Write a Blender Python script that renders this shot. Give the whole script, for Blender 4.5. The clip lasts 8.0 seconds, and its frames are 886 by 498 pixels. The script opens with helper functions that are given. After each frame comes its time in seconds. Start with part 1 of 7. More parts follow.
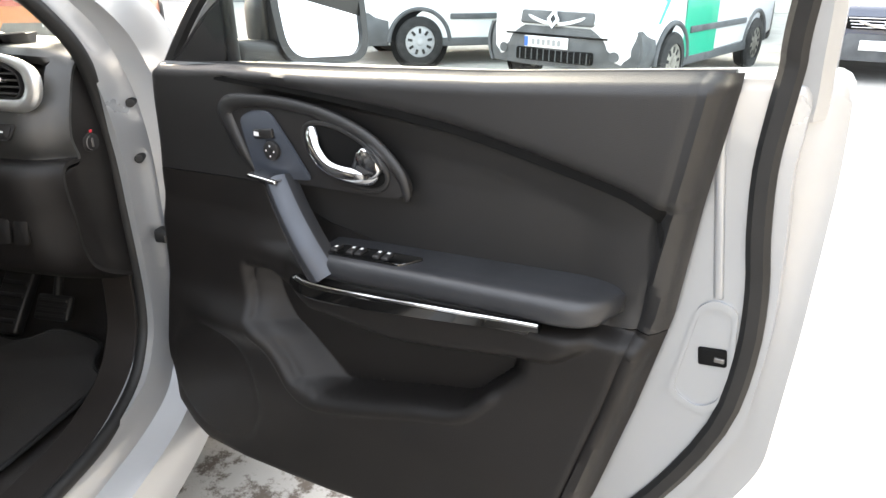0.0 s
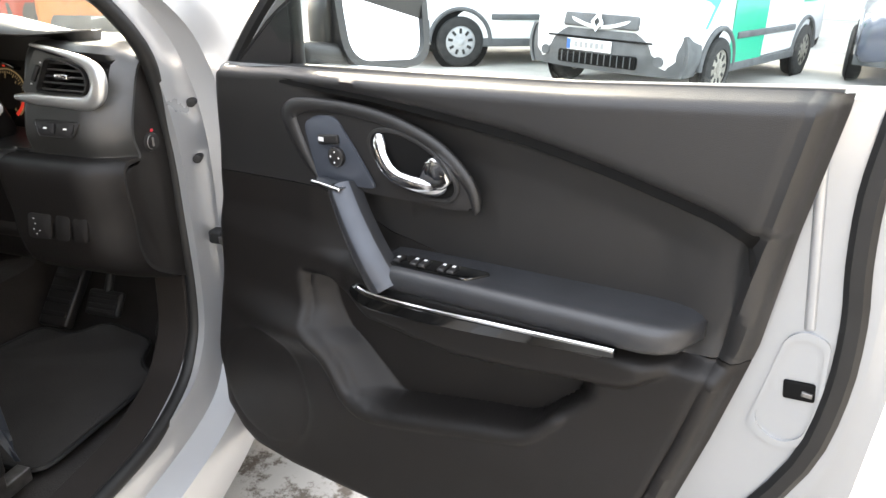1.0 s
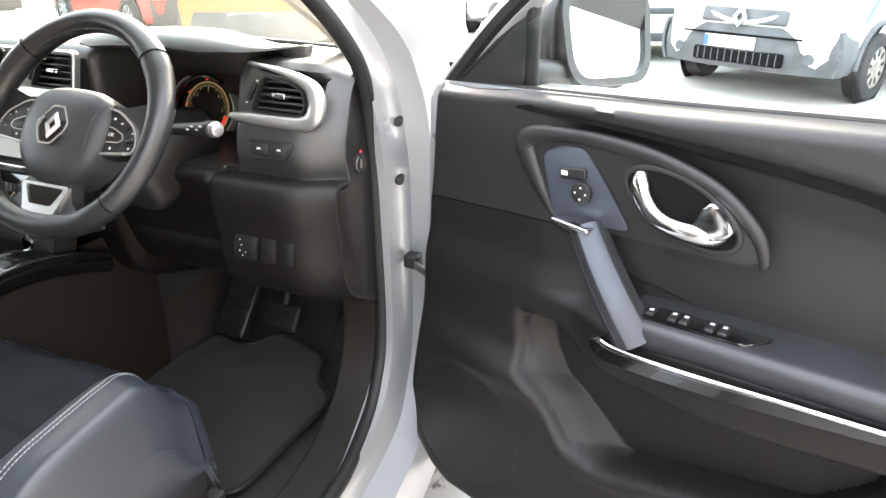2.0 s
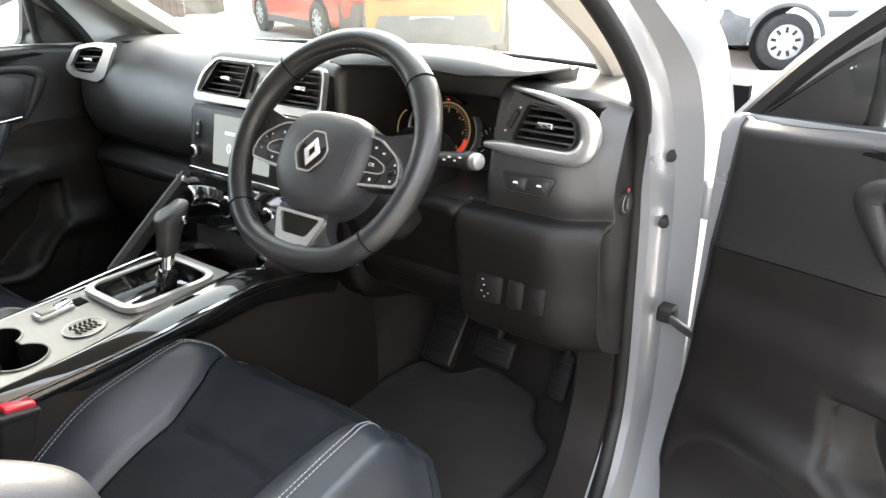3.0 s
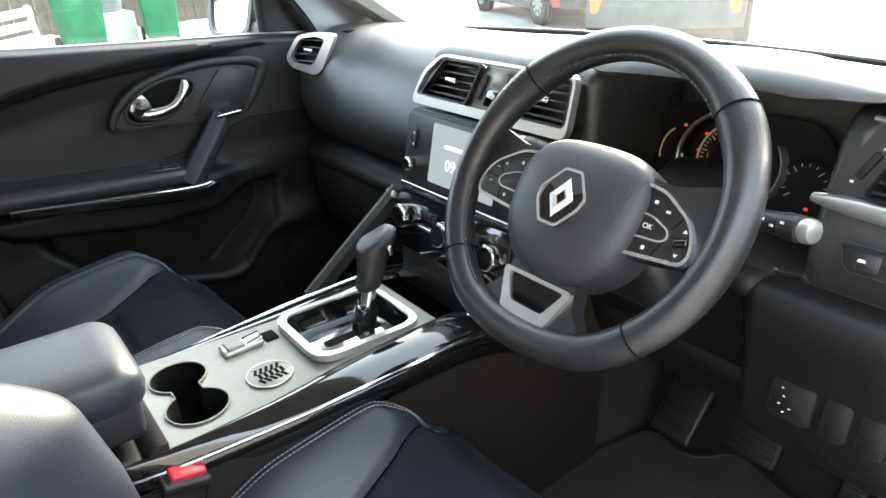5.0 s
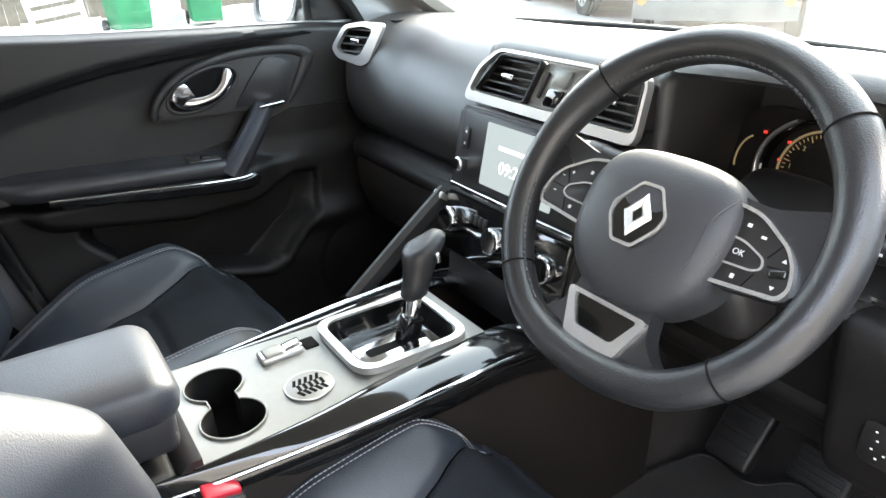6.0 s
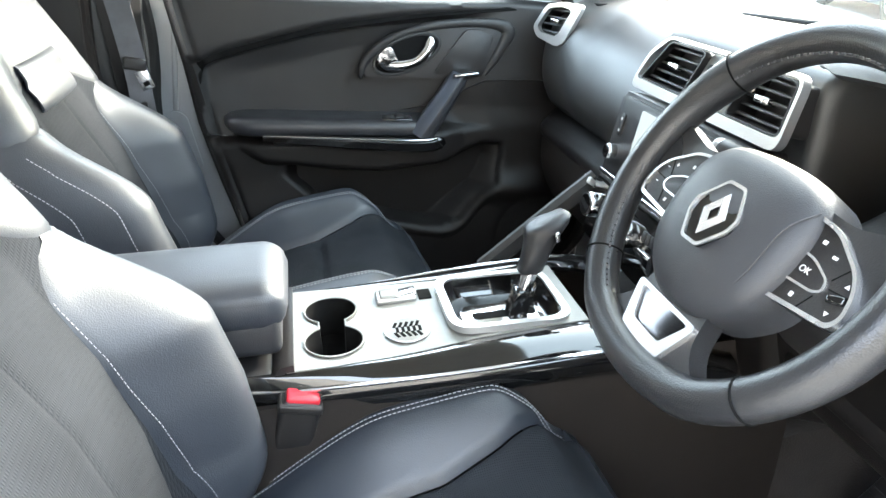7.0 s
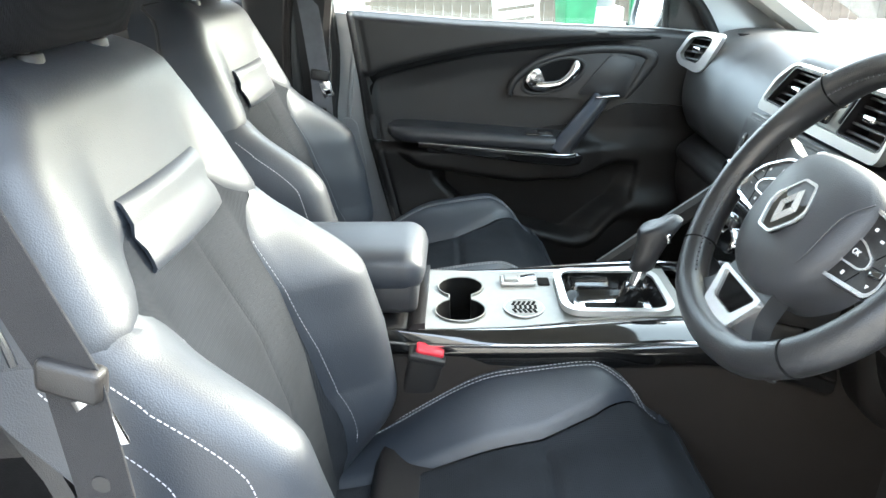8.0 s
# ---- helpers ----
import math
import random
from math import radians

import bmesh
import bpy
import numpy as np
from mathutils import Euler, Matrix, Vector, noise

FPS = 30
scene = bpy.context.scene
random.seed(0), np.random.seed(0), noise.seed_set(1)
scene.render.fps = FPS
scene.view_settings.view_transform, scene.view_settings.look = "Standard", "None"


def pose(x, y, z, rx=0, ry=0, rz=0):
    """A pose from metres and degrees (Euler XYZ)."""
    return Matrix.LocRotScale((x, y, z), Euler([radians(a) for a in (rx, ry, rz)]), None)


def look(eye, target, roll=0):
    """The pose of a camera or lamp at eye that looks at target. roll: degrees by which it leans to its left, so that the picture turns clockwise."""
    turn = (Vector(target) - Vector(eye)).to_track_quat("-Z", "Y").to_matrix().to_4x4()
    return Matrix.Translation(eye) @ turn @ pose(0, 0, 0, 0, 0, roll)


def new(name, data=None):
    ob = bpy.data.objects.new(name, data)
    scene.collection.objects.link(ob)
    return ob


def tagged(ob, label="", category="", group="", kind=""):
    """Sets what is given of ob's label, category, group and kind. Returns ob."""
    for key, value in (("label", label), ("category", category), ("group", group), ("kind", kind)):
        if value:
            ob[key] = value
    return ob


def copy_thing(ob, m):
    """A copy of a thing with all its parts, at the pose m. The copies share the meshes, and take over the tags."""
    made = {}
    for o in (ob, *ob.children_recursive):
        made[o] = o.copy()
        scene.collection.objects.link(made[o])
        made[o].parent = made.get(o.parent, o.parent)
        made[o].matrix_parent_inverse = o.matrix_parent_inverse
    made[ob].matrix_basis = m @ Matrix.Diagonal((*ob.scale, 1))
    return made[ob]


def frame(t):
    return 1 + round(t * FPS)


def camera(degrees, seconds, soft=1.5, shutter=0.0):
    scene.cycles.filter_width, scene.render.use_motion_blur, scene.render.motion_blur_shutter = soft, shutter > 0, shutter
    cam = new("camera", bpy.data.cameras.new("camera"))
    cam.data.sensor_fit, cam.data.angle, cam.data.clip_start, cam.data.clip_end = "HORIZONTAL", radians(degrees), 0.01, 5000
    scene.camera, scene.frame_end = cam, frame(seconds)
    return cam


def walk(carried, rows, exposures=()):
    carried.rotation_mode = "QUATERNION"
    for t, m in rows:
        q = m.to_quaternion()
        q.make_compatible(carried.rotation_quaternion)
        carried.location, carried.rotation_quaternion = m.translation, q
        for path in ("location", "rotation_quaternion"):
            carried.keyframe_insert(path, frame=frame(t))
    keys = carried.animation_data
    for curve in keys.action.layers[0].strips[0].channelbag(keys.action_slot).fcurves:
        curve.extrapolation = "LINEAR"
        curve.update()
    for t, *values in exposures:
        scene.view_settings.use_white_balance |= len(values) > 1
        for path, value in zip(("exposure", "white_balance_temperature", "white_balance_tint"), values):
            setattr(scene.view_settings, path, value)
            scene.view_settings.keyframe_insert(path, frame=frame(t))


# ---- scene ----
cam = camera(65.2, 8.0)
PATH = [
    (0, (1.612, -0.797, 1.321), (1.224, 1.005, 0.544), 0.4),
    (0.5, (1.604, -0.793, 1.315), (1.192, 1.006, 0.545), 0.8),
    (1, (1.552, -0.774, 1.327), (1.082, 1.007, 0.547), 1.3),
    (2.3, (1.237, -0.717, 1.354), (0.414, 0.915, 0.543), -0.3),
    (2.5, (1.185, -0.717, 1.357), (0.299, 0.88, 0.541), -0.6),
    (3, (1.1, -0.674, 1.362), (-0.003, 0.792, 0.565), -1.1),
    (3.5, (1.039, -0.599, 1.359), (-0.233, 0.728, 0.572), -1.6),
    (4, (1.012, -0.553, 1.356), (-0.368, 0.664, 0.571), -1.5),
    (4.5, (0.952, -0.528, 1.354), (-0.495, 0.599, 0.556), -2.5),
    (5, (0.855, -0.511, 1.354), (-0.628, 0.545, 0.526), -3.0),
    (5.2, (0.834, -0.518, 1.355), (-0.653, 0.533, 0.529), -2.7),
    (6.3, (0.781, -0.453, 1.35), (-0.802, 0.406, 0.48), -1.7),
    (6.5, (0.8, -0.416, 1.343), (-0.851, 0.311, 0.48), -1.0),
    (7, (0.877, -0.365, 1.335), (-0.89, -0.004, 0.471), -0.5),
    (7.5, (0.951, -0.357, 1.322), (-0.852, -0.206, 0.47), -1.2),
    (8, (1.041, -0.353, 1.338), (-0.798, -0.401, 0.553), -0.7),
]
walk(cam, [(t, look(eye, target, roll)) for t, eye, target, roll in PATH],
     exposures=((0.0, 2.2, 7000, 10), (1.0, 2.4, 7000, 11), (2.5, 3.1, 6900, 11), (3.0, 2.85, 6900, 11), (4.0, 3.0, 6600, 9), (4.5, 3.05, 6550, 8), (5.0, 2.87, 6450, 7), (6.5, 3.5, 6450, 10), (7.0, 3.72, 6200, 6), (8.0, 3.4, 6150, 4)))

# ---- world, sun ----
SUN_EL, SUN_AZ = radians(23), radians(-28)      # azimuth from +Y towards +X
world = bpy.data.worlds.new("sky")
scene.world = world
world.use_nodes = True
wn = world.node_tree.nodes
sky = wn.new("ShaderNodeTexSky")
sky.sky_type, sky.sun_disc = "NISHITA", False
sky.sun_elevation, sky.sun_rotation = SUN_EL, SUN_AZ
sky.air_density, sky.dust_density, sky.ozone_density = 0.7, 6.0, 0.6
wn["Background"].inputs["Strength"].default_value = 0.42
# thin overcast: an even white veil over the clear sky
veil = wn.new("ShaderNodeMix")
veil.data_type = "RGBA"
veil.inputs["Factor"].default_value = 0.6
veil.inputs["B"].default_value = (2.7, 2.88, 3.1, 1)
world.node_tree.links.new(sky.outputs["Color"], veil.inputs["A"])
world.node_tree.links.new(veil.outputs["Result"], wn["Background"].inputs["Color"])
sun_data = bpy.data.lights.new("sun", "SUN")
sun_data.energy, sun_data.angle, sun_data.color = 1.3, radians(14), (1.0, 0.95, 0.86)
sun = new("sun", sun_data)
sun_dir = Vector((math.sin(SUN_AZ) * math.cos(SUN_EL), math.cos(SUN_AZ) * math.cos(SUN_EL), math.sin(SUN_EL)))
sun.matrix_basis = look(sun_dir * 20, (0, 0, 0))


# ---- materials ----
def material(name, color, rough=0.5, metal=0.0, grain=0.0, grain_scale=900.0, stain=0.0, stain_scale=9.0, coat=0.0,
             color2=None, spec=0.5, rough_var=0.08, emit=None, emit_strength=0.0, sheen=0.0, island=False):
    m = bpy.data.materials.new(name)
    m.use_nodes = True
    nt = m.node_tree
    b = nt.nodes["Principled BSDF"]
    b.inputs["Base Color"].default_value = (*color, 1)
    b.inputs["Roughness"].default_value = rough
    b.inputs["Metallic"].default_value = metal
    b.inputs["Specular IOR Level"].default_value = spec
    b.inputs["Coat Weight"].default_value = coat
    b.inputs["Coat Roughness"].default_value = 0.05
    b.inputs["Sheen Weight"].default_value = sheen
    coords = nt.nodes.new("ShaderNodeTexCoord")
    if stain > 0 or color2:
        n = nt.nodes.new("ShaderNodeTexNoise")
        n.inputs["Scale"].default_value, n.inputs["Detail"].default_value = stain_scale, 6
        nt.links.new(coords.outputs["Object"], n.inputs["Vector"])
        mix = nt.nodes.new("ShaderNodeMix")
        mix.data_type = "RGBA"
        c2 = color2 or tuple(c * (1 - stain) for c in color)
        mix.inputs["A"].default_value, mix.inputs["B"].default_value = (*color, 1), (*c2, 1)
        ramp = nt.nodes.new("ShaderNodeMapRange")
        ramp.inputs["From Min"].default_value, ramp.inputs["From Max"].default_value = 0.35, 0.7
        nt.links.new(n.outputs["Fac"], ramp.inputs["Value"])
        nt.links.new(ramp.outputs["Result"], mix.inputs["Factor"])
        nt.links.new(mix.outputs["Result"], b.inputs["Base Color"])
        r = nt.nodes.new("ShaderNodeMapRange")
        r.inputs["To Min"].default_value, r.inputs["To Max"].default_value = max(0.02, rough - rough_var), min(1, rough + rough_var)
        nt.links.new(n.outputs["Fac"], r.inputs["Value"])
        nt.links.new(r.outputs["Result"], b.inputs["Roughness"])
    if grain > 0:
        g = nt.nodes.new("ShaderNodeTexVoronoi")
        g.inputs["Scale"].default_value = grain_scale
        nt.links.new(coords.outputs["Object"], g.inputs["Vector"])
        bump = nt.nodes.new("ShaderNodeBump")
        bump.inputs["Strength"].default_value, bump.inputs["Distance"].default_value = grain, 0.0006
        nt.links.new(g.outputs["Distance"], bump.inputs["Height"])
        nt.links.new(bump.outputs["Normal"], b.inputs["Normal"])
    if emit:
        b.inputs["Emission Color"].default_value = (*emit, 1)
        b.inputs["Emission Strength"].default_value = emit_strength
    return m


def weave(name, color, color2, scale=700.0, rough=0.9):
    """A woven cloth: fine crossed threads with a soft sheen."""
    m = material(name, color, rough, stain=0.25, stain_scale=14, sheen=0.0, spec=0.2)
    nt = m.node_tree
    coords = nt.nodes.new("ShaderNodeTexCoord")
    bump = nt.nodes.new("ShaderNodeBump")
    bump.inputs["Strength"].default_value, bump.inputs["Distance"].default_value = 0.5, 0.0008
    waves = []
    for axis in ("X", "Y"):
        w = nt.nodes.new("ShaderNodeTexWave")
        w.bands_direction = axis
        w.inputs["Scale"].default_value, w.inputs["Distortion"].default_value = scale / 6.28, 0.6
        nt.links.new(coords.outputs["Object"], w.inputs["Vector"])
        waves.append(w)
    add = nt.nodes.new("ShaderNodeMath")
    add.operation = "MAXIMUM"
    nt.links.new(waves[0].outputs["Fac"], add.inputs[0])
    nt.links.new(waves[1].outputs["Fac"], add.inputs[1])
    nt.links.new(add.outputs[0], bump.inputs["Height"])
    nt.links.new(bump.outputs["Normal"], nt.nodes["Principled BSDF"].inputs["Normal"])
    return m


def glass(name, tint=(1, 1, 1), rough=0.0):
    """Clear sheet glass: see-through with a reflection by angle."""
    m = bpy.data.materials.new(name)
    m.use_nodes = True
    nt = m.node_tree
    nt.nodes.remove(nt.nodes["Principled BSDF"])
    tr, gl, mix, lw = (nt.nodes.new("ShaderNode" + k) for k in ("BsdfTransparent", "BsdfGlossy", "MixShader", "LayerWeight"))
    power, fr = nt.nodes.new("ShaderNodeMath"), nt.nodes.new("ShaderNodeMath")
    power.operation, fr.operation = "POWER", "MULTIPLY_ADD"
    power.inputs[1].default_value = 5.0
    fr.inputs[1].default_value, fr.inputs[2].default_value = 0.5, 0.03
    nt.links.new(lw.outputs["Facing"], power.inputs[0])
    nt.links.new(power.outputs[0], fr.inputs[0])
    tr.inputs["Color"].default_value = (*tint, 1)
    gl.inputs["Roughness"].default_value = rough
    nt.links.new(fr.outputs[0], mix.inputs[0])
    nt.links.new(tr.outputs[0], mix.inputs[1])
    nt.links.new(gl.outputs[0], mix.inputs[2])
    nt.links.new(mix.outputs[0], nt.nodes["Material Output"].inputs["Surface"])
    return m


M_SILVER = material("silver_paint", (0.40, 0.41, 0.42), 0.30, 0.45, coat=0.6, stain=0.06, stain_scale=5)
M_PLASTIC = material("black_grained_plastic", (0.015, 0.0145, 0.0145), 0.46, spec=0.55, grain=0.35, grain_scale=1100, stain=0.25, stain_scale=6, rough_var=0.06)
M_PLASTIC_HARD = material("hard_black_plastic", (0.018, 0.017, 0.017), 0.42, grain=0.3, grain_scale=800, stain=0.3, stain_scale=8)
M_DASH = material("soft_dash_skin", (0.023, 0.023, 0.022), 0.44, spec=1.0, grain=0.3, grain_scale=1000, stain=0.2, stain_scale=5)
M_BOSS = material("airbag_skin", (0.040, 0.042, 0.047), 0.42, grain=0.3, grain_scale=1000, stain=0.15, stain_scale=9)
# dark for the instrument face, and for shade painted into the well
M_FACE_AND_SHADE = material("dark_instrument_face_and_shade", (0.014, 0.012, 0.011), 0.55, spec=0.3, grain=0.3, stain=0.2, stain_scale=12)
M_DOOR_LOWER = material("hard_door_plastic", (0.0085, 0.0073, 0.0069), 0.5, spec=0.35, grain=0.35, grain_scale=900, stain=0.25, stain_scale=7)
M_RIM = material("worn_rim_leather", (0.020, 0.0205, 0.022), 0.32, spec=0.7, grain=0.35, grain_scale=700, stain=0.15, stain_scale=25, rough_var=0.10)
M_BRIGHT = material("bright_silver_trim", (0.72, 0.72, 0.72), 0.26, 0.8, stain=0.05, stain_scale=14, rough_var=0.04)
M_LOWER = material("brown_black_plastic", (0.016, 0.013, 0.0115), 0.6, spec=0.3, grain=0.35, grain_scale=900, stain=0.25, stain_scale=7)
M_PIANO = material("piano_black", (0.006, 0.006, 0.006), 0.08, coat=1.0, stain=0.3, stain_scale=30, rough_var=0.03)
M_CHROME = material("chrome", (0.75, 0.75, 0.76), 0.12, 1.0, stain=0.08, stain_scale=20, rough_var=0.04)
M_SATIN = material("satin_silver_trim", (0.55, 0.55, 0.54), 0.32, 0.8, stain=0.05, stain_scale=14, rough_var=0.05)
M_PLATE = material("champagne_console_trim", (0.245, 0.243, 0.228), 0.40, 0.5, grain=0.08, stain=0.04, stain_scale=90)
M_LEATHER = material("blue_grey_leather", (0.019, 0.0245, 0.034), 0.47, spec=0.8, grain=0.3, grain_scale=700, stain=0.2, stain_scale=8, rough_var=0.08)
M_LEATHER_B = material("black_leather", (0.028, 0.029, 0.032), 0.34, grain=0.3, grain_scale=800, stain=0.25, stain_scale=18, rough_var=0.1)
M_CLOTH = weave("charcoal_cloth", (0.014, 0.0165, 0.0205), (0.03, 0.03, 0.032))
M_HEAD_CLOTH = weave("black_headrest_cloth", (0.007, 0.007, 0.008), (0.02, 0.02, 0.02), 900.0)
M_CARPET = material("black_carpet", (0.022, 0.018, 0.016), 0.95, grain=1.0, grain_scale=350, stain=0.4, stain_scale=12, sheen=0.08)
M_MAT = material("floor_mat_carpet", (0.019, 0.017, 0.016), 0.95, grain=1.0, grain_scale=450, stain=0.35, stain_scale=9, sheen=0.08)
M_RUBBER = material("black_rubber", (0.009, 0.009, 0.009), 0.6, grain=0.2, stain=0.4, stain_scale=15)
M_STITCH = material("pale_thread", (0.34, 0.35, 0.37), 0.8, stain=0.2, stain_scale=200)
M_THREAD_GREY = material("grey_thread", (0.07, 0.07, 0.075), 0.8, stain=0.2, stain_scale=200)
M_BEIGE = material("beige_pillar_trim", (0.62, 0.59, 0.53), 0.7, grain=0.3, stain=0.1, stain_scale=12)
# near-black; in gaps and recesses the shade is put into the colour
M_VOID = material("near_black_shade_and_marks", (0.006, 0.006, 0.006), 0.85, spec=0.12, stain=0.3, stain_scale=20)
M_RED = material("red_button", (0.62, 0.03, 0.05), 0.35, stain=0.15, stain_scale=60)
M_WHITE_MARK = material("white_marking", (0.75, 0.75, 0.75), 0.6, stain=0.1, stain_scale=90)
M_STEEL = material("bare_steel", (0.32, 0.31, 0.30), 0.4, 0.9, stain=0.4, stain_scale=40)
M_MIRROR = material("mirror_glass", (0.92, 0.93, 0.94), 0.01, 1.0)
M_GLASS = glass("window_glass", (0.93, 0.97, 0.96))
M_WINDSCREEN = glass("windscreen_glass", (0.74, 0.78, 0.77))
M_LENS = glass("dial_lens", (0.96, 0.96, 0.96))
M_SCREEN = material("lit_screen", (0.12, 0.13, 0.135), 0.25, emit=(0.76, 0.86, 0.84), emit_strength=0.075)
M_SCREEN_TXT = material("screen_print", (0.2, 0.25, 0.27), 0.4, emit=(1, 1, 1), emit_strength=0.2)
M_DIAL_RED = material("dial_red_lamp", (0.3, 0.01, 0.01), 0.4, emit=(1.0, 0.07, 0.04), emit_strength=0.10)
M_DIAL_AMBER = material("dial_amber_lamp", (0.10, 0.07, 0.03), 0.4, emit=(1.0, 0.72, 0.36), emit_strength=0.025)
M_BELT = material("dark_belt_webbing", (0.012, 0.012, 0.014), 0.8, grain=0.8, grain_scale=1200, stain=0.2, stain_scale=30)
M_BELT_GREY = material("grey_belt_webbing", (0.13, 0.13, 0.14), 0.8, grain=0.8, grain_scale=1200, stain=0.2, stain_scale=30)


# ---- builders ----
def clamp01(v):
    return np.clip(v, 0.0, 1.0)


def ease(a, b, v):
    t = clamp01((np.asarray(v, float) - a) / (b - a))
    return t * t * (3 - 2 * t)


def thing(name, loc, label, category, group="", kind=""):
    ob = new(name)
    ob.empty_display_size = 0.05
    ob.matrix_basis = Matrix.Translation(loc)
    return tagged(ob, label, category, group, kind)


def place(ob, parent):
    if parent is not None:
        ob.parent = parent
        ob.matrix_parent_inverse = parent.matrix_basis.inverted() if parent.parent is None else Matrix()
    return ob


def mesh(name, verts, faces, mat, parent=None, label="", sharp=38, fix=True):
    """One mesh object; its points are given in the place's own metres."""
    me = bpy.data.meshes.new(name)
    me.from_pydata([tuple(v) for v in verts], [], faces)
    if fix:
        bm = bmesh.new()
        bm.from_mesh(me)
        bmesh.ops.recalc_face_normals(bm, faces=bm.faces)
        bm.to_mesh(me)
        bm.free()
    me.polygons.foreach_set("use_smooth", [True] * len(me.polygons))
    me.set_sharp_from_angle(angle=radians(sharp))
    me.materials.append(mat)
    ob = new(name, me)
    place(ob, parent)
    if label:
        ob["label"] = label
    return ob


def part(name, bm, mat, parent, label="", sharp=38):
    me = bpy.data.meshes.new(name)
    bmesh.ops.recalc_face_normals(bm, faces=bm.faces)
    bm.to_mesh(me)
    bm.free()
    me.polygons.foreach_set("use_smooth", [True] * len(me.polygons))
    me.set_sharp_from_angle(angle=radians(sharp))
    me.materials.append(mat)
    ob = new(name, me)
    place(ob, parent)
    if label:
        ob["label"] = label
    return ob


def grid_faces(n, m, close_u=False, close_v=False, base=0):
    out = []
    for i in range(n if close_u else n - 1):
        for j in range(m if close_v else m - 1):
            a, b = i, (i + 1) % n
            c, d = j, (j + 1) % m
            out.append((base + a * m + c, base + b * m + c, base + b * m + d, base + a * m + d))
    return out


def sheet(name, P, mat, parent, label="", thick=0.004, sharp=45):
    """A curved sheet of real thickness from a grid of points (n, m, 3); the back lies against the grid's normals."""
    P = np.asarray(P, float)
    n, m = P.shape[:2]
    du, dv = np.gradient(P, axis=0), np.gradient(P, axis=1)
    nor = np.cross(du, dv)
    nor /= np.maximum(np.linalg.norm(nor, axis=2, keepdims=True), 1e-9)
    Q = P - nor * thick
    verts = np.concatenate([P.reshape(-1, 3), Q.reshape(-1, 3)])
    k = n * m
    faces = grid_faces(n, m) + [tuple(reversed(f)) for f in grid_faces(n, m, base=k)]
    rim = [(i, 0) for i in range(n)] + [(n - 1, j) for j in range(1, m)] + [(i, m - 1) for i in range(n - 2, -1, -1)] + [(0, j) for j in range(m - 2, 0, -1)]
    idx = [i * m + j for i, j in rim]
    for a, b in zip(idx, idx[1:] + idx[:1]):
        faces.append((a, a + k, b + k, b))
    return mesh(name, verts, faces, mat, parent, label, sharp)


def curve_points(pts, steps=8, closed=False):
    """A smooth line (Catmull-Rom) through points of any dimension."""
    P = np.asarray(pts, float)
    n = len(P)
    out = []
    for i in range(n if closed else n - 1):
        p0 = P[(i - 1) % n] if closed else P[max(i - 1, 0)]
        p1, p2 = P[i % n], P[(i + 1) % n]
        p3 = P[(i + 2) % n] if closed else P[min(i + 2, n - 1)]
        for s in range(steps):
            t = s / steps
            out.append(0.5 * (2 * p1 + (p2 - p0) * t + (2 * p0 - 5 * p1 + 4 * p2 - p3) * t * t + (3 * p1 - p0 - 3 * p2 + p3) * t ** 3))
    if not closed:
        out.append(P[-1])
    return np.array(out)


def circle_profile(r, n=10, rx=None):
    rx = rx or r
    return [(rx * math.cos(2 * math.pi * i / n), r * math.sin(2 * math.pi * i / n)) for i in range(n)]


def rect_profile(w, h, c=0.25):
    """A rectangle with cut corners, w across, h along the second axis."""
    k = min(w, h) * c
    a, b = w / 2, h / 2
    return [(a - k, -b), (a, -b + k), (a, b - k), (a - k, b), (-a + k, b), (-a, b - k), (-a, -b + k), (-a + k, -b)]


def sweep(name, path, profile, mat, parent, label="", closed=False, up=(0, 0, 1), scale=None, sharp=40):
    """A profile (list of 2D points) swept along a path; its first axis lies across path and up, its second nearest to up."""
    path = np.asarray(path, float)
    n = len(path)
    tan = np.gradient(path, axis=0) if not closed else np.roll(path, -1, 0) - np.roll(path, 1, 0)
    tan /= np.maximum(np.linalg.norm(tan, axis=1, keepdims=True), 1e-9)
    ups = np.asarray(up, float)
    if ups.ndim == 1:
        ups = np.repeat(ups[None], n, 0)
    verts, m = [], len(profile)
    for i in range(n):
        a = np.cross(tan[i], ups[i])
        a /= max(np.linalg.norm(a), 1e-9)
        b = np.cross(a, tan[i])
        s = 1.0 if scale is None else scale[i]
        sx, sy = (s, s) if np.isscalar(s) else s
        for u, v in profile:
            verts.append(path[i] + a * u * sx + b * v * sy)
    faces = grid_faces(n, m, close_u=closed, close_v=True)
    if not closed:
        faces.append(tuple(range(m)))
        faces.append(tuple(range((n - 1) * m, n * m)))
    return mesh(name, verts, faces, mat, parent, label, sharp)


def rbox(name, size, m, mat, parent, label="", bevel=0.004, seg=3, taper=0.0):
    """A box with rounded edges, at the pose m; taper narrows its top."""
    bm = bmesh.new()
    bmesh.ops.create_cube(bm, size=1.0)
    for v in bm.verts:
        k = 1 - taper * (v.co.z + 0.5)
        v.co = Vector((v.co.x * size[0] * k, v.co.y * size[1] * k, v.co.z * size[2]))
    if bevel > 0:
        bmesh.ops.bevel(bm, geom=bm.edges[:], offset=min(bevel, 0.48 * min(size)), segments=seg, affect="EDGES", profile=0.5)
    bm.transform(m)
    return part(name, bm, mat, parent, label)


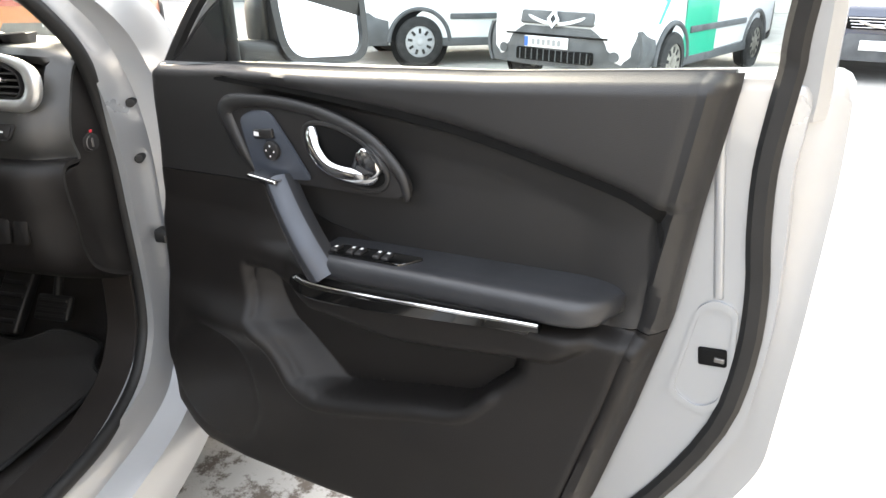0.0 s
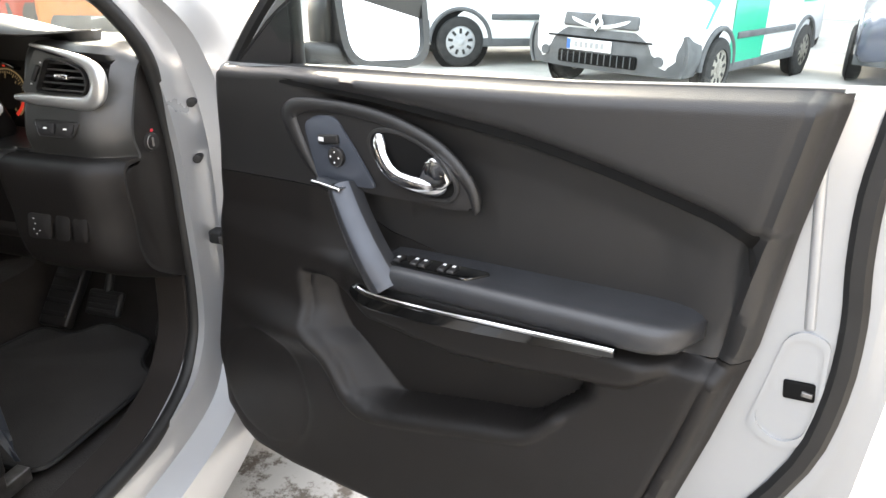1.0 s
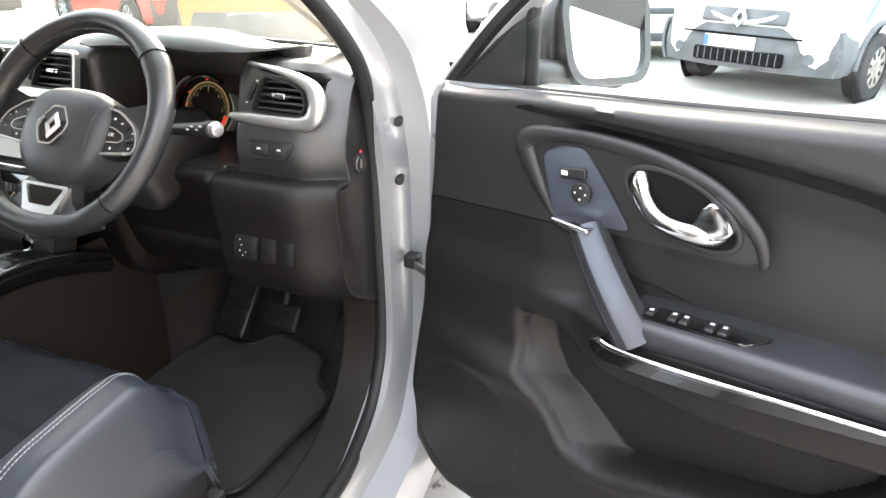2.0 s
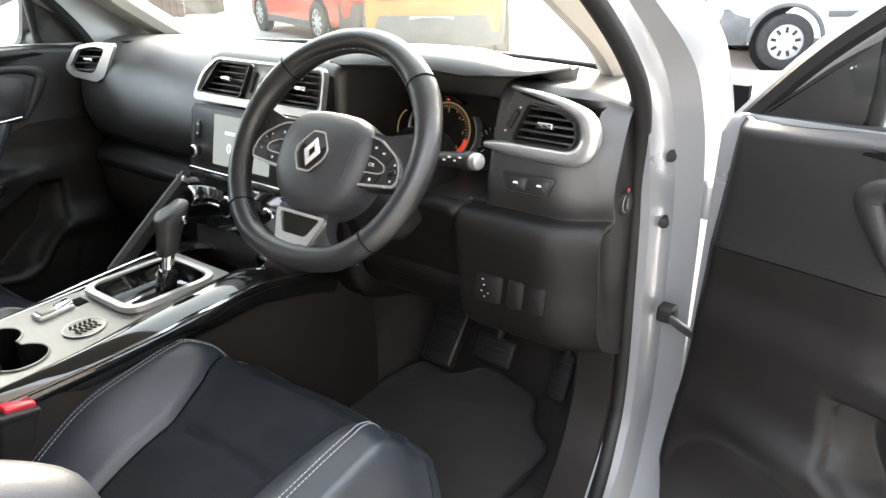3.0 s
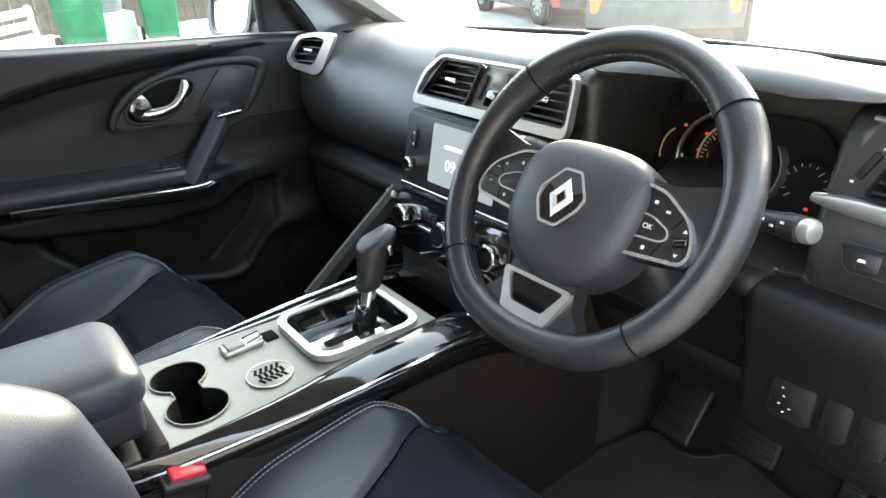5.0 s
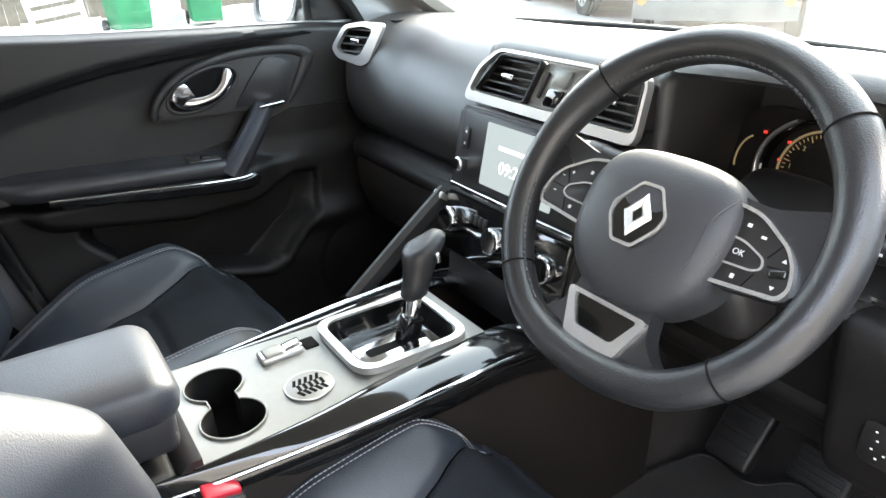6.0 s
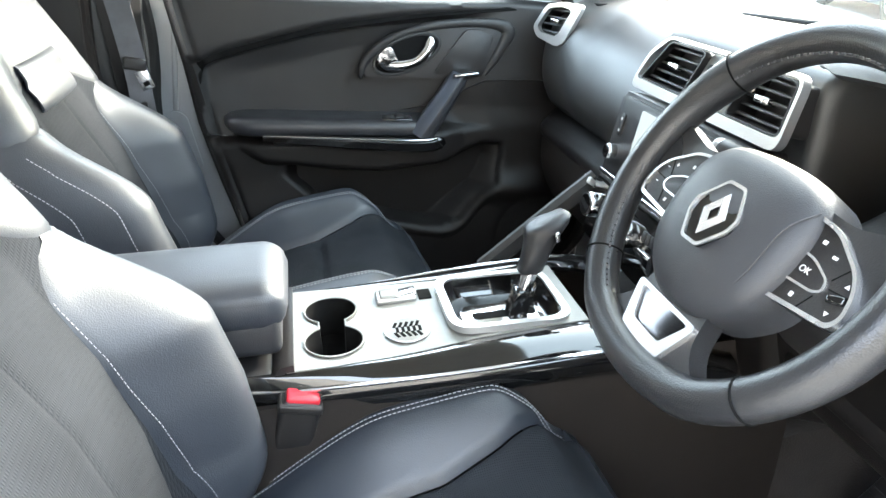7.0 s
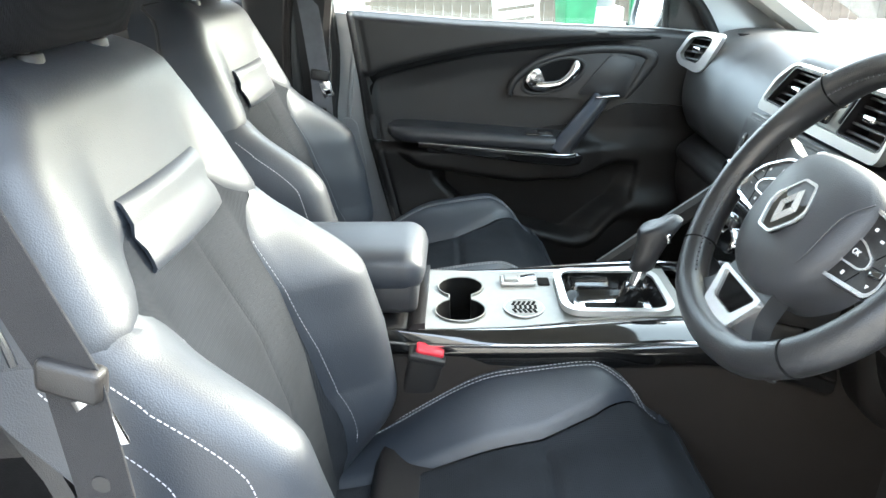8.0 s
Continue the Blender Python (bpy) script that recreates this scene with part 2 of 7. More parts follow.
def rod(name, a, b, r, mat, parent, label="", r2=None, n=14, bevel=0.0):
    a, b = Vector(a), Vector(b)
    d = b - a
    bm = bmesh.new()
    bmesh.ops.create_cone(bm, cap_ends=True, segments=n, radius1=r, radius2=r if r2 is None else r2, depth=d.length)
    if bevel > 0:
        caps = [e for e in bm.edges if abs(abs(e.verts[0].co.z) - d.length / 2) < 1e-6 and abs(e.verts[0].co.z - e.verts[1].co.z) < 1e-6]
        bmesh.ops.bevel(bm, geom=caps, offset=bevel, segments=2, affect="EDGES", profile=0.5)
    bm.transform(Matrix.Translation((a + b) / 2) @ d.to_track_quat("Z", "Y").to_matrix().to_4x4())
    return part(name, bm, mat, parent, label)


def slab(name, outline, m, depth, mat, parent, label="", bevel=0.0, seg=2):
    """A flat outline (2D points), extruded by depth along its own +z, set at the pose m."""
    bm = bmesh.new()
    lo = [bm.verts.new((x, y, 0)) for x, y in outline]
    hi = [bm.verts.new((x, y, depth)) for x, y in outline]
    bm.faces.new(lo[::-1])
    top = bm.faces.new(hi)
    n = len(lo)
    for i in range(n):
        bm.faces.new((lo[i], lo[(i + 1) % n], hi[(i + 1) % n], hi[i]))
    if bevel > 0:
        bmesh.ops.bevel(bm, geom=list(top.edges), offset=bevel, segments=seg, affect="EDGES", profile=0.5)
    bm.transform(m)
    return part(name, bm, mat, parent, label)


def rounded(pts, r, n=5):
    """The outline with its corners rounded by about r."""
    P = [Vector(p) for p in pts]
    out = []
    for i, p in enumerate(P):
        a, b = P[i - 1], P[(i + 1) % len(P)]
        ra = min(r, (a - p).length * 0.45, (b - p).length * 0.45)
        s, e = p + (a - p).normalized() * ra, p + (b - p).normalized() * ra
        for k in range(n + 1):
            t = k / n
            q = s * (1 - t) ** 2 + p * 2 * t * (1 - t) + e * t * t
            out.append((q.x, q.y))
    return out


def frame_matrix(origin, right, up):
    """A pose whose x is right, y is up and z looks out of the face."""
    r = Vector(right).normalized()
    u = Vector(up)
    u = (u - r * u.dot(r)).normalized()
    w = r.cross(u)
    return Matrix(((r.x, u.x, w.x, origin[0]), (r.y, u.y, w.y, origin[1]), (r.z, u.z, w.z, origin[2]), (0, 0, 0, 1)))


def ring(name, outer, inner, m, depth, mat, parent, label="", bevel=0.0):
    """A frame between two outlines with the same number of points."""
    n = len(outer)
    bm = bmesh.new()
    rows = [[bm.verts.new((x, y, z)) for x, y in o] for o, z in ((outer, 0), (outer, depth), (inner, depth), (inner, 0))]
    for k in range(4):
        a, b = rows[k], rows[(k + 1) % 4]
        for i in range(n):
            bm.faces.new((a[i], a[(i + 1) % n], b[(i + 1) % n], b[i]))
    bm.transform(m)
    return part(name, bm, mat, parent, label)


def stitches(name, path, parent, step=0.0055, length=0.0036, r=0.0005, up=(0, 0, 1), mat=None):
    """A row of short thread stitches along a path, one mesh."""
    path = np.asarray(path, float)
    seg = np.linalg.norm(np.diff(path, axis=0), axis=1)
    s = np.concatenate([[0], np.cumsum(seg)])
    verts, faces = [], []
    up = np.asarray(up, float)
    for c in np.arange(step / 2, s[-1], step):
        a, b = (np.array([np.interp(c + d, s, path[:, k]) for k in range(3)]) for d in (-length / 2, length / 2))
        t = b - a
        t /= max(np.linalg.norm(t), 1e-9)
        x = np.cross(t, up)
        x /= max(np.linalg.norm(x), 1e-9)
        y = np.cross(x, t)
        k = len(verts)
        for p in (a, b):
            for u, v in ((1, 0), (0, 1), (-1, 0), (0, -1)):
                verts.append(p + (x * u + y * v) * r)
        for i in range(4):
            faces.append((k + i, k + (i + 1) % 4, k + 4 + (i + 1) % 4, k + 4 + i))
        faces += [(k + 3, k + 2, k + 1, k), (k + 4, k + 5, k + 6, k + 7)]
    ob = mesh(name, verts, faces, mat or M_STITCH, parent, "pale double stitching thread", fix=False)
    ob["kind"] = "stuff"
    return ob


def mark(text, m, size, mat, parent, name="marking", depth=0.0003):
    """Lettering as a thin mesh, centred at the pose m."""
    cu = bpy.data.curves.new(name, "FONT")
    cu.body, cu.size, cu.extrude = text, size, depth
    cu.align_x, cu.align_y = "CENTER", "CENTER"
    tmp = bpy.data.objects.new(name, cu)
    scene.collection.objects.link(tmp)
    me = bpy.data.meshes.new_from_object(tmp.evaluated_get(bpy.context.evaluated_depsgraph_get()))
    bpy.data.objects.remove(tmp)
    me.transform(m)
    me.materials.clear()
    me.materials.append(mat)
    ob = new(name, me)
    return place(ob, parent)


# ---- ground and the car's shell ----
M_CONCRETE = material("worn_concrete", (0.42, 0.405, 0.375), 0.9, grain=0.6, grain_scale=160, stain=0.35, stain_scale=1.3, color2=(0.29, 0.28, 0.26))


def build_ground():
    xs = np.concatenate([np.linspace(-400, -16, 12), np.linspace(-15, 15, 61), np.linspace(16, 400, 12)])
    P = np.zeros((len(xs), len(xs), 3))
    P[..., 0], P[..., 1] = np.meshgrid(xs, xs, indexing="ij")
    P[..., 2] = 0.012 * np.sin(P[..., 0] * 0.9) * np.sin(P[..., 1] * 0.7 + 1)
    ob = mesh("ground", P.reshape(-1, 3), grid_faces(len(xs), len(xs)), M_CONCRETE, None, sharp=60, fix=False)
    tagged(ob, "pale worn concrete yard with dirt and cracks", "ground", kind="structure")
    nt = M_CONCRETE.node_tree
    # dark oil and soil patches over the pale concrete
    b = nt.nodes["Principled BSDF"]
    old = b.inputs["Base Color"].links[0].from_socket
    tc = nt.nodes.new("ShaderNodeTexCoord")
    n1 = nt.nodes.new("ShaderNodeTexNoise")
    n1.inputs["Scale"].default_value, n1.inputs["Detail"].default_value, n1.inputs["Roughness"].default_value = 11.0, 10, 0.78
    mr = nt.nodes.new("ShaderNodeMapRange")
    mr.inputs["From Min"].default_value, mr.inputs["From Max"].default_value = 0.49, 0.58
    mix = nt.nodes.new("ShaderNodeMix")
    mix.data_type = "RGBA"
    mix.inputs["B"].default_value = (0.09, 0.075, 0.06, 1)
    nt.links.new(tc.outputs["Object"], n1.inputs["Vector"])
    nt.links.new(n1.outputs["Fac"], mr.inputs["Value"])
    # the soil lies beside the car's sill, where it drips
    far = nt.nodes.new("ShaderNodeVectorMath")
    far.operation = "DISTANCE"
    far.inputs[1].default_value = (0.95, 0.35, 0.0)
    fall = nt.nodes.new("ShaderNodeMapRange")
    fall.inputs["From Min"].default_value, fall.inputs["From Max"].default_value = 1.1, 0.5
    both = nt.nodes.new("ShaderNodeMath")
    both.operation = "MULTIPLY"
    nt.links.new(tc.outputs["Object"], far.inputs[0])
    nt.links.new(far.outputs["Value"], fall.inputs["Value"])
    nt.links.new(mr.outputs["Result"], both.inputs[0])
    nt.links.new(fall.outputs["Result"], both.inputs[1])
    nt.links.new(both.outputs[0], mix.inputs["Factor"])
    nt.links.new(old, mix.inputs["A"])
    nt.links.new(mix.outputs["Result"], b.inputs["Base Color"])


build_ground()

car = thing("car_body", (0, 0.4, 0), "silver car body with the driver door opening exposed", "car")

# right door opening: pillar, sill, roof rail as one swept silver frame with a rubber seal
HINGE = Vector((0.80, 0.38, 0.40))


def build_opening(s):
    """The painted door frame of one side (s = 1 right, -1 left): A-pillar, sill, B-pillar, roof rail."""
    line = curve_points([(0.685, -0.10, 1.485), (0.715, 0.10, 1.345), (0.742, 0.225, 1.23), (0.752, 0.290, 1.13), (0.757, 0.322, 1.00), (0.760, 0.328, 0.85), (0.762, 0.328, 0.66),
                         (0.765, 0.30, 0.565), (0.775, 0.215, 0.50), (0.785, 0.0, 0.475), (0.785, -0.35, 0.465), (0.785, -0.62, 0.49), (0.77, -0.74, 0.60),
                         (0.755, -0.77, 0.85), (0.735, -0.765, 1.15), (0.69, -0.70, 1.38), (0.65, -0.55, 1.49), (0.645, -0.3, 1.52)], 6, closed=True)
    line = line * np.array([s, 1, 1])
    ctr = np.array([s * 0.72, -0.2, 0.95])
    out = line - ctr
    out[:, 0] = 0
    out /= np.linalg.norm(out, axis=1, keepdims=True)
    side = np.zeros_like(out)
    side[:, 0] = s
    # section: from the inner lip outward over a step to the outer skin; (outward in the plane, sideways)
    prof = [(-0.012, -0.012), (-0.012, 0.0), (0.004, 0.006), (0.02, 0.008), (0.045, 0.012), (0.055, 0.03), (0.062, 0.05), (0.10, 0.058), (0.135, 0.062),
            (0.15, 0.06), (0.15, 0.0), (0.06, -0.012)]
    n = len(line)
    verts = []
    for i in range(n):
        low = float(ease(0.62, 0.45, line[i, 2]))
        front = float(ease(0.2, 0.36, line[i, 1]) * ease(0.5, 0.62, line[i, 2]) * ease(1.2, 1.05, line[i, 2]))
        high = float(ease(1.15, 1.3, line[i, 2]))
        deep = 0.022 * float(ease(0.05, 0.28, line[i, 1]) * ease(1.2, 1.0, line[i, 2]))
        for a, b in prof:
            b = b - deep if b < 0 else b
            k = 1.0 + 0.25 * low - 0.35 * high + 0.3 * front
            verts.append(line[i] + out[i] * a * k + side[i] * b * (1 - 0.35 * high + 0.35 * low))
    mesh("door_frame", verts, grid_faces(n, len(prof), True, True), M_SILVER, car, "silver painted door frame with stepped edges")
    deep = 0.022 * ease(0.05, 0.28, line[:, 1:2]) * ease(1.2, 1.0, line[:, 2:3])
    seal_line = line + out * -0.008 - side * (0.004 + deep)
    sweep("door_seal", seal_line, circle_profile(0.014, 12, 0.013), M_RUBBER, car, "black rubber door seal", closed=True, up=side)
    sweep("opening_trim", (line + out * -0.002 - side * (0.056 + deep))[26:96], rect_profile(0.018, 0.076, 0.3), M_LOWER, car, "black inner trim round the opening", up=side[26:96])


for s in (1, -1):
    build_opening(s)

# hinge pillar details on the open side: rubber stops and the check strap
for z, y, x in ((1.067, 0.352, 0.760), (0.961, 0.348, 0.762)):
    rod("rubber_stop", (x - 0.004, y + 0.020, z), (x + 0.010, y - 0.012, z), 0.0085, M_RUBBER, car, "black rubber stop", bevel=0.002)
rbox("check_strap_bracket", (0.03, 0.03, 0.028), pose(0.79, 0.352, 0.802), M_RUBBER, car, "black check strap bracket", 0.006)
sweep("check_strap", curve_points([(0.79, 0.345, 0.80), (0.83, 0.325, 0.795), (0.865, 0.315, 0.79)], 5), rect_profile(0.006, 0.016), M_STEEL, car, "steel door check strap")
for z in (0.99, 0.60):
    rbox("hinge", (0.05, 0.035, 0.06), pose(0.83, 0.41, z, 0, 0, 20), M_SILVER, car, "silver painted door hinge", 0.006)
    rod("hinge_pin", (0.835, 0.395, z - 0.035), (0.835, 0.395, z + 0.035), 0.008, M_STEEL, car)


def build_shell():
    # roof
    xs, ys = np.linspace(-0.64, 0.64, 15), np.linspace(0.02, -1.9, 15)
    P = np.array([[(x, y, 1.565 - 0.10 * (x / 0.64) ** 2 - 0.05 * ease(-0.5, 0.05, y) - 0.07 * ease(-1.0, -1.9, y)) for y in ys] for x in xs])
    sheet("roof", P, M_SILVER, car, "silver painted roof", 0.02)
    P2 = P - np.array([0, 0, 0.035])
    sheet("headlining", P2, M_BEIGE, car, "pale cloth headlining", 0.006)
    # windscreen
    P = np.array([[(u * (0.70 - 0.10 * v), 0.86 - 0.14 * u * u - v * (0.84 - 0.14 * u * u), 1.10 + v * 0.39 + 0.02 * math.sin(math.pi * v)) for v in np.linspace(0, 1, 9)] for u in np.linspace(-1, 1, 15)])
    ws = sheet("windscreen", P, M_WINDSCREEN, car, "clear curved windscreen", 0.005)
    ws.visible_shadow = False
    sweep("windscreen_edge", np.array([(u * 0.69, 0.842 - 0.14 * u * u, 1.117) for u in np.linspace(-1, 1, 25)]), rect_profile(0.022, 0.012, 0.3), M_RUBBER, car, "black edge along the foot of the windscreen")
    # bonnet and wings
    P = np.array([[(x, y, 1.075 - 0.16 * ease(0.9, 2.0, y) - 0.10 * abs(x / 0.86) ** 3 - 0.05 * ease(1.7, 2.0, y)) for y in np.linspace(0.80, 2.0, 18)] for x in np.linspace(-0.74, 0.74, 21)])
    sheet("bonnet", P, M_SILVER, car, "silver bonnet", 0.01)
    for s in (1, -1):
        P = np.array([[(s * (0.74 + 0.16 * math.sin(v * math.pi / 2)), y, (1.02 - 0.16 * float(ease(0.9, 2.0, y))) - 0.72 * v + 0.0) for v in np.linspace(0, 1, 10)] for y in np.linspace(0.46, 2.0, 16)])
        sheet("wing", P, M_SILVER, car, "silver front wing", 0.008 * s)
        # inside pillar trim of the windscreen
        sweep("pillar_trim", curve_points([(0.612, 0.51, 1.130), (0.638, 0.36, 1.225), (0.640, 0.22, 1.302), (0.615, 0.06, 1.40), (0.575, -0.12, 1.485)] if s > 0 else
                                          [(-0.690, 0.52, 1.14), (-0.685, 0.36, 1.24), (-0.66, 0.12, 1.40), (-0.58, -0.12, 1.49)], 6),
              rect_profile(0.050 if s > 0 else 0.115, 0.05, 0.35), M_BEIGE, car, "pale beige windscreen pillar trim")
        P = np.array([[(s * (0.70 - 0.03 * v), 0.36 - 0.001 + u * 0.16, 0.42 + v * 0.66) for u in np.linspace(0, 1, 5)] for v in np.linspace(0, 1, 12)])
        sheet("kick_panel", P, M_LOWER, car, "black lower pillar trim", 0.01)
        # rear side walls close the cabin
        rbox("rear_side_trim", (0.05, 1.1, 0.85), pose(s * 0.745, -1.38, 0.82), M_PLASTIC, car, "black rear side trim", 0.02)
        rbox("pillar_inner_trim", (0.07, 0.13, 1.0), pose(s * 0.715, -0.80, 0.98, 0, s * -5, 0), M_PLASTIC, car, "black centre pillar trim", 0.02)
    rbox("rear_bulkhead", (1.5, 0.06, 0.7), pose(0, -1.92, 0.8), M_PLASTIC, car, "black rear bulkhead", 0.02)
    # floor pan and firewall
    P = np.array([[(x, y, 0.40 + 0.30 * float(ease(0.50, 0.78, y)) + 0.10 * float(ease(0.16, 0.10, abs(x - 0.02))) * 1.6 + 0.008 * math.sin(x * 21) * math.sin(y * 17)) for y in np.linspace(-1.9, 0.80, 60)] for x in np.linspace(-0.76, 0.76, 60)])
    sheet("floor_carpet", P, M_CARPET, car, "black moulded floor carpet", 0.02)
    P = np.array([[(x, 0.80, z) for z in np.linspace(0.6, 1.1, 4)] for x in np.linspace(-0.76, 0.76, 6)])
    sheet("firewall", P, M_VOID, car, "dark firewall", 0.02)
    # scuff plate on the sill
    sweep("scuff_plate", curve_points([(0.725, 0.22, 0.502), (0.735, 0.05, 0.478), (0.735, -0.3, 0.468), (0.73, -0.62, 0.488)], 8), rect_profile(0.07, 0.014, 0.3), M_PLASTIC, car, "black plastic scuff plate")
    # near-black underbody block, added to keep the ground below dark
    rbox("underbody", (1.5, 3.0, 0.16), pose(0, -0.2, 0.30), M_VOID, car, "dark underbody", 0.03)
    for s in (1, -1):
        wx = s * 0.80
        rod("tyre", (wx - 0.10, 1.30, 0.34), (wx + 0.10, 1.30, 0.34), 0.34, M_RUBBER, car, "black tyre", n=40, bevel=0.03)


build_shell()
sweep("pillar_cover", curve_points([(-0.728, -0.735, 0.46), (-0.722, -0.742, 0.70), (-0.712, -0.745, 0.95), (-0.695, -0.735, 1.15), (-0.662, -0.69, 1.36), (-0.64, -0.63, 1.45)], 6), rect_profile(0.135, 0.045, 0.3), M_PLASTIC_HARD, car, "black cover of the passenger door pillar", up=(1, 0, 0))


# ---- doors (built closed, in the car's own axes; s = 1 right, -1 left) ----
BELT = [(0.30, 1.150), (0.15, 1.160), (-0.10, 1.172), (-0.34, 1.186), (-0.69, 1.216)]
GROOVE = [(0.27, 1.146), (0.15, 1.149), (-0.05, 1.145), (-0.2, 1.136), (-0.30, 1.126), (-0.40, 1.108), (-0.48, 1.090), (-0.535, 1.076), (-0.566, 1.062), (-0.578, 1.038), (-0.578, 1.012)]


def belt(y):
    ys, zs = zip(*sorted(BELT))
    return np.interp(y, ys, zs)


def groove_z(y):
    ys, zs = zip(*sorted(GROOVE[:9]))
    return np.interp(y, ys, zs)


def rear_edge(z):
    return np.interp(z, [0.44, 0.50, 0.607, 0.771, 0.917, 1.072, 1.21], [-0.44, -0.475, -0.52, -0.562, -0.594, -0.609, -0.628])


def front_edge(z):
    return np.interp(z, [0.42, 0.46, 0.50, 0.60, 0.85, 0.96, 1.15], [0.23, 0.30, 0.33, 0.342, 0.330, 0.327, 0.305])


def bottom_edge(y):
    return np.interp(y, [-0.485, -0.265, -0.065, 0.135, 0.275, 0.345], [0.50, 0.445, 0.42, 0.405, 0.41, 0.47])


LIP = curve_points([(0.125, 0.736), (0.095, 0.730), (0.062, 0.707), (0.030, 0.676), (0.003, 0.646), (-0.046, 0.629), (-0.144, 0.652), (-0.240, 0.680), (-0.329, 0.705), (-0.372, 0.745), (-0.430, 0.80)], 8)


def lip_front(z):
    """Where the pocket's slanting front lip stands at a height."""
    return np.interp(z, [0.63, 0.646, 0.676, 0.707, 0.73, 0.80], [-0.046, 0.003, 0.030, 0.062, 0.10, 0.115])


def block_z(y):
    """The underside of the block that carries the armrest."""
    return np.interp(y, [-0.53, -0.46, -0.30, -0.20, -0.05, 0.05], [0.875, 0.826, 0.796, 0.782, 0.79, 0.83])


def lip_z(y):
    o = np.argsort(LIP[:, 0])
    return np.interp(y, LIP[o, 0], LIP[o, 1])


def panel_depth(y, z):
    """How far the trim stands into the cabin, from x = 0.765."""
    d = 0.040 + 0.006 * ease(1.0, 1.12, z)
    g = groove_z(y)
    d = d + 0.010 * ease(-0.004, 0.010, z - g)
    d = d - 0.024 * ease(belt(y) - 0.014, belt(y), z)                         # rolls over into the window
    # hollow between the groove and the armrest; it ends in a curl at the rear
    d = d - 0.020 * ease(0.004, -0.022, z - g) * ease(0.10, -0.02, y) * ease(-0.584, -0.560, y) * ease(0.865, 0.885, z)
    d = d - 0.010 * ease(-0.01, -0.07, z - g) * ease(0.02, -0.12, y) * ease(-0.57, -0.45, y) * ease(0.865, 0.885, z)
    low = ease(0.93, 0.86, z)
    d = d + low * (0.012 + 0.026 * ease(0.80, 0.60, z))
    # pocket: deep above the lip, bounded by the armrest
    ahead = lip_front(z) - y
    inside = ease(-0.006, 0.008, z - lip_z(y)) * ease(block_z(y) + 0.012, block_z(y) - 0.004, z) * ease(-0.430, -0.372, y)
    inside = inside * (0.22 * ease(0.0, 0.008, ahead) + 0.78 * ease(0.004, 0.085, ahead))
    d = d - 0.062 * inside
    # the block under the armrest stands out
    d = d + 0.020 * ease(block_z(y) - 0.004, block_z(y) + 0.020, z) * ease(0.02, -0.05, y) * ease(-0.53, -0.47, y) * ease(0.905, 0.875, z)
    # rounded shoulder in front of the pocket
    d = d + 0.024 * np.exp(-(((y - 0.14) / 0.10) ** 2 + ((z - 0.722) / 0.030) ** 2))
    d = d + 0.006 * np.exp(-((z - lip_z(y) + 0.010) / 0.008) ** 2) * ease(0.105, 0.075, y) * ease(-0.39, -0.37, y)
    # speaker ring
    rr = np.sqrt((y - 0.20) ** 2 + ((z - 0.575) * 0.95) ** 2)
    d = d - 0.002 * np.exp(-((rr - 0.115) / 0.006) ** 2) - 0.002 * ease(0.118, 0.110, rr)
    d = np.maximum(d, 0.011)
    # edges turn towards the metal
    er = y - rear_edge(z)
    d = d * (0.25 + 0.75 * ease(0.0, 0.022, er)) - 0.006 * np.exp(-((er - 0.030) / 0.003) ** 2)
    ef = front_edge(z) - y
    d = d * (0.3 + 0.7 * ease(0.0, 0.025, ef))
    eb = z - bottom_edge(y)
    return d * (0.25 + 0.75 * ease(0.0, 0.03, eb))


def trim_sheet(name, s, zlo, zhi, nv, mat, parent, label):
    rows = []
    for v in np.linspace(0, 1, nv):
        row = []
        for u in np.linspace(0, 1, 170):
            y = 0.33 - u * 0.95
            for _ in range(3):
                z = zlo(y) + (zhi(y) - zlo(y)) * v
                y = float(front_edge(z) + (rear_edge(z) - front_edge(z)) * u)
            row.append((s * (0.765 - float(panel_depth(y, z))), y, z))
        rows.append(row)
    P = np.array(rows)
    return sheet(name, P if s > 0 else P[:, ::-1], mat, parent, label, thick=0.006, sharp=60)


def seam_z(y):
    return np.interp(y, [-0.63, -0.598, -0.51, -0.42, -0.06, 0.07, 0.143, 0.272, 0.33], [0.905, 0.897, 0.882, 0.875, 0.93, 0.985, 0.982, 0.974, 0.970])


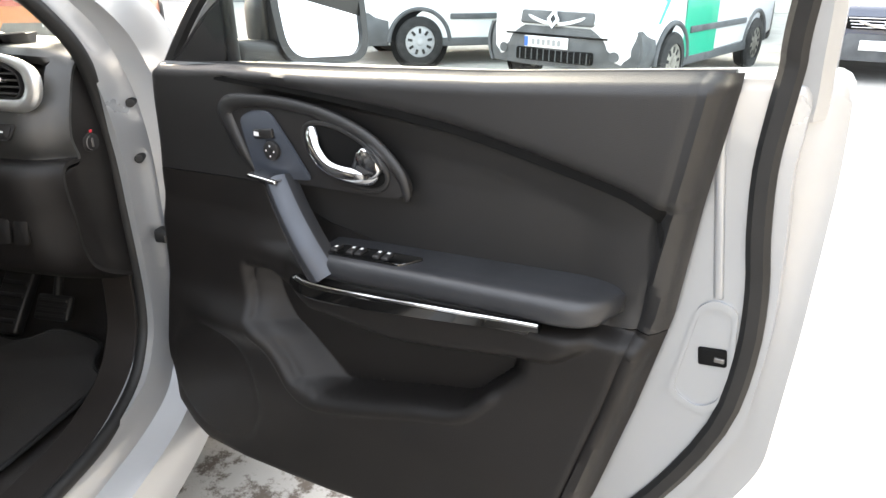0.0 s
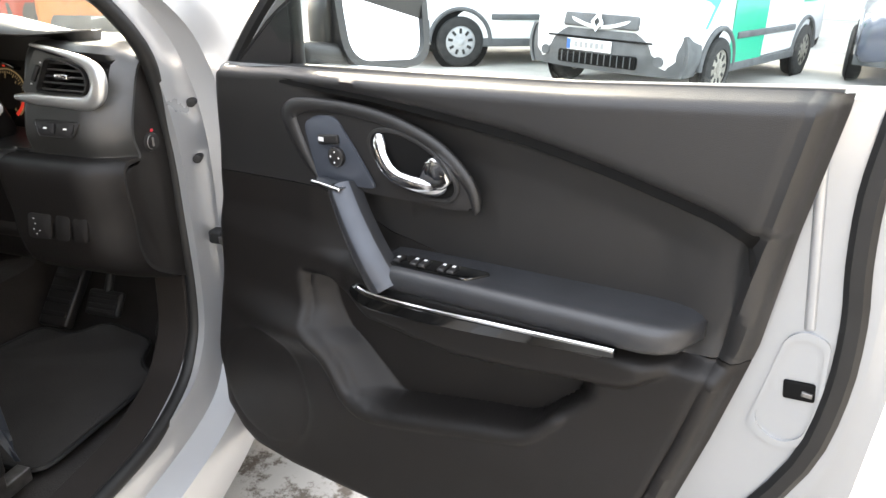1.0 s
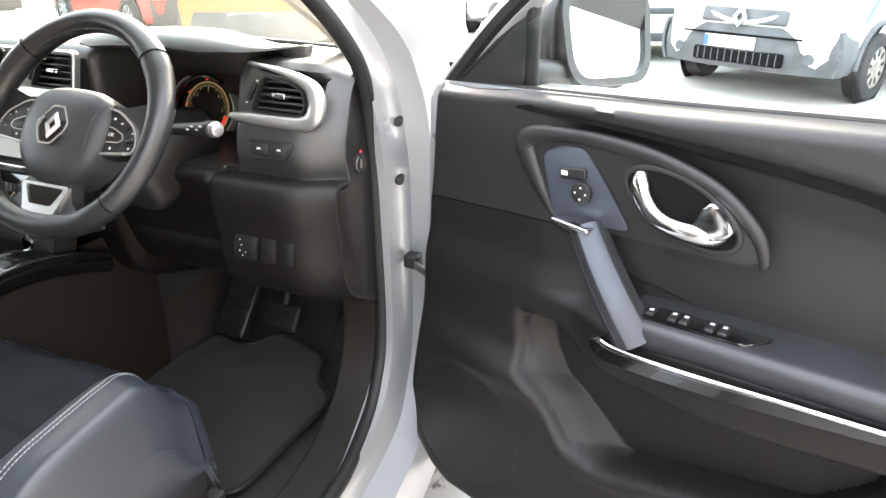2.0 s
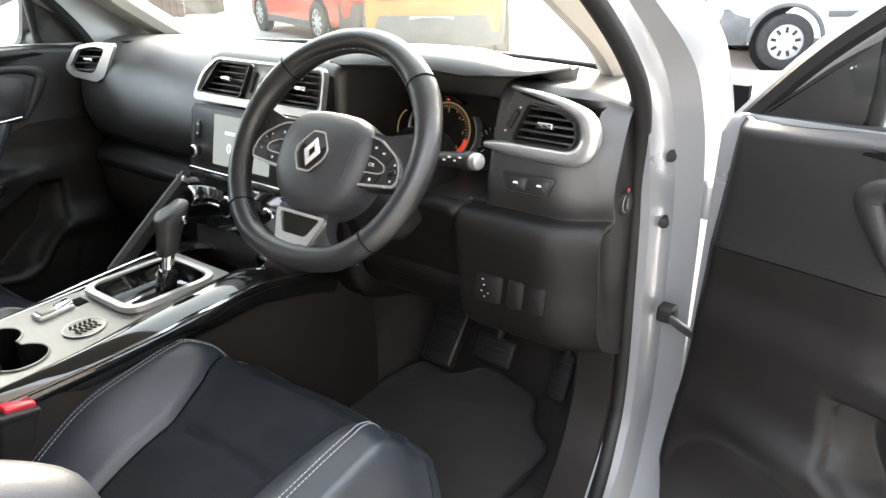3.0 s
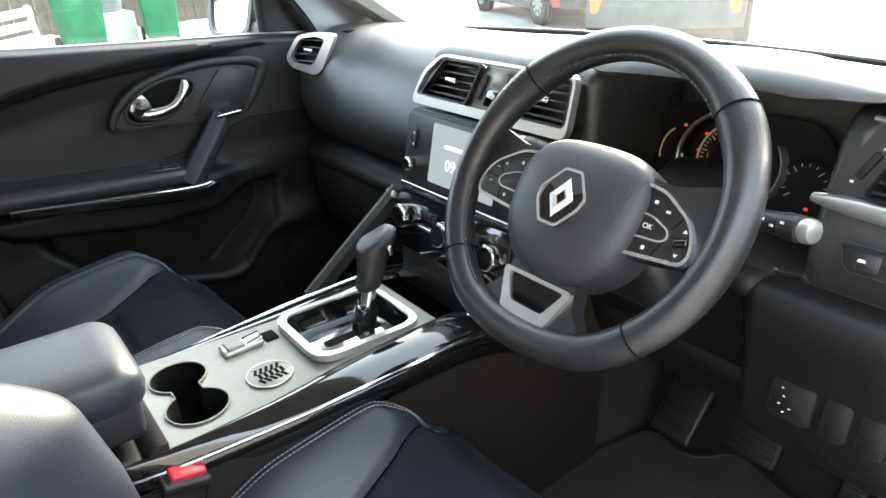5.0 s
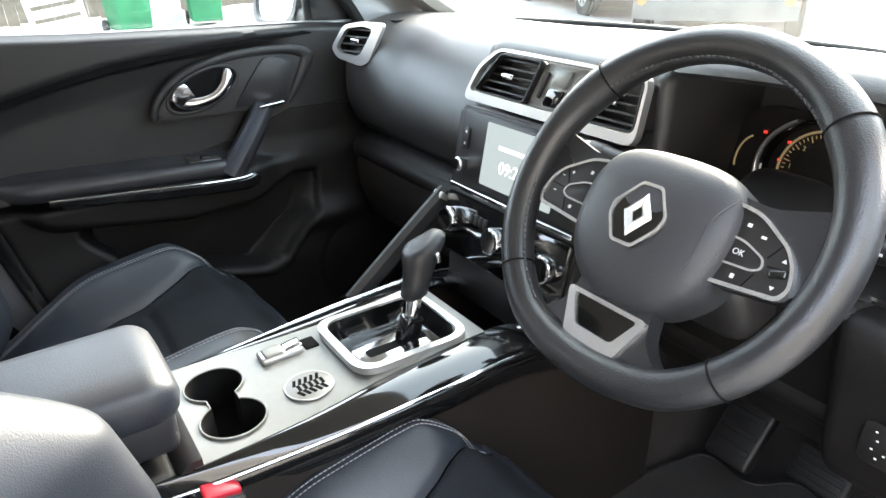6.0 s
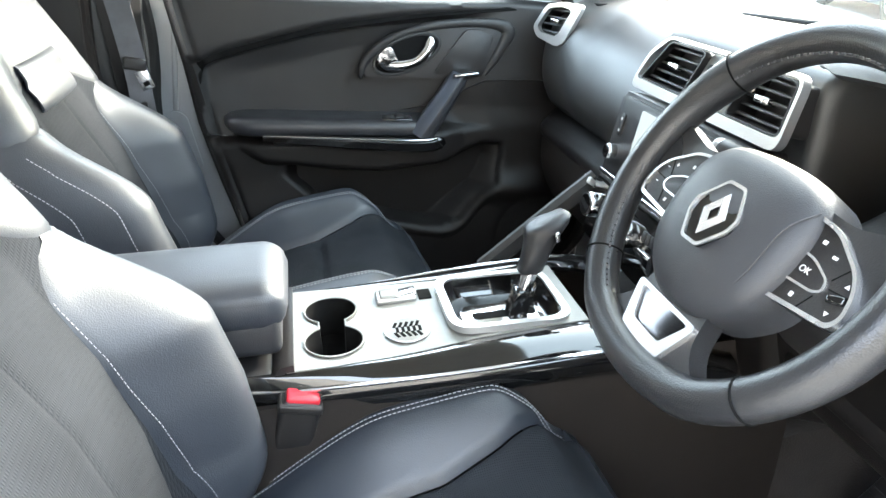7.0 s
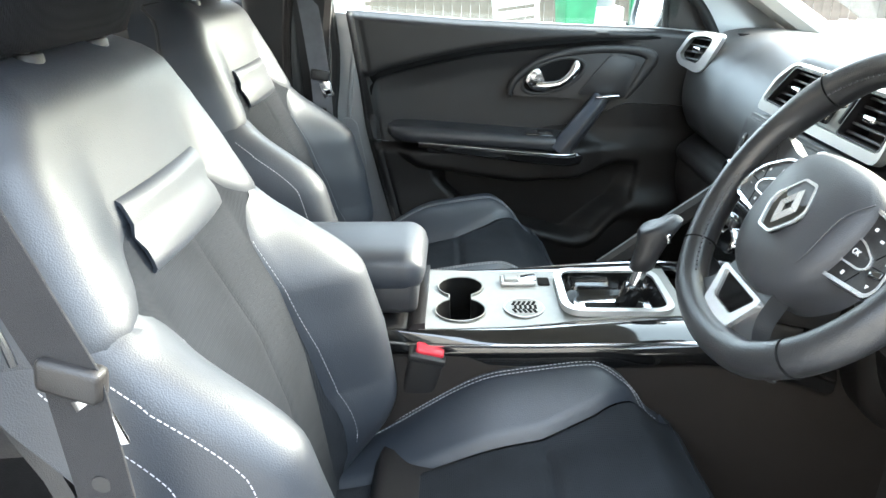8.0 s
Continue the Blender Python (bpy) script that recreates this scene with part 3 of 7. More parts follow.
def build_door(s):
    open_door = s > 0
    D = thing("front_door", HINGE if s > 0 else Vector((-HINGE.x, HINGE.y, HINGE.z)),
              "open silver driver door with black inner trim and armrest" if s > 0 else "closed silver passenger door with black inner trim and armrest", "car door", "front doors")

    def at(y, z, d):
        return (s * (0.765 - d), y, z)

    def face(y, z, d, fwd=(0, 1, 0)):
        """A pose on the panel: x towards the car's rear (right door) so that z looks into the cabin."""
        return frame_matrix(at(y, z, d), (0, -s, 0), (0, 0, 1)) if s > 0 else frame_matrix(at(y, z, d), (0, 1, 0), (0, 0, 1))

    def loc(pts, y0, z0):
        return [((y0 - y) if s > 0 else (y - y0), z - z0) for y, z in pts]

    # metal shell: inner pressing and outer skin
    inner = [(0.345, 1.15), (0.35, 0.9), (0.355, 0.6), (0.34, 0.47), (0.27, 0.40), (0.1, 0.385), (-0.3, 0.40), (-0.47, 0.44), (-0.575, 0.54), (-0.645, 0.64), (-0.698, 0.77), (-0.708, 0.92), (-0.70, 1.05), (-0.694, 1.10), (-0.70, 1.21), (-0.3, 1.178)]
    outer = [(0.365, 1.14), (0.375, 0.9), (0.375, 0.5), (0.35, 0.37), (0.1, 0.34), (-0.35, 0.35), (-0.55, 0.41), (-0.665, 0.55), (-0.728, 0.70), (-0.736, 0.9), (-0.738, 1.10), (-0.732, 1.212), (-0.3, 1.172)]
    m = frame_matrix((s * 0.80, 0, 0), (0, -s, 0), (0, 0, 1)) if s > 0 else frame_matrix((s * 0.80, 0, 0), (0, 1, 0), (0, 0, 1))
    slab("inner_pressing", rounded(loc(inner, 0, 0), 0.03, 4), m, 0.040, M_SILVER, D, "silver painted inner door pressing", 0.010, 3)
    m = frame_matrix((s * 0.875, 0, 0), (0, -s, 0), (0, 0, 1)) if s > 0 else frame_matrix((s * 0.875, 0, 0), (0, 1, 0), (0, 0, 1))
    slab("outer_skin", rounded(loc(outer, 0, 0), 0.03, 4), m, 0.073, M_SILVER, D, "silver painted outer door skin", 0.012, 3)
    # window frame
    fp = curve_points([(s * 0.80, 0.33, 1.13), (s * 0.785, 0.20, 1.26), (s * 0.75, 0.0, 1.395), (s * 0.715, -0.22, 1.485), (s * 0.695, -0.48, 1.50), (s * 0.70, -0.63, 1.46), (s * 0.745, -0.682, 1.35), (s * 0.785, -0.690, 1.22), (s * 0.80, -0.690, 1.17)], 6)
    sweep("window_frame", fp, rect_profile(0.045, 0.05, 0.25), M_SILVER, D, "silver painted window frame", up=(s, 0, 0.2))
    sp = np.array([(x - s * (0.022 + 0.006 * float(ease(1.40, 1.22, z) * ease(-0.5, -0.6, y))), y + 0.016 * float(ease(1.40, 1.24, z) * ease(-0.5, -0.6, y)), z) for x, y, z in fp])
    seal = [tuple(p) for p in sp[:-6]] + [(s * 0.757, -0.670, 1.17), (s * 0.757, -0.667, 1.11), (s * 0.757, -0.673, 1.034), (s * 0.757, -0.683, 0.966), (s * 0.757, -0.685, 0.875),
                                          (s * 0.757, -0.668, 0.77), (s * 0.757, -0.607, 0.639), (s * 0.757, -0.53, 0.53), (s * 0.757, -0.43, 0.435), (s * 0.757, 0.1, 0.395)]
    sweep("weather_seal", curve_points(seal, 3), rect_profile(0.026, 0.016, 0.4), M_RUBBER, D, "black rubber weather seal", up=(s, 0, 0))
    # front corner panel and glass
    q = [(0.30, 1.15), (0.166, 1.157), (0.160, 1.268), (0.19, 1.248), (0.235, 1.207)]
    m = frame_matrix((s * 0.79, 0, 0), (0, -s, 0), (0, 0, 1)) if s > 0 else frame_matrix((s * 0.79, 0, 0), (0, 1, 0), (0, 0, 1))
    slab("corner_panel", rounded(loc(q, 0, 0), 0.012, 3), m, 0.022, M_PLASTIC, D, "black corner trim panel behind the mirror", 0.004)
    rod("glass_channel", (s * 0.785, 0.164, 1.152), (s * 0.772, 0.156, 1.285), 0.011, M_RUBBER, D, "black glass channel")
    P = np.array([[(s * (0.80 - 0.06 * v), y, belt(y) - 0.01 + v * (0.30 + 0.02 * math.sin((0.1 - y) * 4) - 0.215 * float(ease(-0.1, 0.19, y)))) for v in np.linspace(0, 1, 5)] for y in np.linspace(0.182, -0.67, 17)])
    gl = sheet("window_glass", P, M_GLASS, D, "clear door window glass", 0.004)
    gl.visible_shadow = False
    lip = np.array([(s * 0.772, y, belt(y) - 0.002) for y in np.linspace(0.31, -0.62, 30)])
    sweep("belt_seal", lip, rect_profile(0.016, 0.008, 0.4), M_SATIN if s < 0 else M_RUBBER, D, "window belt seal")
    # trims
    up = trim_sheet("upper_trim", s, lambda y: seam_z(y) + 0.0008, lambda y: belt(y), 70, M_PLASTIC, D, "soft black grained upper trim")
    lo = trim_sheet("lower_trim", s, lambda y: bottom_edge(y), lambda y: seam_z(y) - 0.0008, 120, M_DOOR_LOWER, D, "hard brownish black lower trim with pocket")
    back = [(0.27, 1.13), (0.28, 0.6), (0.2, 0.45), (-0.45, 0.50), (-0.6, 0.9), (-0.64, 1.17)]
    m = frame_matrix(at(0, 0, 0.001), (0, -s, 0), (0, 0, 1)) if s > 0 else frame_matrix(at(0, 0, 0.001), (0, 1, 0), (0, 0, 1))
    slab("trim_backing", loc(back, 0, 0), m, 0.002, M_VOID, D, "dark trim backing")
    # near-black strip laid on the trim; its colour stands for the groove's shade
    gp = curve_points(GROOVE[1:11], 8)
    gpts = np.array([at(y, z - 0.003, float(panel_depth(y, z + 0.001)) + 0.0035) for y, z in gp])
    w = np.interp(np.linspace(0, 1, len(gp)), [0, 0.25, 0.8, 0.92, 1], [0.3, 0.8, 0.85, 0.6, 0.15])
    sweep("groove_shade_band", gpts, rect_profile(0.005, 0.027, 0.2), M_VOID, D, "near-black strip on the trim, groove shade put in its colour", up=np.array([np.cross((s, 0, 0), t) for t in np.gradient(gpts, axis=0)]), scale=[(1, k) for k in w])
    # handle surround
    sur = curve_points([(0.125, 1.100), (0.09, 1.113), (0.01, 1.119), (-0.08, 1.110), (-0.16, 1.086), (-0.212, 1.048), (-0.226, 1.018), (-0.200, 1.006), (-0.12, 1.002), (-0.03, 0.998), (0.045, 0.995), (0.075, 1.02), (0.105, 1.07)], 6, closed=True)
    m = face(0, 0, 0.036)
    slab("handle_surround", loc(sur, 0, 0), m, 0.016, M_PLASTIC_HARD, D, "black handle surround", 0.004, 3)
    rim_line = curve_points([(0.062, 0.999), (0.083, 1.03), (0.108, 1.07), (0.118, 1.096), (0.09, 1.113), (0.01, 1.119), (-0.08, 1.112), (-0.16, 1.088), (-0.210, 1.050), (-0.226, 1.018), (-0.224, 1.004)], 6)
    wide = np.interp(np.linspace(0, 1, len(rim_line)), [0, 0.12, 0.3, 0.45, 0.8, 0.93, 1], [0.4, 1.1, 1.7, 1.0, 0.9, 0.6, 0.15])
    sweep("surround_edge", np.array([at(y, z, 0.050) for y, z in rim_line]), circle_profile(0.0075, 12, 0.0105), M_PLASTIC, D, "raised rim of the handle surround", up=(s, 0, 0), scale=[(k, min(k, 1.1)) for k in wide], sharp=70)
    pl = rounded([(0.083, 1.088), (0.055, 1.104), (0.018, 1.106), (-0.018, 1.064), (-0.060, 1.010), (0.056, 0.999)], 0.012, 4)
    plate = slab("control_plate", loc(pl, 0, 0), face(0, 0, 0.0545), 0.0035, M_SATIN_BLUE if s > 0 else M_PLASTIC_HARD, D, "blue-grey satin control plate" if s > 0 else "plain black plate beside the handle", 0.001)
    if s > 0:
        rod("mirror_knob", at(0.014, 1.047, 0.057), at(0.014, 1.047, 0.066), 0.0155, M_PLASTIC_HARD, plate, "round black mirror control knob", n=24, bevel=0.003)
        for k in range(4):
            a = k * math.pi / 2
            rod("knob_mark", at(0.014 + 0.008 * math.cos(a), 1.047 + 0.008 * math.sin(a), 0.0655), at(0.014 + 0.008 * math.cos(a), 1.047 + 0.008 * math.sin(a), 0.0664), 0.0015, M_WHITE_MARK, plate, "white arrow marking", n=6)
        rbox("mirror_switch", (0.040, 0.014, 0.007), face(0.030, 1.071, 0.060) @ pose(0, 0, 0, 0, 0, 8), M_PLASTIC_HARD, plate, "black mirror fold switch", 0.002)
        rbox("switch_mark", (0.010, 0.006, 0.0006), face(0.042, 1.070, 0.0637), M_WHITE_MARK, plate, "white switch marking", 0.0)
    # handle recess and lever
    cy, cz, an = -0.120, 1.056, radians(-20)
    ell = [(cy - (0.080 * math.cos(t) * math.cos(an) - 0.036 * math.sin(t) * math.sin(an)), cz + 0.080 * math.cos(t) * math.sin(an) + 0.036 * math.sin(t) * math.cos(an)) for t in np.linspace(0, 2 * math.pi, 40, endpoint=False)]
    slab("handle_recess", loc(ell, 0, 0), face(0, 0, 0.0505), 0.003, M_VOID, D, "dark handle recess")
    sweep("recess_rim", np.array([at(y, z, 0.0535) for y, z in ell]), circle_profile(0.003, 8, 0.004), M_PLASTIC, D, "black recess rim", closed=True, up=(s, 0, 0))
    lp = curve_points([(-0.064, 1.091), (-0.072, 1.066), (-0.096, 1.043), (-0.128, 1.034), (-0.160, 1.033), (-0.180, 1.041)], 6)
    lw = np.interp(np.linspace(0, 1, len(lp)), [0, 0.12, 0.5, 0.85, 1], [0.9, 1.5, 1.25, 1.6, 0.9])
    sweep("lever", np.array([at(y, z, 0.056 + 0.012 * math.sin(math.pi * min(1, i / len(lp) * 1.2))) for i, (y, z) in enumerate(lp)]), circle_profile(0.0055, 12, 0.0085), M_CHROME, D, "chrome inner door handle", up=(s, 0, 0), scale=[(k, k) for k in lw])
    cap = curve_points([(-0.141, 1.036), (-0.174, 1.032), (-0.190, 1.048), (-0.170, 1.073), (-0.156, 1.074), (-0.147, 1.056)], 5, closed=True)
    slab("lever_end", loc(cap, 0, 0), face(0, 0, 0.056), 0.010, M_CHROME, D, "chrome end of the handle", 0.004, 3)
    # pull strap with chrome cap
    path = curve_points([at(0.002, 1.006, 0.076), at(-0.030, 0.964, 0.088), at(-0.066, 0.918, 0.096), at(-0.100, 0.872, 0.096)], 6)
    bar = [(0.022 * s, -0.030), (-0.022 * s, -0.030), (-0.024 * s, -0.006), (-0.018 * s, 0.006), (-0.002 * s, 0.013), (0.008 * s, 0.012), (0.020 * s, 0.004), (0.024 * s, -0.008)]
    sweep("pull_handle", path, bar, M_LEATHER_B, D, "black padded pull handle", up=(-s, 0, 0), scale=[(0.85 + 0.35 * i / len(path), 1.0) for i in range(len(path))], sharp=50)
    # the upward rear facet: its lit tone is put into a blue-grey colour
    lit_bar = [(-0.0250 * s, -0.006), (-0.0188 * s, 0.0072), (-0.003 * s, 0.0142), (-0.003 * s, 0.010), (-0.018 * s, 0.003)]
    sweep("pull_lit_facet", path, lit_bar, M_SATIN_BLUE, D, "rear facet of the pull handle, its lit tone put in blue-grey", up=(-s, 0, 0), scale=[(0.85 + 0.35 * i / len(path), 1.0) for i in range(len(path))], sharp=50)
    stitches("pull_stitching", np.array([(p[0] - s * 0.0125, p[1] + 0.008, p[2] - 0.006) for p in path]), D, r=0.0004, up=(s, 0, 0), mat=M_THREAD_GREY)
    rbox("chrome_cap", (0.058, 0.006, 0.030), face(0.010, 1.0105, 0.080) @ pose(0, 0, 0, 0, 0, -4 * s), M_CHROME, D, "chrome cap strip", 0.0025)
    # armrest, lofted along its length
    secs = []
    for t in np.linspace(0, 1, 26):
        y = -0.075 - t * 0.463
        e = math.sqrt(max(0.0, 1 - max(0, (t - 0.86) / 0.14) ** 2.2)) if t > 0.86 else 1.0
        f = float(ease(-0.02, 0.10, t)) * 0.35 + 0.65
        top, bot, out = 0.908 + 0.036 * t, 0.866 + 0.034 * t, 0.098 * (0.45 + 0.55 * e) * (0.85 + 0.15 * f)
        zc = (top + bot) / 2
        h = (top - bot) / 2 * (0.5 + 0.5 * e)
        prof = []
        for a in np.linspace(-90, 90, 11):
            ca, sa = math.cos(radians(a)), math.sin(radians(a))
            prof.append((out - 0.030 * (1 - ca ** 0.7), zc + h * (abs(sa) ** 0.8) * (1 if sa > 0 else -1)))
        prof = [(0.0, zc - h)] + prof + [(0.0, zc + h + 0.004)]
        secs.append([at(y, z, d) for d, z in prof])
    secs = np.array(secs)
    k = secs.shape[1]
    faces = grid_faces(len(secs), k, False, True) + [tuple(range(k)), tuple(range((len(secs) - 1) * k, len(secs) * k))]
    mesh("armrest", secs.reshape(-1, 3), faces, M_LEATHER_B, D, "padded black armrest", sharp=60)
    # piano strip with a bright line under the armrest
    sp = curve_points([at(-0.045, 0.862, 0.098), at(-0.085, 0.854, 0.104), at(-0.20, 0.864, 0.105), at(-0.35, 0.882, 0.102), at(-0.455, 0.894, 0.095)], 8)
    tap = [(1, np.interp(i / len(sp), [0, 0.1, 0.6, 1], [0.6, 1.15, 0.9, 0.35])) for i in range(len(sp))]
    sweep("piano_strip", sp, rect_profile(0.016, 0.026, 0.3), M_PIANO, D, "glossy black trim strip", up=(0, 0, 1), scale=tap)
    lp = np.array([(p[0] - s * 0.0075, p[1], p[2] + 0.0135 * k[1]) for p, k in zip(sp, tap)])
    sweep("bright_line", lp[5:], rect_profile(0.004, 0.006, 0.4), M_CHROME, D, "thin bright metal line", up=(0, 0, 1))
    rbox("strip_backing", (0.37, 0.03, 0.07), face(-0.25, 0.868, 0.05) @ pose(0, 0, 0, 0, 0, -5 if s < 0 else 5), M_PLASTIC_HARD, D, "black panel behind the strip", 0.008)
    # window switches
    if s > 0:
        top_at = lambda y: 0.908 + 0.036 * (-0.075 - y) / 0.463
        pan = slab("switch_panel", rounded([(-0.078, -0.016), (0.066, -0.016), (0.090, 0.016), (-0.062, 0.018)], 0.010), frame_matrix(at(-0.168, top_at(-0.168) + 0.0005, 0.066), (0, -1, 0.078), (0.4, 0, 0.03)) @ pose(0, 0, -0.003), 0.006, M_PIANO, D, "glossy black window switch panel", 0.0015)
        for i, yy in enumerate((-0.108, -0.138, -0.153, -0.186, -0.202)):
            mm = frame_matrix(at(yy, top_at(yy) + 0.004, 0.066), (0, -1, 0.078), (0.4, 0, 0.06))
            rbox("window_switch", (0.012, 0.020, 0.007), mm, M_PLASTIC_HARD, pan, "black window switch", 0.0025)
            rbox("switch_mark", (0.005, 0.004, 0.0006), mm @ pose(0, 0.004 if i else 0, 0.0036), M_WHITE_MARK, pan, "white switch marking", 0.0)
    else:
        pan = rbox("switch_panel", (0.07, 0.034, 0.006), frame_matrix(at(-0.150, 0.9135, 0.066), (0, 1, -0.078), (-0.4, 0, 0.03)), M_PIANO, D, "glossy black window switch panel", 0.002)
        rbox("window_switch", (0.020, 0.018, 0.008), frame_matrix(at(-0.145, 0.917, 0.066), (0, 1, -0.078), (-0.4, 0, 0.06)), M_PLASTIC_HARD, pan, "black window switch", 0.003)
    # lock on the rear edge
    rec = rounded([(-0.600, 0.800), (-0.612, 0.870), (-0.622, 0.932), (-0.640, 0.946), (-0.668, 0.940), (-0.674, 0.860), (-0.668, 0.800), (-0.640, 0.782)], 0.02, 4)
    ctr_y, ctr_z = -0.641, 0.865
    ring("latch_recess", loc(rec, 0, 0), loc([(ctr_y + (y - ctr_y) * 0.84, ctr_z + (z - ctr_z) * 0.88) for y, z in rec], 0, 0), face(0, 0, 0.004), 0.005, M_SILVER, D, "pressed silver edge round the latch")
    rbox("pressing_rib", (0.012, 0.22, 0.010), face(-0.628, 1.055, 0.004) @ pose(0, 0, 0, 0, 0, 8 if s > 0 else -8), M_SILVER, D, "pressed rib in the door metal", 0.004)
    rbox("latch", (0.034, 0.024, 0.010), face(-0.648, 0.868, 0.004) @ pose(0, 0, 0, 0, 0, 8), M_VOID, D, "dark door latch opening", 0.003)
    rbox("latch_claw", (0.012, 0.006, 0.006), face(-0.657, 0.868, 0.009), M_STEEL, D, "steel latch claw", 0.001)
    # outside mirror
    c = Vector((s * 1.035, 0.215, 1.205))
    bm = bmesh.new()
    bmesh.ops.create_uvsphere(bm, u_segments=32, v_segments=18, radius=1.0)
    for v in bm.verts:
        x, y, z = v.co
        k = lambda a, p: math.copysign(abs(a) ** p, a)
        v.co = Vector((k(x, 0.55) * 0.128, max(y, -0.25) * 0.085 * (1 if y > 0 else 0.9), k(z, 0.55) * 0.098 + 0.012 * x * s))
    bm.transform(Matrix.Translation(c) @ Euler((radians(-4), 0, radians(s * -10))).to_matrix().to_4x4())
    hous = part("mirror_housing", bm, M_PLASTIC_HARD, D, "black door mirror housing", sharp=50)
    mg = rounded([(-0.106, -0.064), (0.090, -0.076), (0.110, 0.045), (0.084, 0.080), (-0.100, 0.078)], 0.050, 8)
    if s < 0:
        mg = [(-x, y) for x, y in mg][::-1]
    mm = frame_matrix(c + Vector((s * 0.004, -0.0225, 0)), (1, -0.12 * s, 0), (0, 0.28, 1))
    slab("mirror_glass", mg, mm, 0.004, M_MIRROR, hous, "bright mirror glass")
    ring("mirror_rim", [(x * 1.15, y * 1.17) for x, y in mg], [(x * 0.985, y * 0.985) for x, y in mg], mm @ pose(0, 0, -0.02), 0.030, M_PLASTIC_HARD, hous, "black rim round the mirror glass")
    rbox("mirror_arm", (0.16, 0.05, 0.05), pose(s * 0.90, 0.215, 1.155, 0, s * 8, 0), M_PLASTIC_HARD, hous, "black mirror arm", 0.018)
    if s > 0:
        D.matrix_basis = Matrix.Translation(HINGE + Vector((0.024, -0.013, 0))) @ Matrix.Rotation(radians(71), 4, "Z")
    return D


M_SATIN_BLUE = material("blue_grey_satin", (0.05, 0.057, 0.072), 0.38, 0.1, stain=0.1, stain_scale=25)
for s in (1, -1):
    build_door(s)


# ---- dashboard ----
dash = thing("dashboard", (0, 0.3, 0.9), "black soft dashboard with silver-framed air vents", "dashboard")
PROFILE = {
    "slope": [(0.84, 1.105), (0.60, 1.135), (0.42, 1.158), (0.315, 1.154), (0.252, 1.120), (0.212, 1.062), (0.194, 0.998), (0.214, 0.946), (0.246, 0.918), (0.214, 0.893), (0.212, 0.85), (0.40, 0.66)],
    "left": [(0.84, 1.105), (0.60, 1.135), (0.40, 1.160), (0.295, 1.160), (0.236, 1.137), (0.204, 1.085), (0.196, 1.01), (0.216, 0.950), (0.246, 0.918), (0.214, 0.893), (0.212, 0.85), (0.40, 0.66)],
    "mid": [(0.84, 1.105), (0.60, 1.137), (0.40, 1.166), (0.285, 1.172), (0.215, 1.168), (0.205, 1.10), (0.200, 1.00), (0.19, 0.90), (0.19, 0.86), (0.20, 0.82), (0.24, 0.72), (0.40, 0.66)],
    "dial": [(0.84, 1.105), (0.62, 1.137), (0.46, 1.160), (0.40, 1.166), (0.392, 1.150), (0.380, 1.09), (0.345, 0.995), (0.17, 0.990), (0.165, 0.96), (0.20, 0.87), (0.25, 0.76), (0.40, 0.68)],
    "right": [(0.78, 1.105), (0.55, 1.136), (0.36, 1.162), (0.27, 1.169), (0.224, 1.160), (0.198, 1.085), (0.186, 1.03), (0.194, 0.988), (0.152, 0.976), (0.156, 0.90), (0.182, 0.79), (0.33, 0.71)],
}
SMOOTH = {k: curve_points(v, 7) for k, v in PROFILE.items()}


def dash_point(x, j):
    wm = float(ease(-0.20, -0.13, x))
    wd = float(ease(0.212, 0.232, x))
    wr = float(ease(0.526, 0.552, x)) if j < 49 else float(ease(0.494, 0.516, x))
    ws = float(ease(-0.56, -0.46, x))
    p = SMOOTH["left"][j] * (1 - ws) + SMOOTH["slope"][j] * ws
    p = p * (1 - wm) + SMOOTH["mid"][j] * wm
    p = p * (1 - wd) + SMOOTH["dial"][j] * wd
    p = p * (1 - wr) + SMOOTH["right"][j] * wr
    y, z = p
    y = y + 0.05 * float(ease(0.566, 0.582, x) * ease(0.694, 0.682, x) * ease(1.088, 1.100, z) * ease(1.164, 1.150, z)) * (1 if j < 49 else 0)
    side = abs(x / 0.72)
    y = y - 0.20 * side ** 2 * float(ease(0.45, 0.85, y))
    end = float(ease(0.66, 0.735, abs(x)))
    y = y + 0.035 * end * float(ease(0.5, 0.25, y))
    return (x, y, z - 0.02 * end * float(ease(1.05, 1.18, z)))


xs = sorted(set(list(np.linspace(-0.735, 0.735, 90)) + list(np.linspace(0.208, 0.236, 12)) + list(np.linspace(0.490, 0.570, 26))))
sheet("dash_panel", np.array([[dash_point(x, j) for j in range(50)] for x in xs]), M_DASH, dash, "black soft-touch dash panel", 0.008, 50)
sheet("lower_dash_panel", np.array([[dash_point(x, j) for j in range(49, len(SMOOTH["left"]))] for x in xs]), M_DOOR_LOWER, dash, "brownish black lower dash panel", 0.008, 50)
sheet("glovebox_lid", np.array([[(x, 0.208 - 0.010 * math.sin(v * math.pi) + 0.03 * v * v, 0.882 - 0.17 * v) for v in np.linspace(0, 1, 8)] for x in np.linspace(-0.66, -0.17, 14)]), M_LOWER, dash, "black glovebox lid", 0.01)
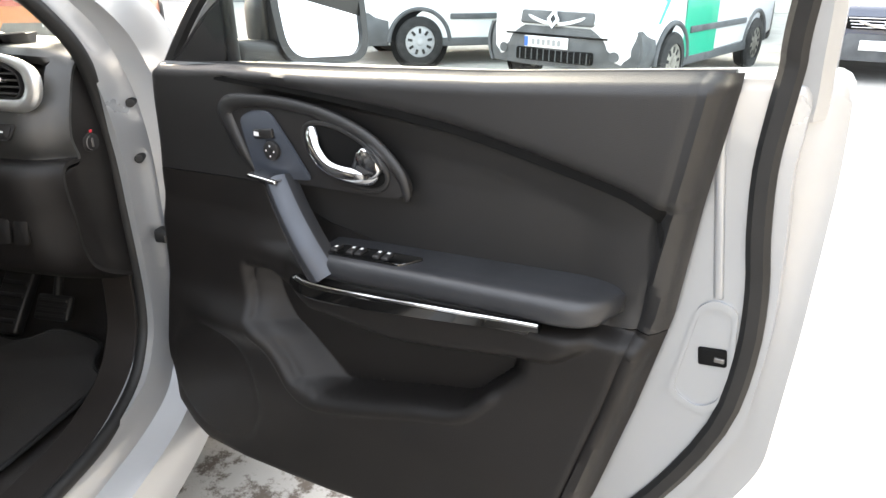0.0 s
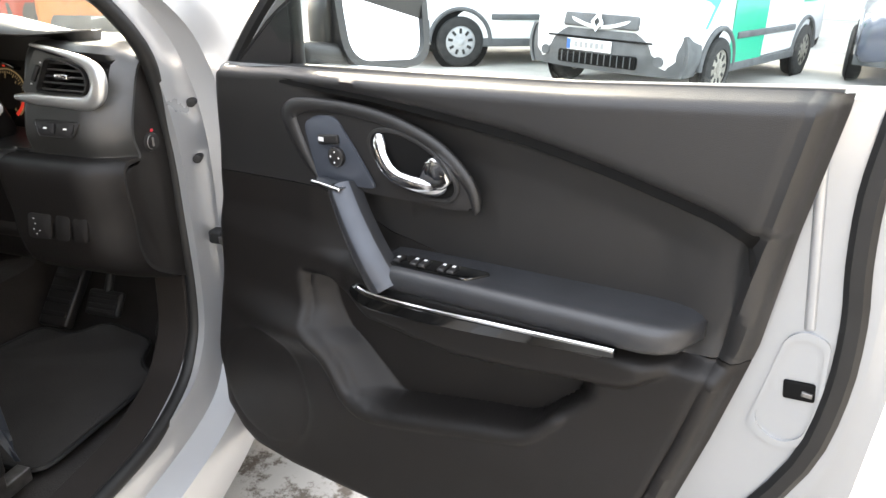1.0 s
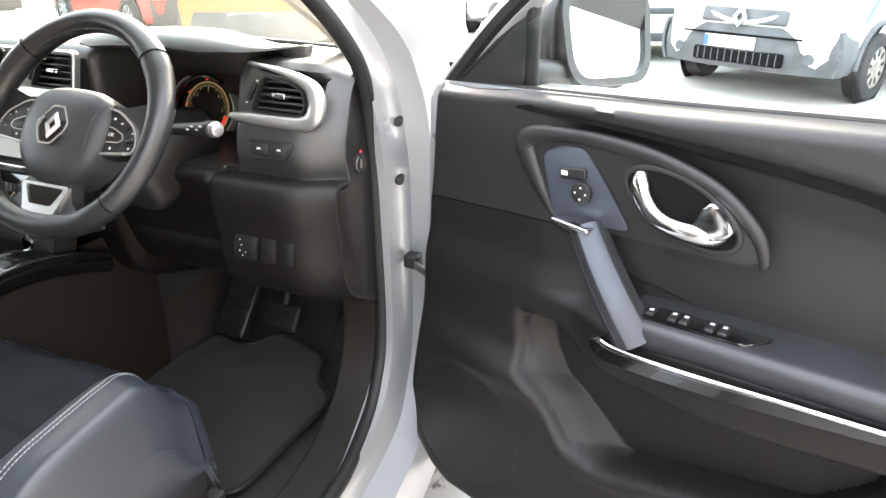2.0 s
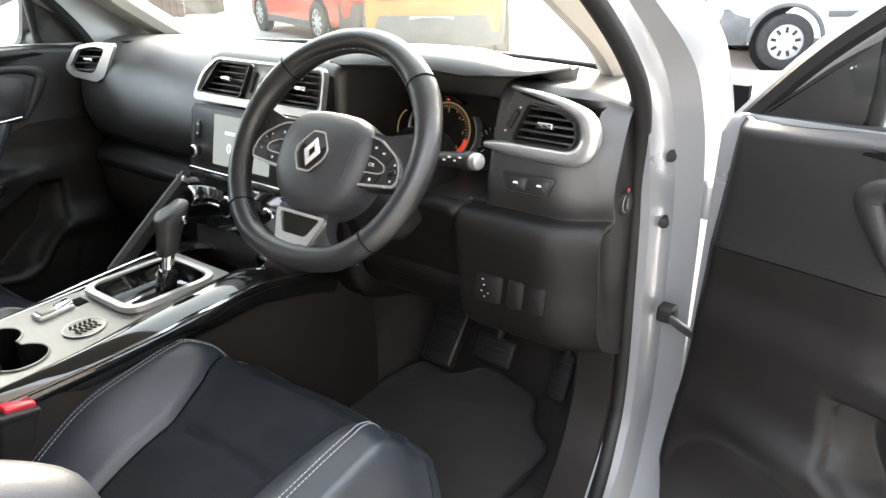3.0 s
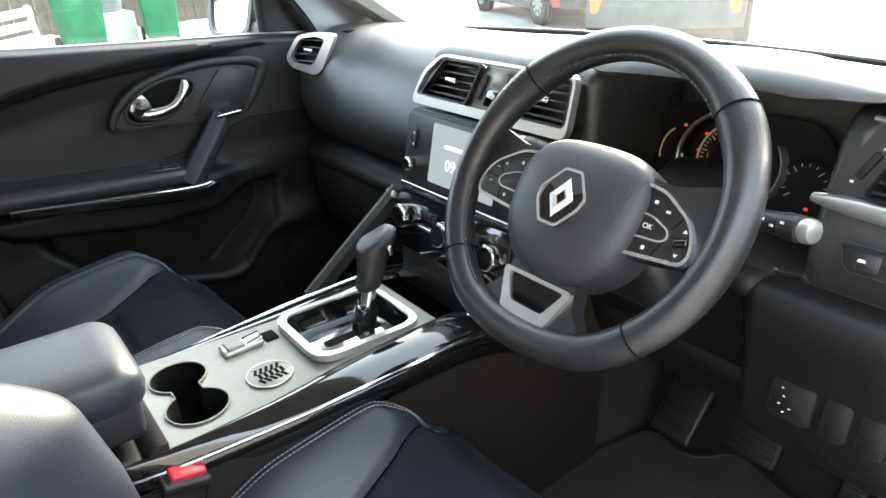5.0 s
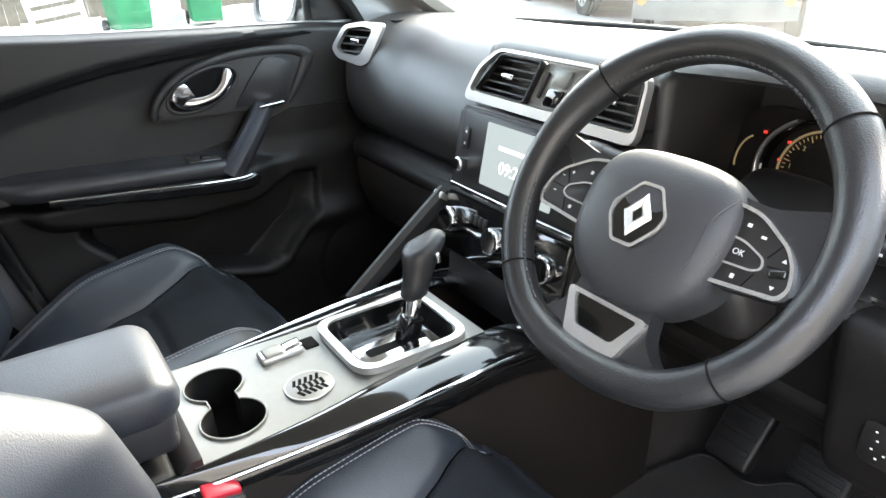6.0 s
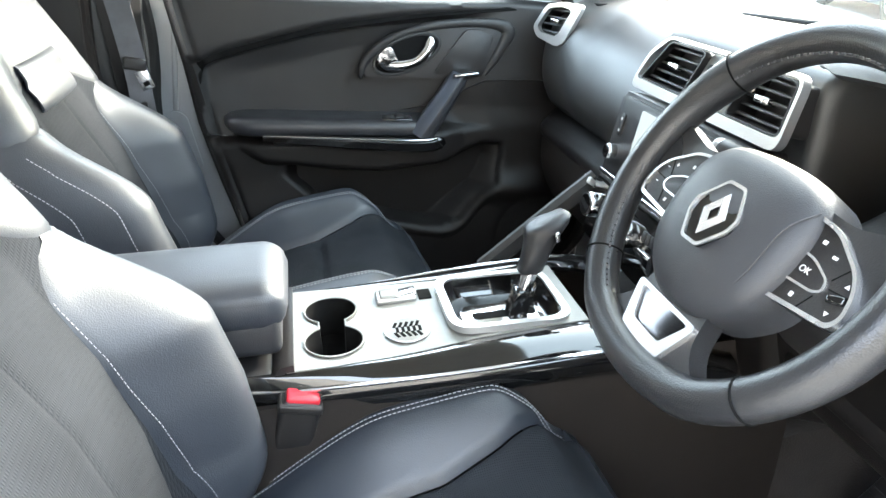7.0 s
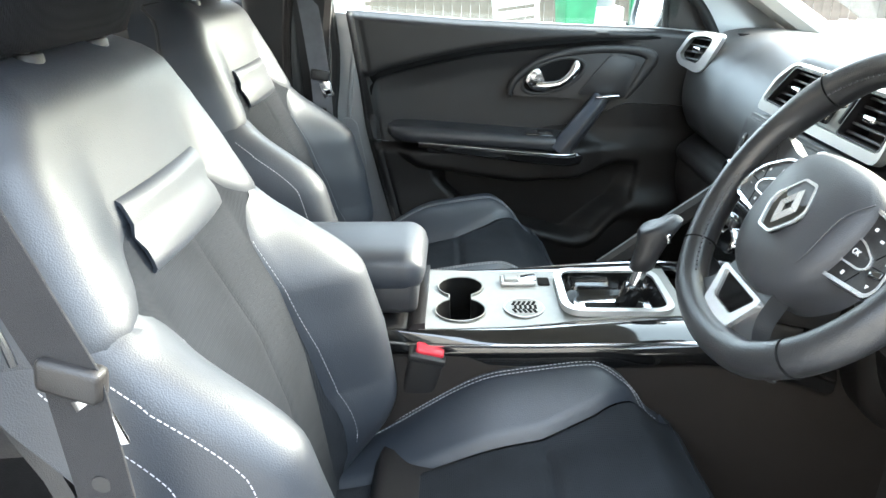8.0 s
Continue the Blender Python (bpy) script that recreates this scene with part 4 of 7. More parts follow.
# slot along the windscreen
sweep("windscreen_slot", np.array([(x, 0.70 - 0.22 * (x / 0.72) ** 2, 1.1275) for x in np.linspace(-0.42, 0.42, 25)]), rect_profile(0.018, 0.006), M_VOID, dash, "dark demister slot")
for k in range(6):
    x = 0.650 + k * 0.0115
    p = min((dash_point(x, j) for j in range(34)), key=lambda p: abs(p[1] - 0.285 - 0.0015 * k))
    rbox("side_demister_slat", (0.0075, 0.017, 0.005), pose(p[0], p[1], p[2] + 0.003, 4, 6, 14), M_VOID, dash, "dark demister slot", 0.001)
rbox("side_demister_slat", (0.08, 0.02, 0.004), pose(-0.60, 0.285, 1.163, 0, -4, -12), M_VOID, dash, "dark demister slot", 0.001)


def vent(name, m, outline, hole, slats, parent, label, tab=True, depth=0.05, trim=None):
    """An air vent facing the pose's z: a bevelled frame, a dark box behind and a bank of slats with a tab."""
    V = ring(name, outline, hole, m, 0.010, trim or M_SATIN, parent, label)
    xs_, ys_ = [p[0] for p in hole], [p[1] for p in hole]
    x0, x1, y0, y1 = min(xs_), max(xs_), min(ys_), max(ys_)
    slab("vent_back", hole, m @ pose(0, 0, -0.045), 0.002, M_VOID, V, "dark vent duct")
    ring("vent_wall", hole, [(x * 0.99, y * 0.99) for x, y in hole], m @ pose(0, 0, -0.043), 0.043, M_PLASTIC_HARD, V, "black vent wall")
    for i in range(slats):
        y = y0 + (y1 - y0) * (i + 0.5) / slats
        inside = [p for p in zip(hole, hole[1:] + hole[:1]) if (p[0][1] - y) * (p[1][1] - y) <= 0 and p[0][1] != p[1][1]]
        cuts = sorted(a[0] + (b[0] - a[0]) * (y - a[1]) / (b[1] - a[1]) for a, b in inside)
        if len(cuts) < 2:
            continue
        a, b = cuts[0], cuts[-1]
        rbox("slat", (b - a - 0.001, 0.0036, 0.007), m @ pose((a + b) / 2, y, -0.004, 0, 0, 0), M_DASH, V, "black vent slat", 0.0012, 2)
    if tab:
        rbox("tab", (0.026, 0.009, 0.016), m @ pose((x0 + x1) / 2, (y0 + y1) / 2, 0.001), M_CHROME, V, "bright vent tab", 0.002)
    return V


# outer vents
M_RV = frame_matrix((0.620, 0.194, 1.118), (1, -0.02, 0), (0, 0.16, 1))
rv_m = rounded([(-0.076, -0.019), (0.054, -0.021), (0.072, -0.006), (0.068, 0.020), (0.046, 0.034), (-0.040, 0.050), (-0.044, 0.044)], 0.010)
rv_i = rounded([(-0.036, -0.017), (0.056, -0.018), (0.066, -0.006), (0.062, 0.018), (0.044, 0.028), (-0.008, 0.037), (-0.014, 0.034)], 0.009)
vs = curve_points([(-0.084, -0.030), (-0.04, -0.0305), (0.02, -0.031), (0.062, -0.030), (0.082, -0.016), (0.086, 0.008), (0.074, 0.028), (0.045, 0.041), (0.0, 0.051), (-0.045, 0.058)], 8)
vk = np.interp(np.linspace(0, 1, len(vs)), [0, 0.1, 0.3, 0.45, 0.6, 0.72, 0.85, 1], [0.35, 0.75, 0.9, 1.15, 1.15, 0.7, 0.4, 0.2])
sweep("vent_surround", np.array([M_RV @ Vector((x, y, 0.002)) for x, y in vs]), circle_profile(0.010, 14, 0.0135), M_SATIN, dash, "satin silver surround of the side air vent", up=np.array(M_RV.to_3x3() @ Vector((0, 0, 1))), scale=[(k, 0.5 + 0.5 * k) for k in vk], sharp=70)
ring("vent_infill", rv_m, rv_i, M_RV @ pose(0, 0, -0.002), 0.003, M_DASH, dash, "dark grey panel beside the vent")
vent("vent_frame", M_RV, [(x * 1.04, y * 1.06) for x, y in rv_i], rv_i, 5, dash, "black framed side air vent", trim=M_PLASTIC_HARD)
rbox("thumb_wheel", (0.008, 0.030, 0.008), M_RV @ pose(-0.040, 0.012, 0.002, 0, 0, -28), M_RUBBER, dash, "ribbed thumb wheel", 0.002)
for dx, dy in ((-0.030, 0.030), (-0.052, -0.006)):
    rbox("vent_mark", (0.0035, 0.0025, 0.0006), M_RV @ pose(dx, dy, 0.0015), M_WHITE_MARK, dash, "small white marking", 0.0)
lv_o = rounded([(0.044, -0.040), (0.068, -0.030), (0.112, 0.052), (0.05, 0.053), (-0.012, 0.043), (-0.050, -0.008), (-0.030, -0.028)], 0.018)
lv_i = rounded([(0.030, -0.020), (0.044, -0.014), (0.078, 0.038), (0.045, 0.043), (-0.002, 0.036), (-0.034, -0.005), (-0.018, -0.017)], 0.010)
vent("vent_frame", frame_matrix((-0.630, 0.188, 1.118), (1, 0.30, 0), (0, 0.16, 1)), lv_o, lv_i, 4, dash, "satin silver frame of the side air vent")
# centre vents in one frame
M_CV = frame_matrix((0.045, 0.172, 1.128), (1, 0.0, 0), (0, 0.25, 1))
cv_o = rounded([(-0.194, -0.040), (0.174, -0.040), (0.174, 0.048), (-0.122, 0.048), (-0.168, 0.016)], 0.018)
cv_i = rounded([(-0.182, -0.025), (0.169, -0.025), (0.169, 0.0435), (-0.120, 0.0435), (-0.160, 0.014)], 0.012)
ring("centre_vent_frame", cv_o, cv_i, M_CV, 0.012, M_SATIN, dash, "satin silver frame of the centre vents")
slab("centre_vent_back", cv_i, M_CV @ pose(0, 0, -0.050), 0.003, M_VOID, dash, "dark surround of the centre vents")
for o in ([(-0.170, -0.024), (-0.046, -0.024), (-0.020, 0.041), (-0.116, 0.041)], [(0.060, -0.024), (0.167, -0.024), (0.167, 0.041), (0.084, 0.041)]):
    cx_ = sum(x for x, y in o) / 4
    o = rounded(o, 0.008)
    vent("vent_frame", M_CV @ pose(0, 0, 0.002), o, [((x - cx_) * 0.955 + cx_, (y - 0.0085) * 0.93 + 0.0085) for x, y in o], 5, dash, "black framed centre air vent", trim=M_PLASTIC_HARD)
hz = slab("hazard_panel", rounded([(-0.043, -0.024), (0.057, -0.024), (0.081, 0.041), (-0.017, 0.041)], 0.006), M_CV, 0.004, M_PLATE, dash, "pale panel between the centre vents", 0.001)
slab("hazard_button", rounded([(0.002, 0.009), (0.032, 0.009), (0.041, 0.034), (0.011, 0.034)], 0.004), M_CV @ pose(0, 0, 0.003), 0.005, M_PLATE, hz, "hazard light button", 0.001)
slab("lock_button", rounded([(-0.009, -0.019), (0.021, -0.019), (0.030, 0.006), (0.000, 0.006)], 0.004), M_CV @ pose(0, 0, 0.003), 0.005, M_PIANO, hz, "black lock button", 0.001)
for x0 in (-0.027, 0.045):
    rbox("vent_wheel", (0.007, 0.040, 0.008), M_CV @ pose(x0 + 0.012, 0.008, 0.004, 0, 0, -20), M_RUBBER, hz, "ribbed vent thumb wheel", 0.002)
# centre stack
M_ST = frame_matrix((0.035, 0.106, 0.990), (1, 0, 0), (0, 0.22, 1))
slab("stack_housing", rounded([(-0.148, -0.135), (0.148, -0.135), (0.155, 0.105), (-0.152, 0.105)], 0.012), M_ST @ pose(0, 0, -0.09), 0.09, M_PLASTIC_HARD, dash, "black centre stack", 0.006, 3)
hu = slab("head_unit", rounded([(-0.136, -0.014), (0.144, -0.014), (0.148, 0.100), (-0.130, 0.100)], 0.008), M_ST, 0.006, M_PLASTIC_HARD, dash, "satin black head unit", 0.002)
slab("screen", rounded([(-0.070, -0.004), (0.092, -0.004), (0.092, 0.091), (-0.070, 0.091)], 0.003), M_ST @ pose(0, 0, 0.004), 0.0030, M_SCREEN, hu, "lit pale touchscreen")
mark("09:27", M_ST @ pose(0.0, 0.030, 0.0074), 0.026, M_SCREEN_TXT, hu, "screen_clock")
slab("screen_bar", [(-0.035, 0.056), (0.035, 0.056), (0.035, 0.062), (-0.035, 0.062)], M_ST @ pose(0, 0, 0.0072), 0.0004, M_SCREEN_TXT, hu, "line of screen text")
rod("knob", M_ST @ Vector((-0.118, 0.014, 0.004)), M_ST @ Vector((-0.118, 0.014, 0.020)), 0.0115, M_CHROME, hu, "chrome volume knob", n=24, bevel=0.002)
rod("knob_cap", M_ST @ Vector((-0.118, 0.014, 0.019)), M_ST @ Vector((-0.118, 0.014, 0.0212)), 0.0085, M_PIANO, hu, "black knob cap", n=24)
slab("rocker", rounded([(-0.124, 0.040), (-0.112, 0.040), (-0.112, 0.074), (-0.124, 0.074)], 0.005), M_ST @ pose(0, 0, 0.005), 0.004, M_PLASTIC_HARD, hu, "black rocker button", 0.001)
for k in (0.048, 0.066):
    slab("rocker_mark", [(-0.120, k - 0.002), (-0.116, k - 0.002), (-0.116, k + 0.002), (-0.120, k + 0.002)], M_ST @ pose(0, 0, 0.009), 0.0004, M_WHITE_MARK, hu, "white marking")
rbox("stack_chrome_line", (0.285, 0.008, 0.006), M_ST @ pose(0, -0.022, 0.006), M_CHROME, dash, "bright line under the screen", 0.002)
cl = slab("climate_panel", rounded([(-0.144, -0.130), (0.144, -0.130), (0.146, -0.032), (-0.146, -0.032)], 0.01), M_ST, 0.006, M_PIANO, dash, "glossy black climate panel", 0.002)
for x in (-0.115, 0.0, 0.115):
    rod("climate_knob", M_ST @ Vector((x, -0.075, 0.004)), M_ST @ Vector((x, -0.075, 0.028)), 0.0205, M_CHROME, cl, "chrome climate knob", n=32, bevel=0.003)
    rod("knob_cap", M_ST @ Vector((x, -0.075, 0.0275)), M_ST @ Vector((x, -0.075, 0.0295)), 0.0165, M_PIANO, cl, "black knob cap", n=32)
for k in range(4):
    for x0 in (-0.078, 0.034):
        slab("climate_button", rounded([(x0 + k * 0.0115, -0.070), (x0 + k * 0.0115 + 0.0095, -0.070), (x0 + k * 0.0115 + 0.0095, -0.054), (x0 + k * 0.0115, -0.054)], 0.002), M_ST @ pose(0, 0, 0.005), 0.003, M_PLASTIC_HARD, cl, "black climate button", 0.0006)
for x0 in (-0.080, 0.034):
    rbox("climate_chrome_line", (0.046, 0.006, 0.005), M_ST @ pose(x0 + 0.023, -0.084, 0.007), M_CHROME, cl, "bright line below the buttons", 0.0015)
slab("socket_panel", rounded([(-0.13, -0.20), (0.13, -0.20), (0.14, -0.136), (-0.14, -0.136)], 0.01), M_ST @ pose(0, 0, -0.06), 0.05, M_PLASTIC, dash, "black lower stack panel", 0.004)
rod("power_socket", M_ST @ Vector((0.07, -0.165, -0.012)), M_ST @ Vector((0.07, -0.165, -0.004)), 0.014, M_CHROME, dash, "round power socket", n=24, bevel=0.002)
# slanted braces down to the console
for x in (-0.130,):
    sweep("console_brace", curve_points([(x, 0.10, 0.945), (x, 0.02, 0.885), (x, -0.09, 0.800)], 5), rect_profile(0.022, 0.034, 0.35), M_PLASTIC, dash, "black slanted brace beside the stack")
    rbox("brace_clip", (0.024, 0.026, 0.012), pose(x, 0.092, 0.940, -35, 0, 0), M_SATIN, dash, "bright clip on the brace", 0.003)

# instrument hood and cluster
hood = []
for x in np.linspace(0.214, 0.622, 46):
    u = (x - 0.214) / 0.408
    tip = float(ease(0.80, 1.0, u))
    yf = 0.158 + 0.030 * abs(2 * u - 1) ** 3 + 0.10 * (1 - math.sqrt(max(0.0, 1 - tip ** 2)))
    z = 1.203 + 0.018 * math.sin(math.pi * min(1, u * 1.02)) ** 0.7 * (1 - tip) - 0.006 * tip
    h = 0.030 - 0.025 * float(ease(0.72, 1.0, u)) - 0.010 * float(ease(0.12, 0.0, u))
    d = 1 - 0.93 * tip ** 2
    sink = 0.022 * float(ease(0.6, 1.0, u))
    hood.append([(x, yf + 0.24 * d, z - 0.042 - sink * 0.4), (x, yf + 0.12 * d, z - 0.006 - sink), (x, yf + 0.05 * d, z - sink * 0.25), (x, yf + 0.024 * d, z - 0.003), (x, yf + 0.010, z - 0.30 * h), (x, yf + 0.002, z - 0.62 * h), (x, yf, z - 0.82 * h), (x, yf + 0.006, z - h), (x, yf + 0.03, z - h + 0.001), (x, yf + 0.2 * d, z - 0.048)])
hood = np.array(hood)
k = hood.shape[1]
mesh("instrument_hood", hood.reshape(-1, 3), grid_faces(len(hood), k, False, True) + [tuple(range(k)), tuple(range((len(hood) - 1) * k, len(hood) * k))], M_DASH, dash, "black hood over the instruments", 50)
# dark sheet just before the dash panel; its colour puts shade in the well
WELL_SHADE = [[(lambda p: (p[0], p[1] - 0.004, p[2] + 0.002))(dash_point(x, j)) for j in range(24, 49)] for x in np.linspace(0.216, 0.552, 48)]
sheet("binnacle_shade", np.array(WELL_SHADE), M_FACE_AND_SHADE, dash, "dark sheet over the dash panel, the instrument well's shade in its colour", 0.002, 60)
M_IC = frame_matrix((0.350, 0.338, 1.052), (1, 0, 0), (0, 0.28, 1))
ic = slab("instrument_face", rounded([(-0.135, -0.062), (0.130, -0.062), (0.145, 0.02), (0.11, 0.07), (-0.10, 0.07), (-0.14, 0.02)], 0.03), M_IC, 0.003, M_FACE_AND_SHADE, dash, "black instrument face")


def dial(cx, cy, r, a0, a1, ticks, mat, mark_mat, name):
    arc = [M_IC @ Vector((cx + r * math.cos(radians(a)), cy + r * math.sin(radians(a)), 0.006)) for a in np.linspace(a0, a1, 40)]
    sweep(name, np.array(arc), rect_profile(0.003, 0.002), mat, ic, "lit dial ring", up=M_IC.to_3x3() @ Vector((0, 0, 1)))
    for i in range(ticks):
        a = radians(a0 + (a1 - a0) * i / (ticks - 1))
        L = 0.008 if i % 4 == 0 else 0.004
        rbox("dial_tick", (L, 0.0012, 0.001), M_IC @ pose(cx + (r - 0.004 - L / 2) * math.cos(a), cy + (r - 0.004 - L / 2) * math.sin(a), 0.006, 0, 0, math.degrees(a)), mark_mat, ic, "dial tick", 0.0)


dial(0.005, 0.0, 0.052, 222, -42, 41, M_DIAL_AMBER, M_DIAL_AMBER, "centre_dial_ring")
dial(0.108, -0.008, 0.032, 220, -40, 13, M_FACE_AND_SHADE, M_WHITE_MARK, "side_dial_ring")
for i in range(7):
    a = radians(222 - 264 * i / 6)
    mark(str(i), M_IC @ pose(0.005 + 0.037 * math.cos(a), 0.037 * math.sin(a), 0.0062), 0.0085, M_DIAL_AMBER, ic, "dial_numeral")
def dial_arc(name, cx, cy, rx, ry, a0, a1, z, prof, mat, label):
    pts = [M_IC @ Vector((cx + rx * math.cos(radians(a)), cy + ry * math.sin(radians(a)), z)) for a in np.linspace(a0, a1, 22)]
    sweep(name, np.array(pts), prof, mat, ic, label, up=np.array(M_IC.to_3x3() @ Vector((0, 0, 1))))


dial_arc("red_sector", 0.005, 0.0, 0.047, 0.047, -48, -12, 0.0065, rect_profile(0.007, 0.002), M_DIAL_RED, "red sector of the dial")
dial_arc("gauge_arc", -0.085, -0.004, 0.024, 0.034, 110, 200, 0.006, rect_profile(0.0024, 0.002), M_DIAL_AMBER, "lit gauge arc")
# cowls stand out round the dials
dial_arc("dial_cowl", 0.005, 0.0, 0.074, 0.066, 118, 222, 0.012, rect_profile(0.004, 0.026, 0.3), M_SATIN, "bright edge of the centre dial cowl")
dial_arc("dial_cowl", 0.005, 0.0, 0.070, 0.062, 60, 222, 0.010, rect_profile(0.006, 0.020, 0.3), M_PIANO, "black cowl of the centre dial")
dial_arc("dial_cowl", 0.005, 0.0, 0.076, 0.062, -34, 32, 0.012, rect_profile(0.003, 0.020, 0.3), M_SATIN, "bright edge of the side dial cowl")
for x, y in ((-0.078, 0.036), (-0.042, 0.030), (0.0, 0.058), (-0.058, -0.034), (-0.048, 0.006), (0.118, -0.036)):
    slab("warning_lamp", rounded([(x - 0.0026, y - 0.002), (x + 0.0026, y - 0.002), (x + 0.0026, y + 0.002), (x - 0.0026, y + 0.002)], 0.001), M_IC @ pose(0, 0, 0.0045), 0.001, M_DIAL_RED, ic, "red warning lamp")
tr = slab("trip_display", rounded([(-0.018, -0.044), (0.030, -0.044), (0.030, -0.026), (-0.018, -0.026)], 0.003), M_IC @ pose(0, 0, 0.0035), 0.001, M_VOID, ic, "dark trip display")
for w, y in ((0.020, -0.031), (0.030, -0.039)):
    slab("display_bar", [(-0.012, y - 0.0022), (-0.012 + w, y - 0.0022), (-0.012 + w, y + 0.0022), (-0.012, y + 0.0022)], M_IC @ pose(0, 0, 0.0047), 0.0006, M_DIAL_AMBER, tr, "line of amber digits")

# controls right of the column
M_BT = frame_matrix((0.620, 0.179, 1.043), (1, 0.06, 0), (0, 0.32, 1))
bp = slab("button_panel", rounded([(-0.044, 0.012), (0.044, 0.012), (0.030, -0.016), (-0.032, -0.016)], 0.006), M_BT, 0.006, M_PLASTIC_HARD, dash, "black trapezoid button panel", 0.0015)
for a, b in ((-0.036, -0.002), (0.002, 0.036)):
    slab("button", rounded([(a, 0.007), (b, 0.007), (b - 0.004 if b > 0 else b, -0.011), (a + 0.004 if a < 0 else a, -0.011)], 0.003), M_BT @ pose(0, 0, 0.005), 0.004, M_PLASTIC_HARD, bp, "black push button", 0.001)
    c = (a + b) / 2
    slab("button_mark", [(c - 0.004, -0.003), (c + 0.004, -0.003), (c + 0.003, 0.0), (c - 0.003, 0.0)], M_BT @ pose(0, 0, 0.0092), 0.0004, M_WHITE_MARK, bp, "white button marking")
sweep("panel_rim", np.array([M_BT @ Vector((x, y, 0.006)) for x, y in rounded([(-0.044, 0.012), (0.044, 0.012), (0.030, -0.016), (-0.032, -0.016)], 0.006)]), circle_profile(0.0014, 6), M_PLASTIC, bp, "rim of the button panel", closed=True, up=(0, -1, 0))
M_HL = frame_matrix((0.612, 0.148, 0.872), (1, 0.05, 0), (0, 0.20, 1))
for i, (a, b) in enumerate(((-0.062, -0.015), (-0.006, 0.022), (0.030, 0.058))):
    w = slab("switch_block", rounded([(a, -0.022), (b, -0.022), (b, 0.022), (a, 0.022)], 0.006), M_HL, 0.005, M_DOOR_LOWER, dash, "black switch blank" if i else "headlamp level wheel", 0.002)
    if i == 0:
        for dx, dy in ((-0.05, 0.013), (-0.047, 0.004), (-0.05, -0.006), (-0.044, -0.014), (-0.038, -0.008)):
            slab("wheel_mark", [(dx - 0.0012, dy - 0.0008), (dx + 0.0012, dy - 0.0008), (dx + 0.0012, dy + 0.0008), (dx - 0.0012, dy + 0.0008)], M_HL @ pose(0, 0, 0.0052), 0.0004, M_WHITE_MARK, w, "white marking")
# end cap, fuse door and airbag lock
end = [(float(p[0]) + 0.036, float(p[1]) - 0.006) for p in SMOOTH["right"][22:78]]
slab("dash_end_cap", [(y, z) for y, z in end] + [(0.44, 0.70), (0.44, 1.14)], frame_matrix((0.727, 0, 0), (0, 1, 0), (0, 0, 1)), 0.006, M_DOOR_LOWER, dash, "black dash end cap", 0.002)
rod("airbag_lock", (0.730, 0.262, 1.010), (0.738, 0.260, 1.010), 0.017, M_PLASTIC_HARD, dash, "round airbag switch", n=28, bevel=0.002)
sweep("lock_ring", np.array([(0.7375, 0.262 + 0.013 * math.cos(a), 1.010 + 0.013 * math.sin(a)) for a in np.linspace(0, 2 * math.pi, 24, endpoint=False)]), circle_profile(0.0007, 6), M_STEEL, dash, "pale ring of the airbag switch", closed=True, up=(1, 0, 0))
rbox("lock_slot", (0.002, 0.004, 0.016), pose(0.739, 0.262, 1.010), M_STEEL, dash, "steel key slot", 0.0005)
rbox("lock_lamp", (0.002, 0.007, 0.005), pose(0.739, 0.262, 1.031), M_RED, dash, "red airbag marking", 0.001)
for x in (0.628, 0.660):
    rbox("cover_clip", (0.012, 0.006, 0.003), pose(x, 0.184, 0.785, 30, 0, 8), M_STEEL, dash, "small bright clip", 0.001)
# lower driver panel pieces
rbox("column_cover", (0.115, 0.20, 0.105), pose(0.375, 0.185, 1.000, 24, 0, 0), M_PLASTIC_HARD, dash, "black steering column cover", 0.03, 4)
rbox("column_lower_panel", (0.27, 0.05, 0.15), pose(0.375, 0.235, 0.88, -14, 0, 0), M_DOOR_LOWER, dash, "black panel under the column", 0.022, 4)

# ---- steering wheel with stalks ----
WC, WA = Vector((0.389, 0.004, 1.099)), radians(34)
M_W = frame_matrix(WC, (1, 0, 0), (0, math.sin(WA), math.cos(WA)))
wheel = thing("steering_wheel", WC, "black leather steering wheel with a plain metal emblem", "steering wheel")


def W(x, y, z=0.0):
    return M_W @ Vector((x, y, z))


zup = np.array(M_W.to_3x3() @ Vector((0, 0, 1)))
rim, rsc = [], []
for a in np.linspace(0, 2 * math.pi, 96, endpoint=False):
    r = 0.1665
    y = r * math.sin(a)
    if y < -0.145:
        y = -0.145 + (y + 0.145) * 0.72
    rim.append(W(1.03 * r * math.cos(a), y, 0.006))
    ad = math.degrees(a) % 360
    fat = math.exp(-((ad - 38) / 16) ** 2) + math.exp(-((ad - 142) / 16) ** 2)
    rsc.append((1 + 0.16 * fat, 1 + 0.12 * fat))
sweep("rim", np.array(rim), circle_profile(0.0185, 18, 0.0178), M_RIM, wheel, "black leather rim", closed=True, up=zup, scale=rsc, sharp=80)
